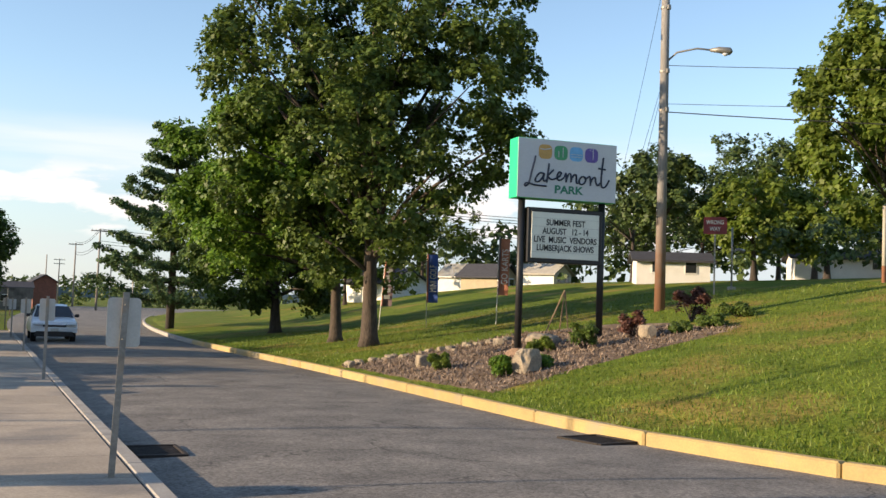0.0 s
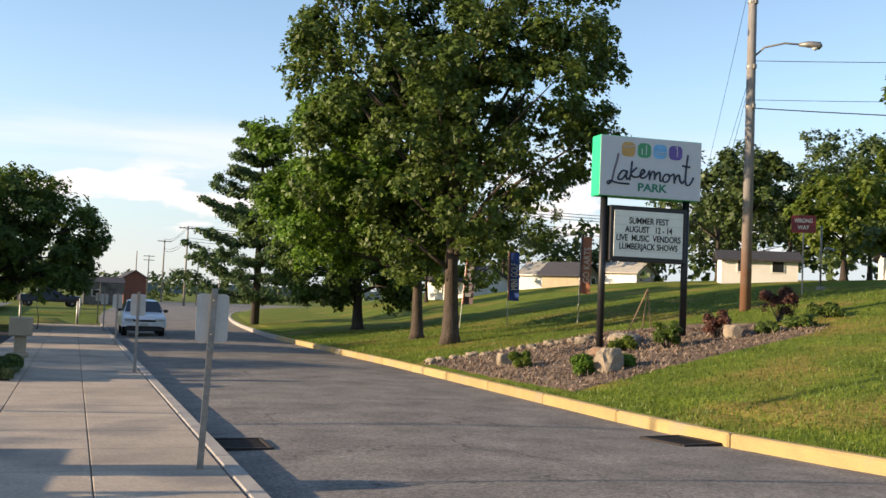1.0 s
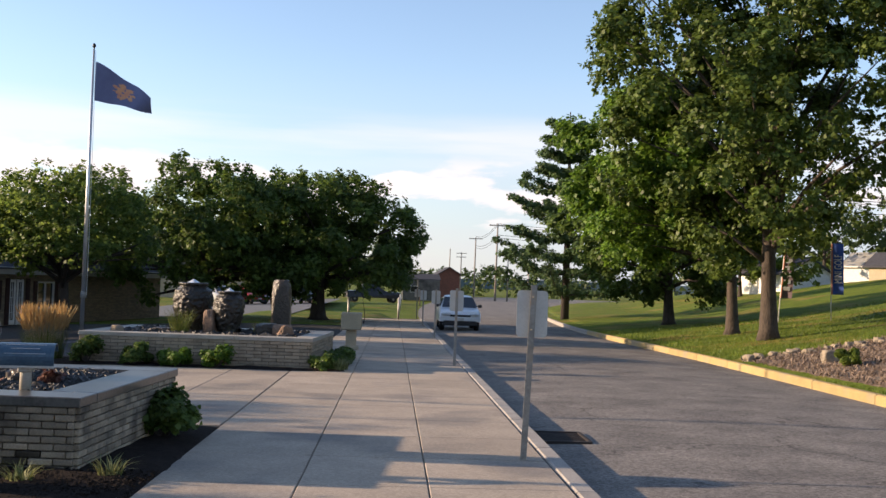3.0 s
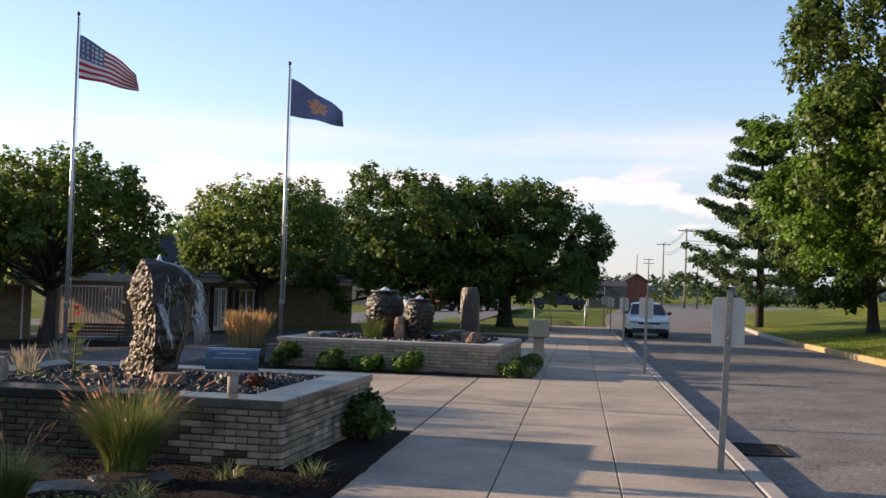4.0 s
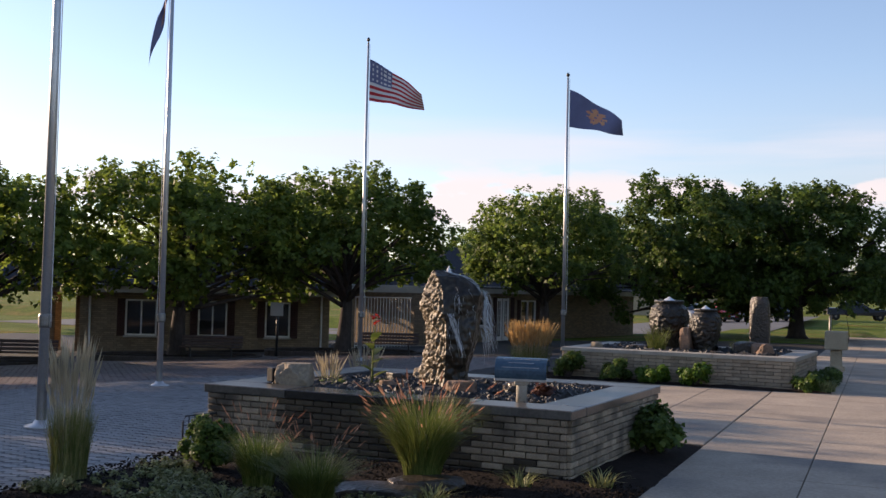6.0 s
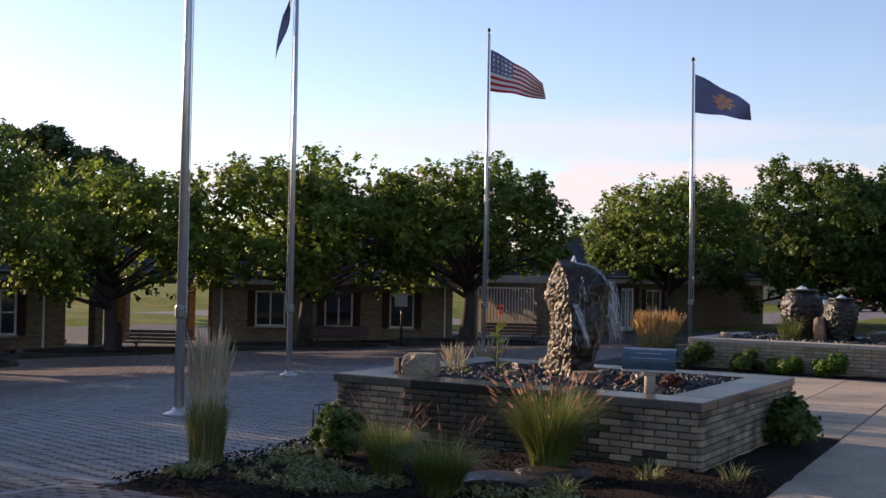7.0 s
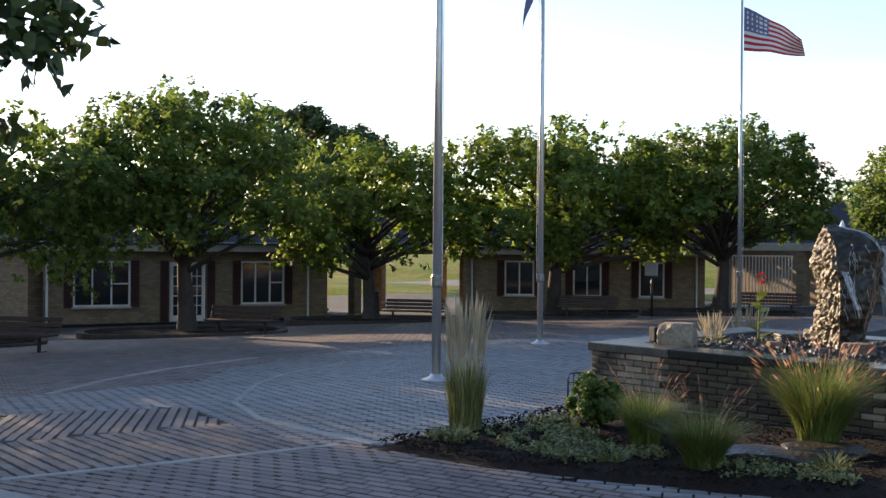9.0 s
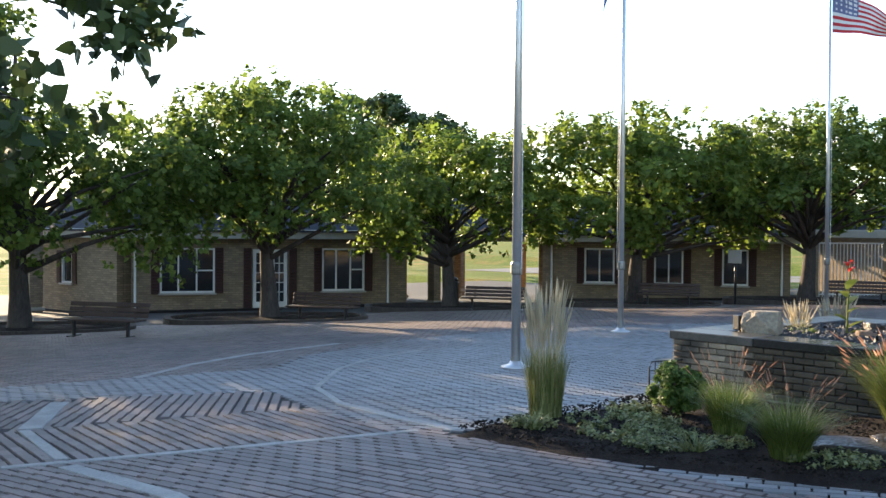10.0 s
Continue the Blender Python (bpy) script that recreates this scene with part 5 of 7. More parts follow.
def boulder(name, x, y, z, sx, sy, sz, material, label, seed, rz=0.0, jag=0.35, category="rock", group="garden rocks"):
    bm = bmesh.new()
    bmesh.ops.create_icosphere(bm, subdivisions=4, radius=1)
    for v in bm.verts:
        p = v.co
        k = 1 + jag * noise.noise(p * 1.1 + Vector((seed * 3.7, 0, 0))) + jag * 0.35 * noise.noise(p * 3.1 + Vector((0, seed * 2.1, 0))) + 0.03 * noise.noise(p * 9)
        q = Vector((max(-0.8, min(0.8, p.x * k)), max(-0.8, min(0.8, p.y * k)), max(-0.8, min(0.8, p.z * k))))
        v.co = Vector((q.x * sx / 1.6, q.y * sy / 1.6, (q.z + 0.55) * sz / 1.35))
    me = bpy.data.meshes.new(name)
    bm.to_mesh(me)
    bm.free()
    me.materials.append(material)
    ob = new(name, me)
    ob.matrix_basis = pose(x, y, z, 0, 0, rz)
    return tagged(ob, label=label, category=category, group=group)


def pebbles(parent, poly_fn, n, box_, z, size, seed, material, name="gravel"):
    """Flat chips lying at all angles, as one loose layer."""
    rs = np.random.RandomState(seed)
    P = np.stack([rs.uniform(box_[0], box_[1], n), rs.uniform(box_[2], box_[3], n)], 1)
    P = P[[poly_fn(a, b) for a, b in P]]
    n = len(P)
    mb_v, F = [], np.array([(4, 5, 6, 7), (0, 1, 5, 4), (1, 2, 6, 5), (2, 3, 7, 6), (3, 0, 4, 7)])
    a = rs.random(n) * 6.28
    L, W, H = size * (0.5 + rs.random(n)), size * (0.3 + 0.5 * rs.random(n)), size * (0.2 + 0.3 * rs.random(n))
    V = np.zeros((n, 8, 3))
    tx, ty = rs.normal(size=n) * 0.35, rs.normal(size=n) * 0.35
    for i, (u, w, h) in enumerate([(-1, -1, -1), (1, -1, -1), (1, 1, -1), (-1, 1, -1), (-0.8, -0.7, 1), (0.7, -0.8, 1), (0.8, 0.6, 1), (-0.7, 0.8, 1)]):
        lx, ly = u * L, w * W
        V[:, i, 0] = P[:, 0] + lx * np.cos(a) - ly * np.sin(a)
        V[:, i, 1] = P[:, 1] + lx * np.sin(a) + ly * np.cos(a)
        V[:, i, 2] = z + h * H + lx * tx + ly * ty + rs.normal(size=n) * 0
    return paver_object(name, V, F, material, "", parent)


# ---- near planter: buff brick box with slate cap, standing stone fountain ----
def brick_face(parent, L, z0, z1, rows, bw, fixed, make_parts, material, soak=False):
    """Courses of long thin bricks along local x from 0 to L, standing 12 mm proud of the mortar. fixed: pose of the face."""
    ch = (z1 - z0) / rows
    j = 0.009
    meshes = {}
    mb = MB()
    for r in range(rows):
        x = -bw / 2 if r % 2 else 0.0
        while x < L - 0.02:
            a, b = max(0, x), min(L, x + bw)
            x += bw
            if b - a < 0.04:
                continue
            w = round(b - a - j, 3)
            c = ((a + b) / 2, -0.012, z0 + (r + 0.5) * ch)
            if make_parts:
                wet = 0.9 < c[0] < 3.5 and soak and noise.noise((c[0] * 1.3, 3.0, c[2] * 1.5)) + 0.16 * random.random() + 0.3 * (r > rows - 3) - 0.3 * abs(c[0] - 2.0) > -0.28
                if (w, wet) not in meshes:
                    m = MB().box((0, 0, 0), (w, 0.05, ch - j), 0.006)
                    ob = part("brick", m, M["brick_wet"] if wet else material, parent)
                    meshes[(w, wet)] = ob.data
                else:
                    ob = hang("brick", meshes[(w, wet)], parent)
                ob.matrix_basis = fixed @ pose(c[0], c[1] + random.uniform(-0.003, 0.003), c[2], 0, 0, random.uniform(-0.4, 0.4))
            else:
                o = len(mb.v)
                mb.box(c, (w, 0.05, ch - j), 0.005)
                for i in range(o, len(mb.v)):
                    mb.v[i] = tuple(fixed @ Vector(mb.v[i]))
    if not make_parts:
        part("brickwork", mb, M["brick_set"], parent, kind="stuff")


def planter(x, y, z, rz, W, D, h, rows, cap_h, cap_w, near, label, cap_mat):
    """Front right corner at x, y; local x runs back to the left along the front, so the box spans -W..0 and 0..D."""
    th = thing("brick_planter", x, y, z, label, "planter", "brick planters", rz)
    top = h - cap_h
    mb = MB()
    t = 0.2
    mb.box((-W / 2, t / 2 + 0.012, top / 2 - 0.1), (W - 0.03, t, top + 0.2)).box((-W / 2, D - t / 2 - 0.012, top / 2 - 0.1), (W - 0.03, t, top + 0.2))
    mb.box((-t / 2 - 0.012, D / 2, top / 2 - 0.1), (t, D - 2 * t - 0.03, top + 0.2)).box((-W + t / 2 + 0.012, D / 2, top / 2 - 0.1), (t, D - 2 * t - 0.03, top + 0.2))
    part("core", mb, M["mortar"], th)
    brick_face(th, W, 0.0, top, rows, 0.21 if near else 0.3, pose(-W, 0, 0), near, M["brick"], near)
    brick_face(th, D, 0.0, top, rows, 0.21 if near else 0.3, pose(0, 0, 0, 0, 0, 90), near, M["brick"])
    brick_face(th, W, 0.0, top, rows, 0.3, pose(0, D, 0, 0, 0, 180), False, M["brick"])
    brick_face(th, D, 0.0, top, rows, 0.3, pose(-W, D, 0, 0, 0, -90), False, M["brick"])
    o = 0.05
    n = 4 if near else 3
    for i in range(n):
        a, b = -W - o + (W + 2 * o) * i / n, -W - o + (W + 2 * o) * (i + 1) / n
        part("cap_stone", MB().box(((a + b) / 2, cap_w / 2 - o, top + cap_h / 2), (b - a - 0.006, cap_w, cap_h), 0.008), M["cap_wet"] if near and i in (1, 2) else cap_mat, th)
        part("cap_stone", MB().box(((a + b) / 2, D - cap_w / 2 + o, top + cap_h / 2), (b - a - 0.006, cap_w, cap_h), 0.008), cap_mat, th)
    for xx in (o - cap_w / 2, -W - o + cap_w / 2):
        part("cap_stone", MB().box((xx, D / 2, top + cap_h / 2), (cap_w, D - 2 * cap_w + 2 * o - 0.006, cap_h), 0.008), cap_mat, th)
    part("soil", MB().box((-W / 2, D / 2, h - 0.17), (W - 0.42, D - 0.42, 0.22)), M["mulch"], th)
    return th


PX, PY, PR = -2.72, 8.79, -3.2
PW, PD, PH = 3.84, 3.0, 0.63
pl1 = planter(PX, PY, 0.0, PR, PW, PD, PH, 9, 0.085, 0.42, True, "buff brick planter with wet slate cap holding a stone fountain", M["cap"])
m1 = pose(PX, PY, 0, 0, 0, PR)
pebbles(pl1, lambda a, b: True, 3600, (-PW + 0.4, -0.4, 0.4, PD - 0.4), PH - 0.04, 0.045, 11, M["pebble"])


def on1(u, v, z=PH - 0.07):
    """A point of the near planter: u from the right, v from the front."""
    p = m1 @ Vector((-u, v, z))
    return p.x, p.y, p.z


# standing stone: a leaning slab whose rough left side meets a smooth wet front at a ridge
def standing_stone(x, y, z, h, rz):
    seg, rings = 110, 120
    up = [0.0, 0.2, 0.4, 0.55, 0.7, 0.8, 0.9, 0.965, 1.0]
    left = [-0.33, -0.31, -0.28, -0.29, -0.32, -0.30, -0.27, -0.225, -0.2]
    ridge = [-0.06, -0.05, -0.045, -0.05, -0.08, -0.10, -0.14, -0.18, -0.19]
    right = [0.20, 0.25, 0.29, 0.335, 0.355, 0.355, 0.30, 0.17, -0.02]
    mb = MB()
    for i in range(rings + 1):
        t = i / rings
        l, m, r = lerp(t, up, left), lerp(t, up, ridge), lerp(t, up, right)
        dp = lerp(t, [0, 0.5, 0.8, 0.95, 1.0], [1.0, 1.05, 0.95, 0.6, 0.25])
        sec = [(m, -0.3 * dp), ((m + r) / 2 + 0.03, -0.3 * dp), (r - 0.05, -0.23 * dp), (r, 0.0), (r - 0.08, 0.26 * dp), ((l + r) / 2, 0.32 * dp), (l + 0.1, 0.3 * dp), (l, 0.12 * dp), ((l + m) / 2 - 0.015, -0.1 * dp)]
        n = len(sec)
        cx = (l + r) / 2
        for k in range(seg):
            u = k / seg * n
            a, b = sec[int(u) % n], sec[(int(u) + 1) % n]
            f = u - int(u)
            px, py = a[0] + (b[0] - a[0]) * f, a[1] + (b[1] - a[1]) * f
            q = Vector((px, py, t * h))
            side = min(1.0, max(0.0, (u - 6.6) * 1.6)) if u > 5 else 0.0          # the scalloped side
            cell = noise.voronoi(Vector((q.x * 24, q.y * 24, q.z * 19)))[0]
            k2 = 0.05 * noise.noise(q * 2.6) + 0.028 * noise.noise(q * 7) + 0.012 * noise.noise(q * 19)
            k2 += side * (0.04 * (0.45 - cell[0]) + 0.02 * noise.noise(q * 30))
            k2 -= (1 - side) * 0.02 * abs(noise.noise(Vector((q.x * 11, q.y * 11, q.z * 1.6))))
            o = Vector((px - cx, py, 0.0))
            o = o.normalized() if o.length > 1e-4 else o
            mb.v.append((px + o.x * k2, py + o.y * k2, t * h - 0.05 * t ** 4 * max(0, px - m)))
    mb.f = [(i * seg + k, i * seg + (k + 1) % seg, (i + 1) * seg + (k + 1) % seg, (i + 1) * seg + k) for i in range(rings) for k in range(seg)] + [tuple(range(rings * seg, rings * seg + seg))]
    # rough left side takes the lighter tan with sunlight painted in
    mb.m = [1 if k / seg * 9 > 6.5 and i < rings * 0.97 else 0 for i in range(rings) for k in range(seg)] + [0]
    th = thing("stone_fountain", x, y, z, "tall dark wet standing stone fountain with water running down it", "fountain", "", rz)
    part("standing_stone", mb, [M["wet_stone"], M["stone_split_lit"]], th, "rough dark basalt slab")
    rs = np.random.RandomState(12)
    for k in range(96):          # falling threads of water
        w = rs.random()
        if k < 66:               # free fall past the overhang
            x0, y0 = 0.33 + rs.random() * 0.05, -0.2 + 0.36 * w
            z0, drop = h * (0.86 - 0.4 * rs.random()), 0.12 + 0.3 * rs.random()
            out = 0.03 + 0.13 * rs.random()
            pts = [(x0 + out * math.sqrt(q) + rs.normal() * 0.006, y0 + rs.normal() * 0.01, z0 - drop * q) for q in (0, 0.2, 0.4, 0.65, 1.0)]
        elif k < 84:             # runs down the front
            x0, z0 = -0.04 + 0.3 * w, h * (0.88 - 0.5 * rs.random())
            ln = 0.06 + 0.16 * rs.random()
            pts = [(x0 + rs.normal() * 0.014 + 0.03 * q, -0.318 - 0.012 * rs.random(), z0 - ln * q) for q in (0, 0.25, 0.5, 0.75, 1.0)]
        else:                    # the main spill beside the ridge
            x0 = -0.03 + 0.05 * w
            pts = [(x0 + 0.16 * q + rs.normal() * 0.012, -0.325 - 0.015 * rs.random(), h * (0.64 - 0.36 * q)) for q in (0, 0.25, 0.5, 0.75, 1.0)]
        g = 0.8 if k < 66 else 0.7 if k < 84 else 1.1
        part("water_thread", MB().tube(pts, [0.0008 * g, 0.0022 * g, 0.0014 * g, 0.002 * g, 0.0006], 4), M["water"], th, smooth=True)
    part("water_dome", MB().lathe([(0.05, h - 0.08), (0.05, h - 0.04), (0.022, h - 0.01), (0.012, h + 0.03), (0.004, h + 0.05)], 10, (-0.02, 0, 0), wob=0.9), M["water"], th, smooth=True)


sx, sy, sz = on1(1.98, 1.75)
standing_stone(sx, sy, sz, 1.3, 24)
bx, by, bz = on1(3.15, 0.5, PH)
boulder("garden_rock", bx, by, bz - 0.02, 0.36, 0.28, 0.24, M["rock_pale"], "pale grey boulder lying on the planter cap", 3, 10)
box = thing("floodlight", *on1(3.38, 0.42, PH), "small black floodlight on the planter cap", "lamp", "", -20)
part("housing", MB().box((0, 0, 0.09), (0.1, 0.07, 0.15), 0.01), M["black"], box)
part("bracket", MB().box((0, 0.05, 0.03), (0.05, 0.05, 0.05), 0.005), M["black"], box)
for u, v, s, sd, mt in ((2.75, 2.0, 0.24, 5, "rock_dark"), (2.45, 1.25, 0.2, 6, "rock_brown"), (1.55, 1.15, 0.3, 7, "rock_brown"), (1.8, 0.9, 0.2, 8, "rock_dark"), (2.6, 2.45, 0.3, 9, "rock_pale"), (1.1, 1.5, 0.3, 10, "rock_dark")):
    boulder("garden_rock", *on1(u, v, PH - 0.08), s, s * 0.8, s * 0.55, M[mt], "rounded stone lying among slate chips", sd, 30 * sd)
# plaque on a short post
pq = thing("plaque_stand", *on1(0.6, 0.42, PH - 0.02), "curved dark blue information plaque on a short bronze post", "plaque", "", 8)
part("post", MB().lathe([(0.05, 0.0), (0.05, 0.16), (0.045, 0.2), (0.0, 0.2)], 16), M["cap_light"], pq, "short round bronze post", smooth=True)
mb = MB()
NA = 14
for k in range(NA + 1):
    a = math.radians(-35 + 190 * k / NA)
    for r in (0.125, 0.11):
        for x in (-0.24, 0.24):
            mb.v.append((x, 0.03 - r * math.cos(a), 0.3 + r * math.sin(a)))
for k in range(NA):
    a = 4 * k
    mb.f += [(a, a + 1, a + 5, a + 4), (a + 2, a + 6, a + 7, a + 3), (a, a + 4, a + 6, a + 2), (a + 1, a + 3, a + 7, a + 5)]
mb.f += [(0, 2, 3, 1), (4 * NA, 4 * NA + 1, 4 * NA + 3, 4 * NA + 2)]
mb.m = [0] * len(mb.f)
part("panel", mb, M["plaque"], pq, "glossy dark blue rolled panel")
part("lower_edge", MB().box((0, -0.075, 0.222), (0.49, 0.012, 0.022), 0.004), M["plate"], pq, "pale metal edge strip")
part("bracket", MB().box((0, 0.01, 0.2), (0.12, 0.14, 0.05), 0.008), M["cap_light"], pq)
for k in range(3):
    a = math.radians(62 - 22 * k)
    part("text_bar", MB().box((0.0, 0.03 - 0.1255 * math.cos(a), 0.3 + 0.1255 * math.sin(a)), (0.34 - 0.1 * (k % 2), 0.006, 0.004)), M["signface"], pq)


def canna(x, y, z, seed):
    rs = np.random.RandomState(seed)
    th = thing("canna_plant", x, y, z, "green canna with broad leaves and a red flower spike", "plant")
    q = []
    mb = MB()
    for k in range(7):
        a, h, L = rs.random() * 6.28, 0.1 + 0.08 * k, 0.3 + 0.1 * rs.random()
        d = np.array([math.cos(a), math.sin(a), 0.75])
        d /= np.linalg.norm(d)
        s = np.array([-math.sin(a), math.cos(a), 0]) * 0.055
        p = np.array([0, 0, h])
        for i in range(4):
            t0, t1 = i / 4, (i + 1) / 4
            w0, w1 = math.sin(math.pi * (0.08 + 0.88 * t0)), math.sin(math.pi * (0.08 + 0.9 * t1))
            dr0, dr1 = np.array([0, 0, -0.12 * t0 ** 2]), np.array([0, 0, -0.12 * t1 ** 2])
            q.append([p + d * L * t0 - s * w0 + dr0, p + d * L * t0 + s * w0 + dr0, p + d * L * t1 + s * w1 + dr1, p + d * L * t1 - s * w1 + dr1])
    mb.tube([(0, 0, 0), (0.01, 0, 0.4), (0.03, 0, 0.85)], [0.014, 0.01, 0.005], 6)
    part("stem", mb, M["grass"], th)
    quads("foliage", np.array(q), M["grass"], th)
    quads("flower", leaf_cloud(rs, np.array([[0.03, 0, 0.84], [0.03, 0, 0.78]]), np.array([0.05, 0.05]), 10, 0.05), M["red_flower"], th)


canna(*on1(2.72, 1.35, PH - 0.15), 4)
shrub("sedum", *on1(3.1, 1.1, PH - 0.18), 0.24, 0.1, "low green sedum patch among slate chips", M["grass"], 14, 0.04, 20, 70)
shrub("coral_bells", *on1(0.75, 1.3, PH - 0.17), 0.2, 0.16, "small bronze-leaved plant in the planter", M["red_shrub"], 15, 0.05, 14, 50)
ornamental_grass(*on1(3.35, 1.5, PH - 0.2), 0.32, 0.25, 60, 60, "plume_pale", "pale tuft of dry grass at the planter edge", 16, 0.4, 0.16, 0.01)

# bed of dark mulch round the near planter
def bed_sheet(name, poly, zf, material, label, up=0.05):
    """A low mounded bed with the given outline."""
    cx, cy = sum(p[0] for p in poly) / len(poly), sum(p[1] for p in poly) / len(poly)
    mb = MB()
    pts = []
    for (xa, ya), (xb, yb) in zip(poly, poly[1:] + poly[:1]):
        k = max(1, round(math.hypot(xb - xa, yb - ya) / 0.3))
        pts += [(xa + (xb - xa) * i / k, ya + (yb - ya) * i / k) for i in range(k)]
    n, R = len(pts), 14
    for r in range(R):
        t = 1 - r / R
        for x, y in pts:
            jx, jy = 0.05 * noise.noise((x * 1.3, y * 1.3, 0)), 0.05 * noise.noise((x * 1.3, y * 1.3, 9))
            px, py = cx + (x - cx) * t + jx, cy + (y - cy) * t + jy
            z = zf(px, py) + up * min(1, r / 1.5) + 0.025 * noise.noise((px * 3, py * 3, 0)) - (0.03 if r == 0 else 0)
            mb.v.append((px, py, z))
    mb.v.append((cx, cy, zf(cx, cy) + up))
    mb.f = [(r * n + i, r * n + (i + 1) % n, (r + 1) * n + (i + 1) % n, (r + 1) * n + i) for r in range(R - 1) for i in range(n)] + [((R - 1) * n + i, (R - 1) * n + (i + 1) % n, R * n) for i in range(n)]
    mb.m = [0] * len(mb.f)
    return tagged(part(name, mb, material, smooth=True), label=label, category="planting bed")


bed1 = bed_sheet("planting_bed", [(-1.98, 8.1), (-1.97, 12.1), (-3.0, 12.1), (-6.3, 12.3), (-6.75, 9.2), (-6.35, 7.9), (-6.62, 6.3), (-6.5, 5.66), (-5.4, 5.72), (-4.5, 5.92), (-3.2, 6.38), (-2.3, 7.0)], base_z, M["mulch"], "dark mulch bed round the brick planter")
pebbles(bed1, in_bed, 7000, (-6.5, -2.0, 5.8, 8.75), 0.05, 0.013, 51, M["mulch_chip"], "loose_mulch")
ornamental_grass(-6.3, 6.7, base_z(-6.3, 6.7) + 0.02, 0.66, 0.4, 800, 170, "plume_pale", "tall upright feather reed grass with pale straw plumes", 41, 0.2, 0.24, 0.008, 1.55, 0.13, "grass_straw")
ornamental_grass(-3.72, 7.95, 0.04, 0.78, 0.4, 1900, 80, "plume_red", "fountain grass glowing in sun with pink seed heads", 42, 0.68, 0.1, 0.009, 1.15, 0.55)
ornamental_grass(-4.05, 6.72, 0.04, 0.46, 0.36, 1100, 30, "plume_red", "small fountain grass with reddish seed heads in shade", 43, 0.85, 0.1, 0.006, 1.45, 0.45)
ornamental_grass(-4.82, 7.2, 0.04, 0.46, 0.34, 1100, 30, "plume_red", "small fountain grass with reddish seed heads in shade", 44, 0.75, 0.1, 0.006, 1.45, 0.45)
ornamental_grass(-7.1, 13.6, base_z(-7.1, 13.6), 0.6, 0.35, 160, 70, "plume_pale", "pale feather grass behind the planter", 45, 0.2, 0.2, 0.012, 1.3, 0.2)
shrub("box_shrub", -5.6, 7.62, 0.03, 0.25, 0.29, "small round clipped green box shrub", M["leaf_dark"], 46, 0.028, 100, 150, tight=True)
shrub("hydrangea_shrub", -2.42, 10.8, 0.02, 0.33, 0.27, "dark broad-leaved shrub at the planter side", M["leaf_dark"], 47, 0.075, 34, 110)
for i, (x, y, w) in enumerate(((-2.95, 8.2, 0.28), (-2.35, 8.55, 0.3), (-3.3, 7.2, 0.22), (-4.6, 6.4, 0.2), (-6.0, 6.2, 0.2))):
    rs = np.random.RandomState(60 + i)
    th = thing("spider_plant", x, y, 0.03, "low arching variegated strap-leaved plant", "plant", "strap-leaved plants")
    B, _, _ = blades(rs, 55, w, 0.2, 0.008, 1.3, 4)
    quads("foliage", B, M["variegated"], th)
for i, (x, y, rx) in enumerate(((-6.08, 6.27, 0.2), (-5.72, 6.84, 0.4), (-5.35, 6.45, 0.3), (-5.95, 7.5, 0.24), (-5.16, 6.77, 0.3), (-5.5, 7.15, 0.22), (-4.6, 6.75, 0.22), (-3.8, 6.83, 0.3), (-3.3, 7.0, 0.24), (-4.9, 6.3, 0.2))):
    rs = np.random.RandomState(80 + i)
    th = thing("ground_cover", x, y, 0.055, "low variegated ground cover on dark mulch", "plant", "ground cover")
    a, q = rs.random(90) * 6.28, np.sqrt(rs.random(90))
    keep = np.array([noise.noise((u * 2.2 + i, v * 2.2, 0)) > -0.18 for u, v in zip(q * np.cos(a), q * np.sin(a))])
    mat_c = np.stack([rx * 1.1 * q * np.cos(a), rx * 0.9 * q * np.sin(a), 0.012 + 0.02 * rs.random(90)], 1)[keep]
    quads("foliage", leaf_cloud(rs, mat_c, np.full(len(mat_c), 0.035), 12, 0.028, up=1.0), M["variegated"], th)
# stepping stones and a wire bed edging
boulder("stepping_stone", -3.85, 7.4, 0.02, 0.7, 0.4, 0.09, M["rock_dark"], "flat dark stone slab in the bed", 17, 10, 0.15)
boulder("stepping_stone", -3.6, 7.75, 0.05, 0.6, 0.35, 0.09, M["rock_dark"], "flat dark stone slab in the bed", 18, 40, 0.15)
we = thing("wire_edging", -6.55, 8.55, -0.02, "black wire border fence beside the planter", "fence", "", 75)
part("frame", MB().tube([(0, 0, -0.05), (0, 0, 0.3), (0.03, 0, 0.36), (0.62, 0, 0.36), (0.66, 0, 0.3), (0.66, 0, -0.05)], 0.009, 6), M["black"], we, smooth=True)
for i in range(1, 9):
    part("bar", MB().tube([(0.073 * i, 0, -0.05), (0.073 * i, 0, 0.355)], 0.005, 5), M["black"], we)
part("rail", MB().tube([(0, 0, 0.27), (0.66, 0, 0.27)], 0.005, 5), M["black"], we)

# ---- second planter with three urns and bubbling stones ----
QX, QY, QR = -1.72, 20.75, -4.0
QZ = -0.1
pl2 = planter(QX, QY, QZ, QR, 4.55, 3.2, 0.62, 8, 0.08, 0.4, False, "long buff brick planter with pale stone cap holding urn fountains", M["cap_light"])
m2 = pose(QX, QY, QZ, 0, 0, QR)
pebbles(pl2, lambda a, b: True, 1200, (-4.15, -0.4, 0.4, 2.8), 0.58, 0.08, 19, M["pebble"])


def on2(u, v, z=0.53):
    p = m2 @ Vector((-u, v, z))
    return p.x, p.y, p.z


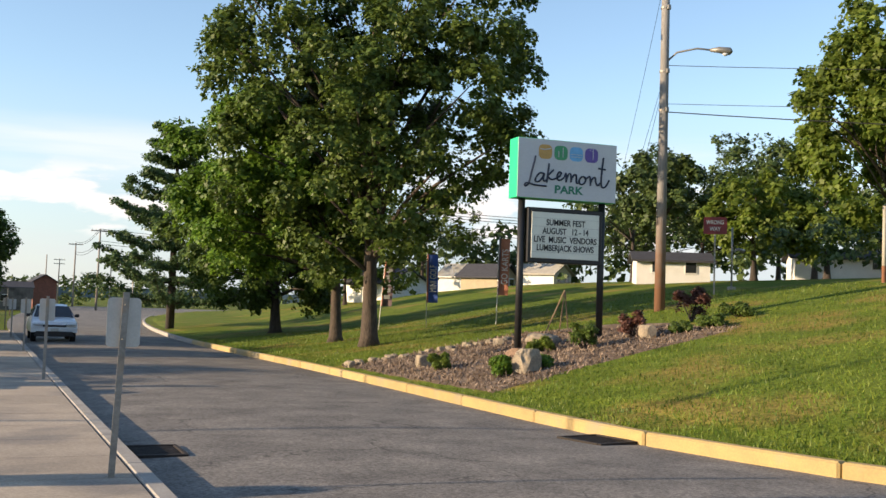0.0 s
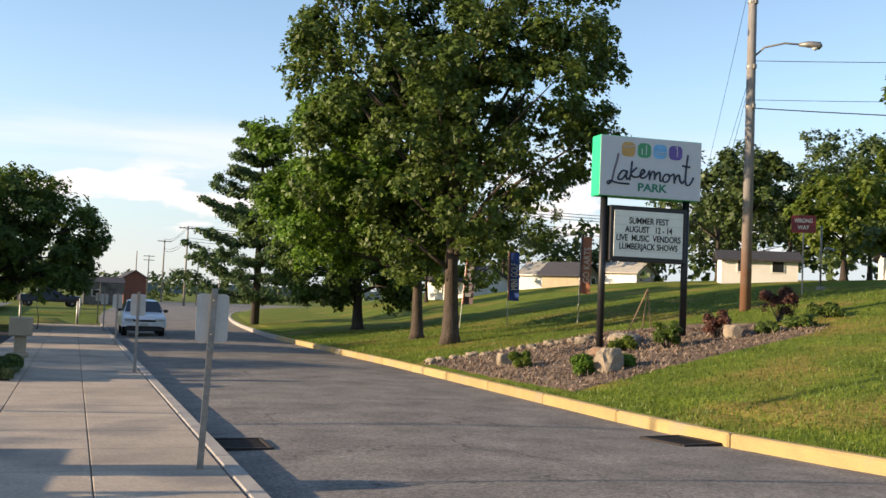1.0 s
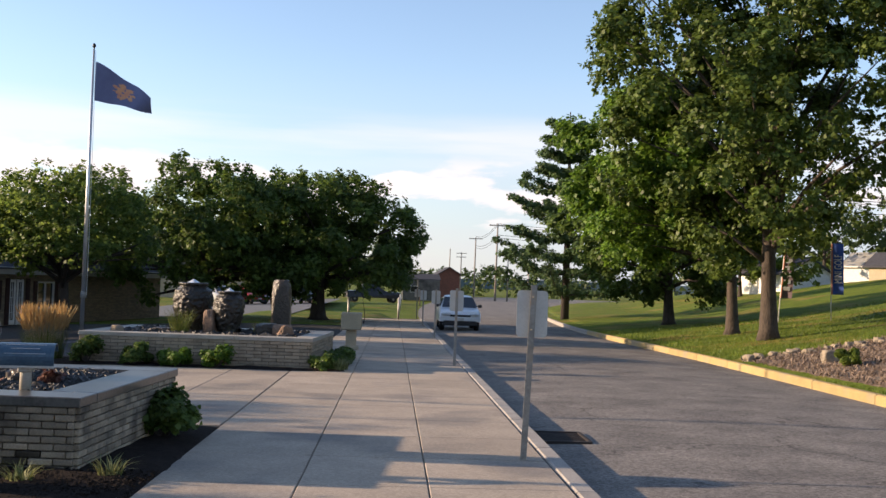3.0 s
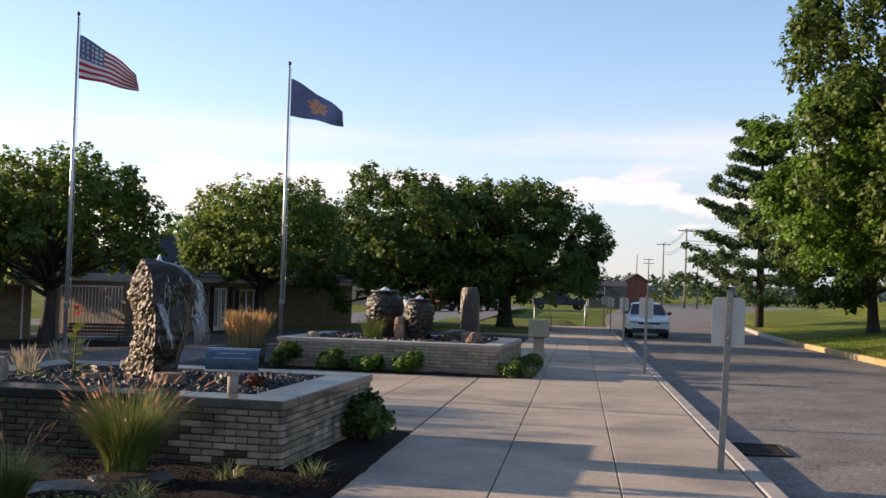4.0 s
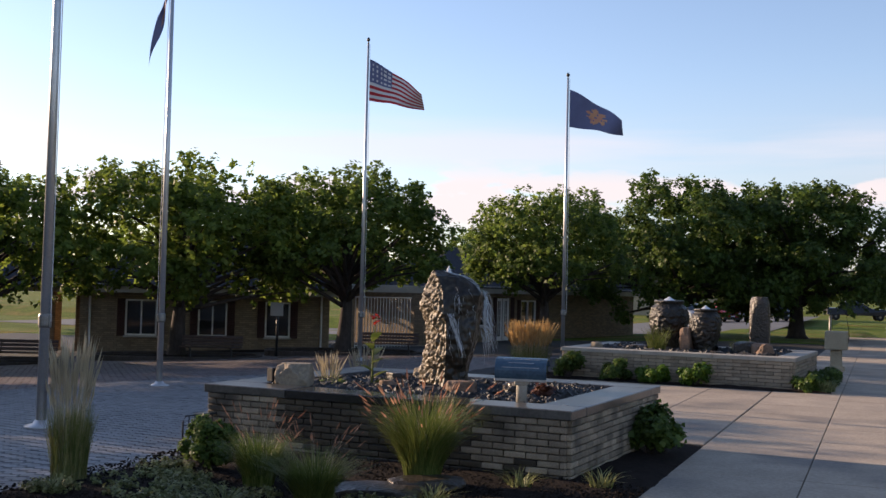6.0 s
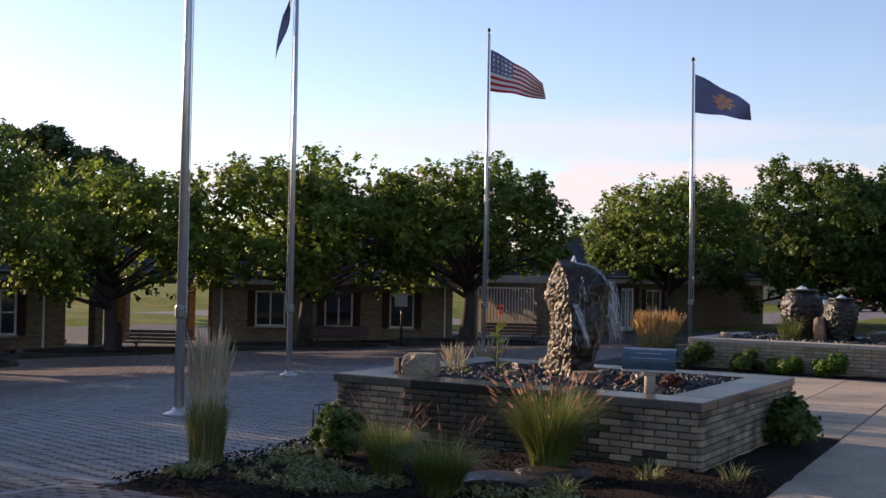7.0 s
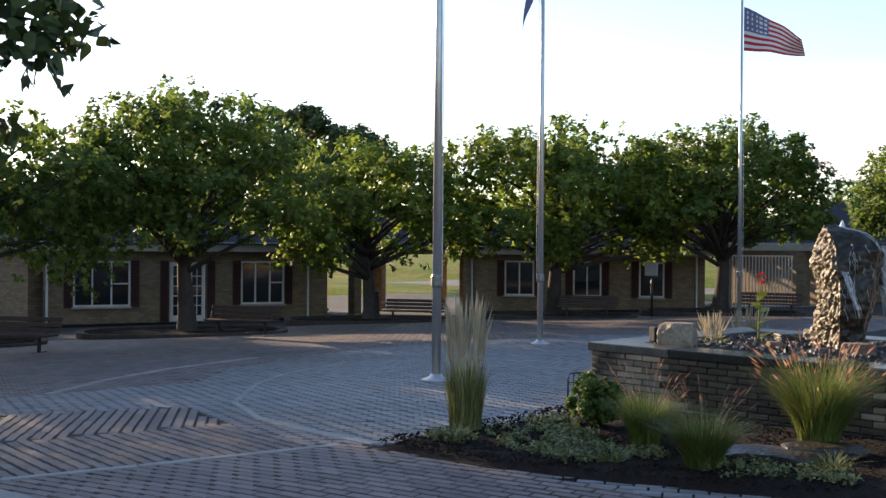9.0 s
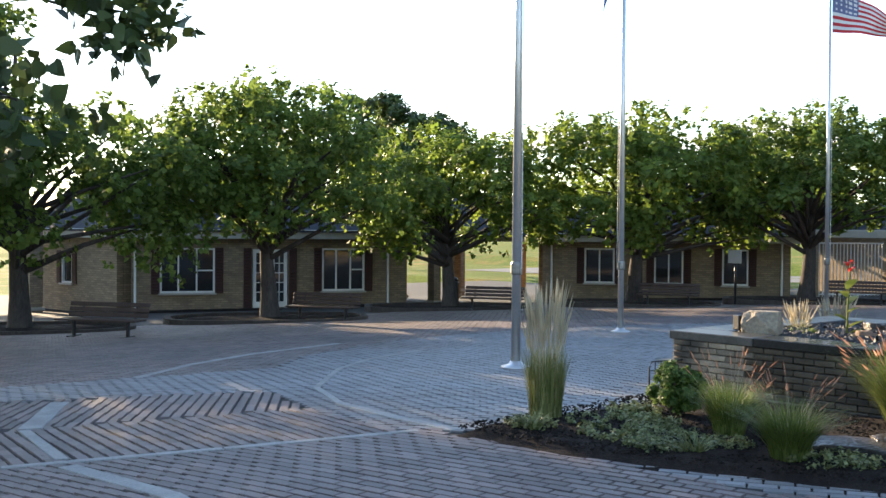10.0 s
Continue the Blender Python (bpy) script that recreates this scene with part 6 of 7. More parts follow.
def urn(x, y, z, h, r, label, seed):
    th = thing("urn_fountain", x, y, z, label, "urn", "stone urns")
    pr = [(0.45, 0), (0.55, 0.05), (0.8, 0.3), (0.98, 0.55), (1.0, 0.7), (0.9, 0.84), (0.68, 0.93), (0.62, 0.95)]
    body = MB().lathe([(r * lerp(t, [b for _, b in pr], [a for a, _ in pr]), h * t) for t in [0.95 * k / 60 for k in range(61)]], 84, wob=0.06)
    for i, (vx, vy, vz) in enumerate(body.v):          # pebbles set in the clay
        d = 1.05 - 0.16 * noise.voronoi(Vector((vx * 15, vy * 15, vz * 15 + seed)))[0][0]
        body.v[i] = (vx * d, vy * d, vz)
    part("body", body, M["urn"], th, "dark pebbled stone body", smooth=True)
    part("rim", MB().lathe([(r * 0.6, h * 0.94), (r * 0.72, h * 0.95), (r * 0.74, h * 0.99), (r * 0.66, h * 1.0), (r * 0.6, h * 0.98)], 28), M["urn"], th, smooth=True)
    part("water", MB().lathe([(r * 0.6, h * 0.985), (r * 0.3, h * 1.0), (r * 0.1, h * 1.05), (0.01, h * 1.07)], 16), M["water"], th, "bubbling water", smooth=True)


urn(*on2(2.8, 1.7), 1.1, 0.43, "large dark pebbled stone urn fountain", 1)
urn(*on2(1.9, 1.15), 0.95, 0.33, "smaller dark pebbled stone urn fountain", 2)
st = boulder("basalt_column", *on2(1.08, 2.7), 0.42, 0.36, 1.22, M["rock_dark"], "upright dark basalt column fountain", 21, 0, 0.15)
for u, v, a, b, c, mt, sd in ((2.26, 1.05, 0.34, 0.24, 0.55, "rock_brown", 22), (1.15, 1.35, 0.62, 0.45, 0.3, "rock_dark", 23), (0.72, 0.95, 0.42, 0.34, 0.3, "rock_brown", 24), (4.0, 0.45, 0.24, 0.2, 0.2, "rock_pale", 25), (3.3, 1.2, 0.5, 0.3, 0.15, "rock_dark", 26), (1.55, 0.6, 0.3, 0.2, 0.12, "rock_dark", 27)):
    boulder("garden_rock", *on2(u, v), a, b, c, M[mt], "weathered garden stone in the long planter", sd, 20 * sd)
ornamental_grass(*on2(2.85, 0.95), 0.62, 0.5, 260, 0, "plume", "tuft of sunlit green strap leaves before the urns", 29, 0.5)
ornamental_grass(*on2(1.4, 2.2), 0.35, 0.5, 120, 0, "plume", "green tuft behind the urns", 30, 0.5)
ornamental_grass(-7.25, 21.9, base_z(-7.2, 21.9), 0.72, 1.12, 1000, 620, "plume", "broad feather reed grass with glowing orange seed heads", 31, 0.3, 0.22, 0.014, 1.45, 0.24)
bed_sheet("planting_bed", [(-0.87, 20.4), (-0.88, 26.2), (-1.7, 26.2), (-1.7, 20.75), (-6.6, 21.0), (-7.9, 21.4), (-7.9, 22.6), (-8.2, 22.0), (-7.9, 20.6), (-6.4, 20.45), (-1.9, 20.2)], base_z, M["mulch"], "dark mulch bed along the long planter", 0.03)
for i, (u, r, h, mt) in enumerate(((4.3, 0.42, 0.3, "leaf_dark"), (3.35, 0.38, 0.24, "leaf_dark"), (2.55, 0.36, 0.2, "leaf_maple"), (1.75, 0.4, 0.24, "leaf_maple"))):
    x, y, z = on2(u, -0.35, 0.0)
    shrub("low_shrub", x, y, z, r, h, "low rounded green shrub before the long planter", M[mt], 90 + i, 0.06, 26, 110, "shrub", "planter shrubs")
for i, (x, y, r) in enumerate(((-1.35, 21.2, 0.35), (-1.25, 22.3, 0.4), (-1.3, 23.6, 0.4), (-1.5, 20.6, 0.3))):
    shrub("low_shrub", x, y, base_z(x, y), r, 0.16, "low dark green spreading shrub in mulch", M["leaf_dark"], 100 + i, 0.06, 22, 90, "shrub", "planter shrubs")
rs = np.random.RandomState(33)
th = thing("spider_plant", -1.15, 20.75, base_z(-1.15, 20.75) + 0.02, "pale variegated strap-leaved plant at the bed corner", "plant", "strap-leaved plants")
quads("foliage", blades(rs, 120, 0.5, 0.26, 0.012, 1.2, 4)[0], M["variegated"], th)
# stone pedestal box
pb = thing("stone_pedestal", -1.22, 28.2, base_z(0, 28.2), "square tan stone box on a short pillar beside the walk", "pedestal")
part("pillar", MB().box((0, 0, 0.25), (0.28, 0.28, 0.52), 0.015), M["block"], pb)
part("plinth", MB().box((0, 0, 0.05), (0.4, 0.4, 0.1), 0.015), M["block"], pb)
part("box", MB().box((0, 0, 0.75), (0.54, 0.54, 0.46), 0.02), M["block"], pb)

# ---- flagpoles and flags ----
def flag_mesh(hoist, fly, droop, seed, cell, cols=26, rows=16, top=0.85, bot=0.25):
    """A cloth with folds, hanging back from its hoist; cell(i, j) gives the material slot."""
    mb = MB()
    for j in range(rows + 1):
        for i in range(cols + 1):
            u, v = i / cols, j / rows
            x = fly * u * math.cos(radians(droop)) + 0.1 * u * (v - 0.5) * math.sin(radians(droop))
            z = -hoist * v - fly * u * math.sin(radians(droop)) * (0.6 + 0.4 * u)
            if droop < 60:       # streaming, the upper corner sinking into folds
                z = -hoist * (v + u ** 1.15 * (top * (1 - v) + bot * v)) - 0.04 * math.sin(9 * u + 3 * v + seed) * u
            y = 0.2 * u ** 0.8 * math.sin(7 * u + 2.0 * v + seed) * fly * 0.6
            mb.v.append((x, y, z))
    for j in range(rows):
        for i in range(cols):
            a = j * (cols + 1) + i
            mb.f.append((a, a + 1, a + cols + 2, a + cols + 1))
            mb.m.append(cell(i / cols, j / rows))
    return mb


def stripes(u, v):
    if u < 0.4 and v < 7 / 13:
        k = int(u / 0.4 * 11), int(v / (7 / 13) * 9)
        return 1 if (k[0] + k[1]) % 2 == 0 and k[0] % 2 == 1 else 2
    return 0 if int(v * 13 + 0.001) % 2 == 0 else 1


def crest(u, v):
    a = math.atan2(v - 0.5, u - 0.5)
    q = (u - 0.5) ** 2 / 0.045 + (v - 0.5) ** 2 / 0.1
    return 1 if q < 0.75 + 0.3 * math.sin(7 * a + 1) and int(u * 26) * 3 % 7 + int(v * 16) * 5 % 7 != 6 else 0


def flagpole(x, y, z, h, r, flag, label, turn=0.0, drop=0.35, hoist=1.0, fly=1.5, droop=30):
    th = thing("flagpole", x, y, z, label, "flagpole", "flagpoles", turn)
    part("pole", MB().tube([(0, 0, 0), (0, 0, h * 0.5), (0, 0, h)], [r, r * 0.85, r * 0.5], 14), M["alu"], th, smooth=True)
    part("collar", MB().lathe([(r * 3.2, 0), (r * 3.2, 0.02), (r * 1.6, 0.05), (r * 1.2, 0.09)], 18), M["alu"], th, smooth=True)
    part("finial", MB().lathe([(0.01, h), (0.03, h + 0.02), (0.01, h + 0.05), (0.045, h + 0.09), (0.05, h + 0.13), (0.03, h + 0.17), (0.005, h + 0.19)], 12), M["black"], th, smooth=True)
    part("cleat", MB().box((r * 1.2, 0, 1.3), (0.04, 0.05, 0.16), 0.01).lathe([(r * 1.12, 1.22), (r * 1.3, 1.25), (r * 1.3, 1.36), (r * 1.12, 1.39)], 14), M["galv"], th)
    part("halyard", MB().tube([(r + 0.03, 0, 1.3), (r + 0.025, 0, h * 0.6), (r * 0.5 + 0.02, 0, h)], 0.006, 5), M["flag_white"], th)
    if flag:
        fl = tagged(new("flag"), label=flag[1], category="flag", group="flags")
        fl.matrix_basis = pose(x, y, z + h - drop, 0, 0, turn) @ pose(r * 0.6 + 0.03, 0, 0)
        part("cloth", flag_mesh(hoist, fly, droop, x, flag[0], 39, 39), flag[2], fl, smooth=True)


us = (stripes, "red and white striped flag with dark blue star field", [M["flag_red"], M["flag_white"], M["flag_blue"]])
state = (crest, "dark blue flag with a golden crest stirring in the wind", [M["flag_blue"], M["flag_gold"]])
flagpole(-9.74, 10.05, base_z(-9.74, 10.05), 9.1, 0.062, None, "tall aluminium flagpole on the paved plaza")
flagpole(-12.98, 16.58, base_z(-12.98, 16.58), 8.9, 0.06, (crest, "dark blue flag hanging limp on its pole", state[2]), "aluminium flagpole with a limp dark blue flag", -170, 0.3, 1.05, 1.5, 80)
flagpole(-13.9, 26.85, base_z(-13.9, 26.85), 9.1, 0.06, us, "aluminium flagpole flying a striped flag", 10, 0.45, 1.2, 1.62, 12)
flagpole(-8.35, 28.3, base_z(-8.35, 28.3), 7.85, 0.055, state, "aluminium flagpole flying a dark blue flag", 8, 0.3, 1.05, 1.5, 10)


# ---- benches and tree islands ----
def bench(x, y, rz, copy_of=None):
    th = thing("bench", x, y, gz(x, y), "dark brown slatted park bench facing the plaza", "bench", "plaza benches", rz)
    for k in range(4):
        part("seat_slat", MB().box((0, -0.2 + 0.12 * k, 0.36), (1.85, 0.1, 0.035), 0.008), M["bench"], th)
    for k in range(3):
        part("back_slat", MB().box((0, 0.27 + 0.035 * k, 0.44 + 0.105 * k), (1.85, 0.03, 0.09), 0.008, rx=-0.3), M["bench"], th)
    for s in (-0.62, 0.62):
        part("leg", MB().box((s, 0.0, 0.17), (0.05, 0.08, 0.36), 0.006).box((s, 0, 0.02), (0.06, 0.45, 0.03), 0.005).box((s, 0.05, 0.335), (0.05, 0.5, 0.03), 0.005).box((s, 0.32, 0.5), (0.04, 0.03, 0.34), 0.005, rx=-0.3), M["black"], th)
    return th


for x, y, rz in ((-20.7, 9.5, 32), (-21.9, 16.0, 32), (-22.1, 22.4, 28), (-19.0, 26.9, 25), (-14.7, 30.5, 20)):
    bench(x, y, rz)


def island(x, y, rx, ry, rz):
    th = thing("tree_island", x, y, base_z(x, y), "low dark-edged mulch island round a tree", "planting bed", "tree islands", rz)
    ov = [(rx * math.copysign(abs(math.cos(a)) ** 0.7, math.cos(a)), ry * math.copysign(abs(math.sin(a)) ** 0.7, math.sin(a))) for a in [2 * math.pi * k / 32 for k in range(32)]]
    inn = [(a * 0.93, b * 0.93) for a, b in ov]
    mb = MB()
    mb.v = [(a, b, -0.15) for a, b in ov] + [(a, b, 0.13) for a, b in ov] + [(a, b, 0.13) for a, b in inn] + [(a, b, 0.05) for a, b in inn]
    mb.f = [(k * 32 + i, k * 32 + (i + 1) % 32, (k + 1) * 32 + (i + 1) % 32, (k + 1) * 32 + i) for k in range(3) for i in range(32)]
    mb.m = [0] * len(mb.f)
    part("edging", mb, M["bark_dark"], th, "dark timber edging")
    mb = MB().lathe([(0.01, 0.12), (0.5, 0.1), (0.95, 0.06)], 32)
    mb.v = [(a * rx * 0.97, b * ry * 0.97, c) for a, b, c in mb.v]
    part("mulch", mb, M["mulch"], th, smooth=True)


for (x, y, *_), r in zip(PLAZA_TREES, (62, 62, 55, 35, 30)):
    island(x, y, 2.6, 1.3, r)
bed_sheet("planting_bed", [(-31.9, 15.9), (-29.6, 20.0), (-29.1, 19.8), (-31.2, 15.5)], base_z, M["mulch"], "narrow dark mulch strip before the brick wall", 0.05)
bed_sheet("planting_bed", [(-29.0, 22.6), (-28.1, 24.4), (-27.5, 24.0), (-28.5, 22.2)], base_z, M["mulch"], "narrow dark mulch strip before the brick wall", 0.05)
bed_sheet("planting_bed", [(-26.5, 29.6), (-19.4, 34.2), (-19.0, 33.6), (-26.1, 29.0)], base_z, M["mulch"], "dark mulch strip before the brick wall", 0.05)
ps = thing("plaza_sign", -17.9, 28.9, base_z(-17.9, 28.9), "small square sign on a black post in the plaza", "sign")
part("post", MB().tube([(0, 0, 0), (0, 0, 1.7)], 0.04, 8), M["black"], ps, smooth=True)
part("plate", MB().box((0, -0.05, 1.5), (0.46, 0.03, 0.42), 0.008), M["plate"], ps, rz=30)
bn = thing("litter_bin", -27.2, 25.6, base_z(-27.2, 25.6), "dark cylindrical litter bin by the breezeway", "bin")
part("body", MB().lathe([(0.24, 0), (0.27, 0.05), (0.28, 0.75), (0.25, 0.82)], 16), M["black"], bn, smooth=True)
part("lid", MB().lathe([(0.27, 0.82), (0.22, 0.92), (0.08, 0.98)], 16), M["black"], bn, smooth=True)

# branch of a near tree reaching into view
nb = thing("shade_tree", -9.42, -0.24, 0.0, "near pear tree with large hanging leaves overhead, darkened to a silhouette", "tree")
rs = np.random.RandomState(77)
mb = MB().tube([(0, 0, -0.2), (0.05, 0, 1.5), (0.2, 0.1, 3.4), (0.3, 0.1, 6.0)], [0.2, 0.16, 0.13, 0.05], 10)
tips = []
for a, b, c in ((3.54, 2.66, 2.81), (3.69, 2.95, 2.75), (3.76, 3.07, 2.85), (3.84, 2.09, 2.41), (3.86, 2.14, 2.14), (3.82, 2.04, 2.02), (3.46, 2.48, 2.88), (3.63, 2.85, 2.62), (3.78, 1.95, 2.24)):
    mb.tube([(0.2, 0.1, 3.3), (a * 0.5, b * 0.5, c + 0.9), (a, b, c + 0.12)], [0.06, 0.025, 0.006], 6)
    tips.append((a, b, c))
cs = np.array([np.array(t) + rs.normal(size=3) * np.array([0.13, 0.13, 0.09]) for t in tips for _ in range(4)])
part("trunk", mb, M["bark_dark"], nb, smooth=True)
up = crown_clumps(rs, 60, 2.6, 2.6, 2.0, 7.0, low=-0.3)
quads("crown", np.concatenate([leaf_cloud(rs, cs, np.full(len(cs), 0.17), 16, 0.085, up=0.15, six=True, fan=4), leaf_cloud(rs, up, np.full(60, 0.7), 72, 0.12, six=True)]), M["leaf_near_dim"], nb)

# ---- the park sign on the bank ----
SX, SY = 12.22, 23.12
SR = -4.0
sg = thing("park_sign", SX, SY, gz(SX, SY), "white park sign with green edge above a black letter board", "sign", "", SR)
z0 = gz(SX, SY)
sg.scale = (1.07, 1, 1)
for x in (0.02, 2.12):
    px, py = SX + x * math.cos(radians(SR)), SY + x * math.sin(radians(SR))
    part("post", MB().tube([(x, 0.15, gz(px, py) - z0 - 0.2), (x, 0.15, 4.0)], 0.085, 14), M["black"], sg, "round black steel post", smooth=True)
cab = part("cabinet", MB().box((1.07, 0.15, 4.63), (2.58, 0.5, 1.5), 0.012), M["green"], sg, "bright green sign case")
part("face", MB().box((1.07, -0.107, 4.63), (2.56, 0.012, 1.48), 0.003), M["signface"], cab, "pale grey translucent face")
part("face", MB().box((1.07, 0.407, 4.63), (2.56, 0.012, 1.48), 0.003), M["signface"], cab)


def rounded(cx, cz, w, h, r, y0, y1):
    pl = []
    for ax, az, a0 in ((w / 2 - r, h / 2 - r, 0), (-w / 2 + r, h / 2 - r, 90), (-w / 2 + r, -h / 2 + r, 180), (w / 2 - r, -h / 2 + r, 270)):
        for k in range(5):
            a = radians(a0 + 22.5 * k)
            pl.append((cx + ax + r * math.cos(a), cz + az + r * math.sin(a)))
    return MB().extrude(pl, y0, y1)


for x, m in ((0.48, "icon_orange"), (0.88, "icon_green"), (1.28, "icon_blue"), (1.68, "icon_purple")):
    part("emblem", rounded(x, 5.06, 0.34, 0.36, 0.11, -0.12, -0.113), M[m], cab, m.split("_")[1] + " rounded emblem")
for x, kind_ in ((0.48, 0), (0.88, 1), (1.28, 2), (1.68, 3)):
    if kind_ == 0:
        mb = MB().tube([(x - 0.14, -0.122, 5.13), (x - 0.03, -0.122, 5.11), (x + 0.14, -0.122, 5.15)], 0.014, 5)
    elif kind_ == 1:
        mb = MB().tube([(x - 0.06, -0.122, 4.95), (x - 0.06, -0.122, 5.1)], 0.012, 5).tube([(x + 0.05, -0.122, 4.95), (x + 0.05, -0.122, 5.2)], 0.012, 5)
    elif kind_ == 2:
        mb = MB()
        for q in (4.98, 5.04):
            mb.tube([(x - 0.14 + 0.035 * i, -0.122, q + 0.012 * (i % 2)) for i in range(9)], 0.008, 5)
    else:
        mb = MB().tube([(x + 0.04, -0.122, 4.96), (x + 0.04, -0.122, 5.24), (x - 0.04, -0.122, 5.2), (x + 0.04, -0.122, 5.16)], 0.01, 5)
    part("emblem_mark", mb, M["signface"], cab)
# flowing script wordmark, drawn stroke by stroke
def stroke(pts, r=0.024):
    cur = []
    P = [Vector((a, -0.12, b)) for a, b in pts]
    for i in range(len(P) - 1):
        p0, p1, p2, p3 = P[max(i - 1, 0)], P[i], P[i + 1], P[min(i + 2, len(P) - 1)]
        for k in range(6):
            t = k / 6
            cur.append(0.5 * ((2 * p1) + (p2 - p0) * t + (2 * p0 - 5 * p1 + 4 * p2 - p3) * t * t + (3 * p1 - p0 - 3 * p2 + p3) * t ** 3))
    cur.append(P[-1])
    return MB().tube(cur, r, 6)


part("wordmark", stroke([(0.23, 4.94), (0.2, 4.78), (0.14, 4.54), (0.08, 4.26), (0.0, 4.17), (-0.03, 4.21), (0.04, 4.25), (0.23, 4.21), (0.52, 4.2)]), M["navy"], cab, "flowing dark script stroke")
part("wordmark", stroke([(0.46, 4.51), (0.35, 4.52), (0.26, 4.41), (0.24, 4.31), (0.32, 4.3), (0.41, 4.4), (0.46, 4.51), (0.44, 4.38), (0.47, 4.32), (0.54, 4.38)]), M["navy"], cab, "flowing dark script stroke")
part("wordmark", stroke([(0.58, 4.77), (0.56, 4.58), (0.53, 4.29)]), M["navy"], cab, "flowing dark script stroke")
part("wordmark", stroke([(0.7, 4.62), (0.56, 4.46), (0.64, 4.38), (0.74, 4.4), (0.84, 4.46), (0.9, 4.54), (0.85, 4.58), (0.8, 4.5), (0.8, 4.4), (0.87, 4.37), (0.97, 4.45), (1.02, 4.56), (1.03, 4.33)]), M["navy"], cab, "flowing dark script stroke")
part("wordmark", stroke([(1.03, 4.38), (1.09, 4.54), (1.15, 4.53), (1.16, 4.34)]), M["navy"], cab, "flowing dark script stroke")
part("wordmark", stroke([(1.16, 4.4), (1.23, 4.53), (1.29, 4.52), (1.3, 4.35), (1.35, 4.33)]), M["navy"], cab, "flowing dark script stroke")
part("wordmark", stroke([(1.5, 4.51), (1.42, 4.49), (1.37, 4.39), (1.41, 4.31), (1.5, 4.34), (1.54, 4.43), (1.5, 4.51), (1.56, 4.47), (1.65, 4.52), (1.67, 4.29)]), M["navy"], cab, "flowing dark script stroke")
part("wordmark", stroke([(1.67, 4.37), (1.73, 4.49), (1.79, 4.5), (1.81, 4.38), (1.86, 4.31), (1.92, 4.38)]), M["navy"], cab, "flowing dark script stroke")
part("wordmark", stroke([(2.0, 5.03), (1.97, 4.76), (1.95, 4.47), (1.97, 4.29), (2.05, 4.28), (2.12, 4.38), (2.16, 4.47)]), M["navy"], cab, "flowing dark script stroke")
part("wordmark", stroke([(1.86, 4.75), (2.06, 4.73)]), M["navy"], cab, "flowing dark script stroke")
words("lettering", "PARK", 0.27, M["teal"], cab, (1.1, -0.115, 4.13), 0, width=1.12, label="dark green capitals", bold=0.009)
lb = part("letter_board", MB().box((1.1, 0.15, 2.98), (1.95, 0.3, 1.38), 0.02), M["black"], sg, "black framed letter board")
part("panel", MB().box((1.1, -0.008, 2.98), (1.75, 0.02, 1.15), 0.003), M["marquee"], lb, "white changeable letter panel")
for t, span, z in (("SUMMER FEST", 1.01, 3.30), ("AUGUST   12 - 14", 1.2, 3.085), ("LIVE  MUSIC  VENDORS", 1.63, 2.87), ("LUMBERJACK SHOWS", 1.48, 2.66)):
    words("letters", t, 0.215, M["ink"], lb, (1.1, -0.022, z), 0, label="black capital letters", bold=0.004, span=span)
for i in range(5):
    part("letter_rail", MB().box((1.1, -0.019, 3.41 - 0.213 * i), (1.74, 0.004, 0.008)), M["plate"], lb)

# mulch round the sign, with stones and shrubs
def bank_bed(zf=gz):
    return bed_sheet("planting_bed", [(9.1, 27.9), (8.95, 23.0), (9.0, 18.2), (11.1, 18.9), (13.6, 19.4), (16.2, 19.8), (17.2, 23.0), (16.6, 26.4), (15.0, 28.2), (11.5, 28.0)], gz, M["chips"], "brown wood-chip bed round the park sign on the bank", 0.03)


bank_bed()
rs = np.random.RandomState(91)
pts = []
while len(pts) < 8000:
    x, y = rs.uniform(9.1, 16.6), rs.uniform(18.4, 27.8)
    if x < lerp(y, [18, 19.2, 20, 28], [9.2, 12.5, 16.6, 14.8]):
        pts.append((x, y))
q = []
for x, y in pts:
    a, L, w, zz = rs.random() * 6.28, 0.015 + 0.03 * rs.random(), 0.006 + 0.01 * rs.random(), gz(x, y) + 0.045 + 0.01 * rs.random()
    c, s, t = math.cos(a), math.sin(a), rs.normal() * 0.03
    q.append([(x - c * L + s * w, y - s * L - c * w, zz - t + 0.19 * (-c * L)), (x + c * L + s * w, y + s * L - c * w, zz + t + 0.19 * c * L), (x + c * L - s * w, y + s * L + c * w, zz + t + 0.01 + 0.19 * c * L), (x - c * L - s * w, y - s * L + c * w, zz - t + 0.01 - 0.19 * c * L)])
tagged(quads("bark_chips", np.array(q), M["chip"], kind="stuff"), label="loose brown bark chips lying on the sign bed", category="bark chips")
for i, (x, y, sx, sz, mt) in enumerate(((10.16, 24.2, 0.42, 0.34, "rock_pale"), (10.75, 19.95, 0.62, 0.55, "rock_pale"), (13.3, 23.9, 1.1, 0.34, "rock_pale"), (14.8, 21.4, 0.5, 0.36, "rock_pale"), (9.3, 27.4, 0.35, 0.2, "rock_pale"), (11.9, 22.6, 0.5, 0.26, "rock_brown"), (12.9, 25.6, 0.3, 0.25, "rock_pale"))):
    boulder("garden_rock", x, y, gz(x, y) - 0.03, sx, sx * 0.7, sz, M[mt], "tan sunlit boulder on the sign bed", 40 + i, 25 * i, 0.3)
rs = np.random.RandomState(92)
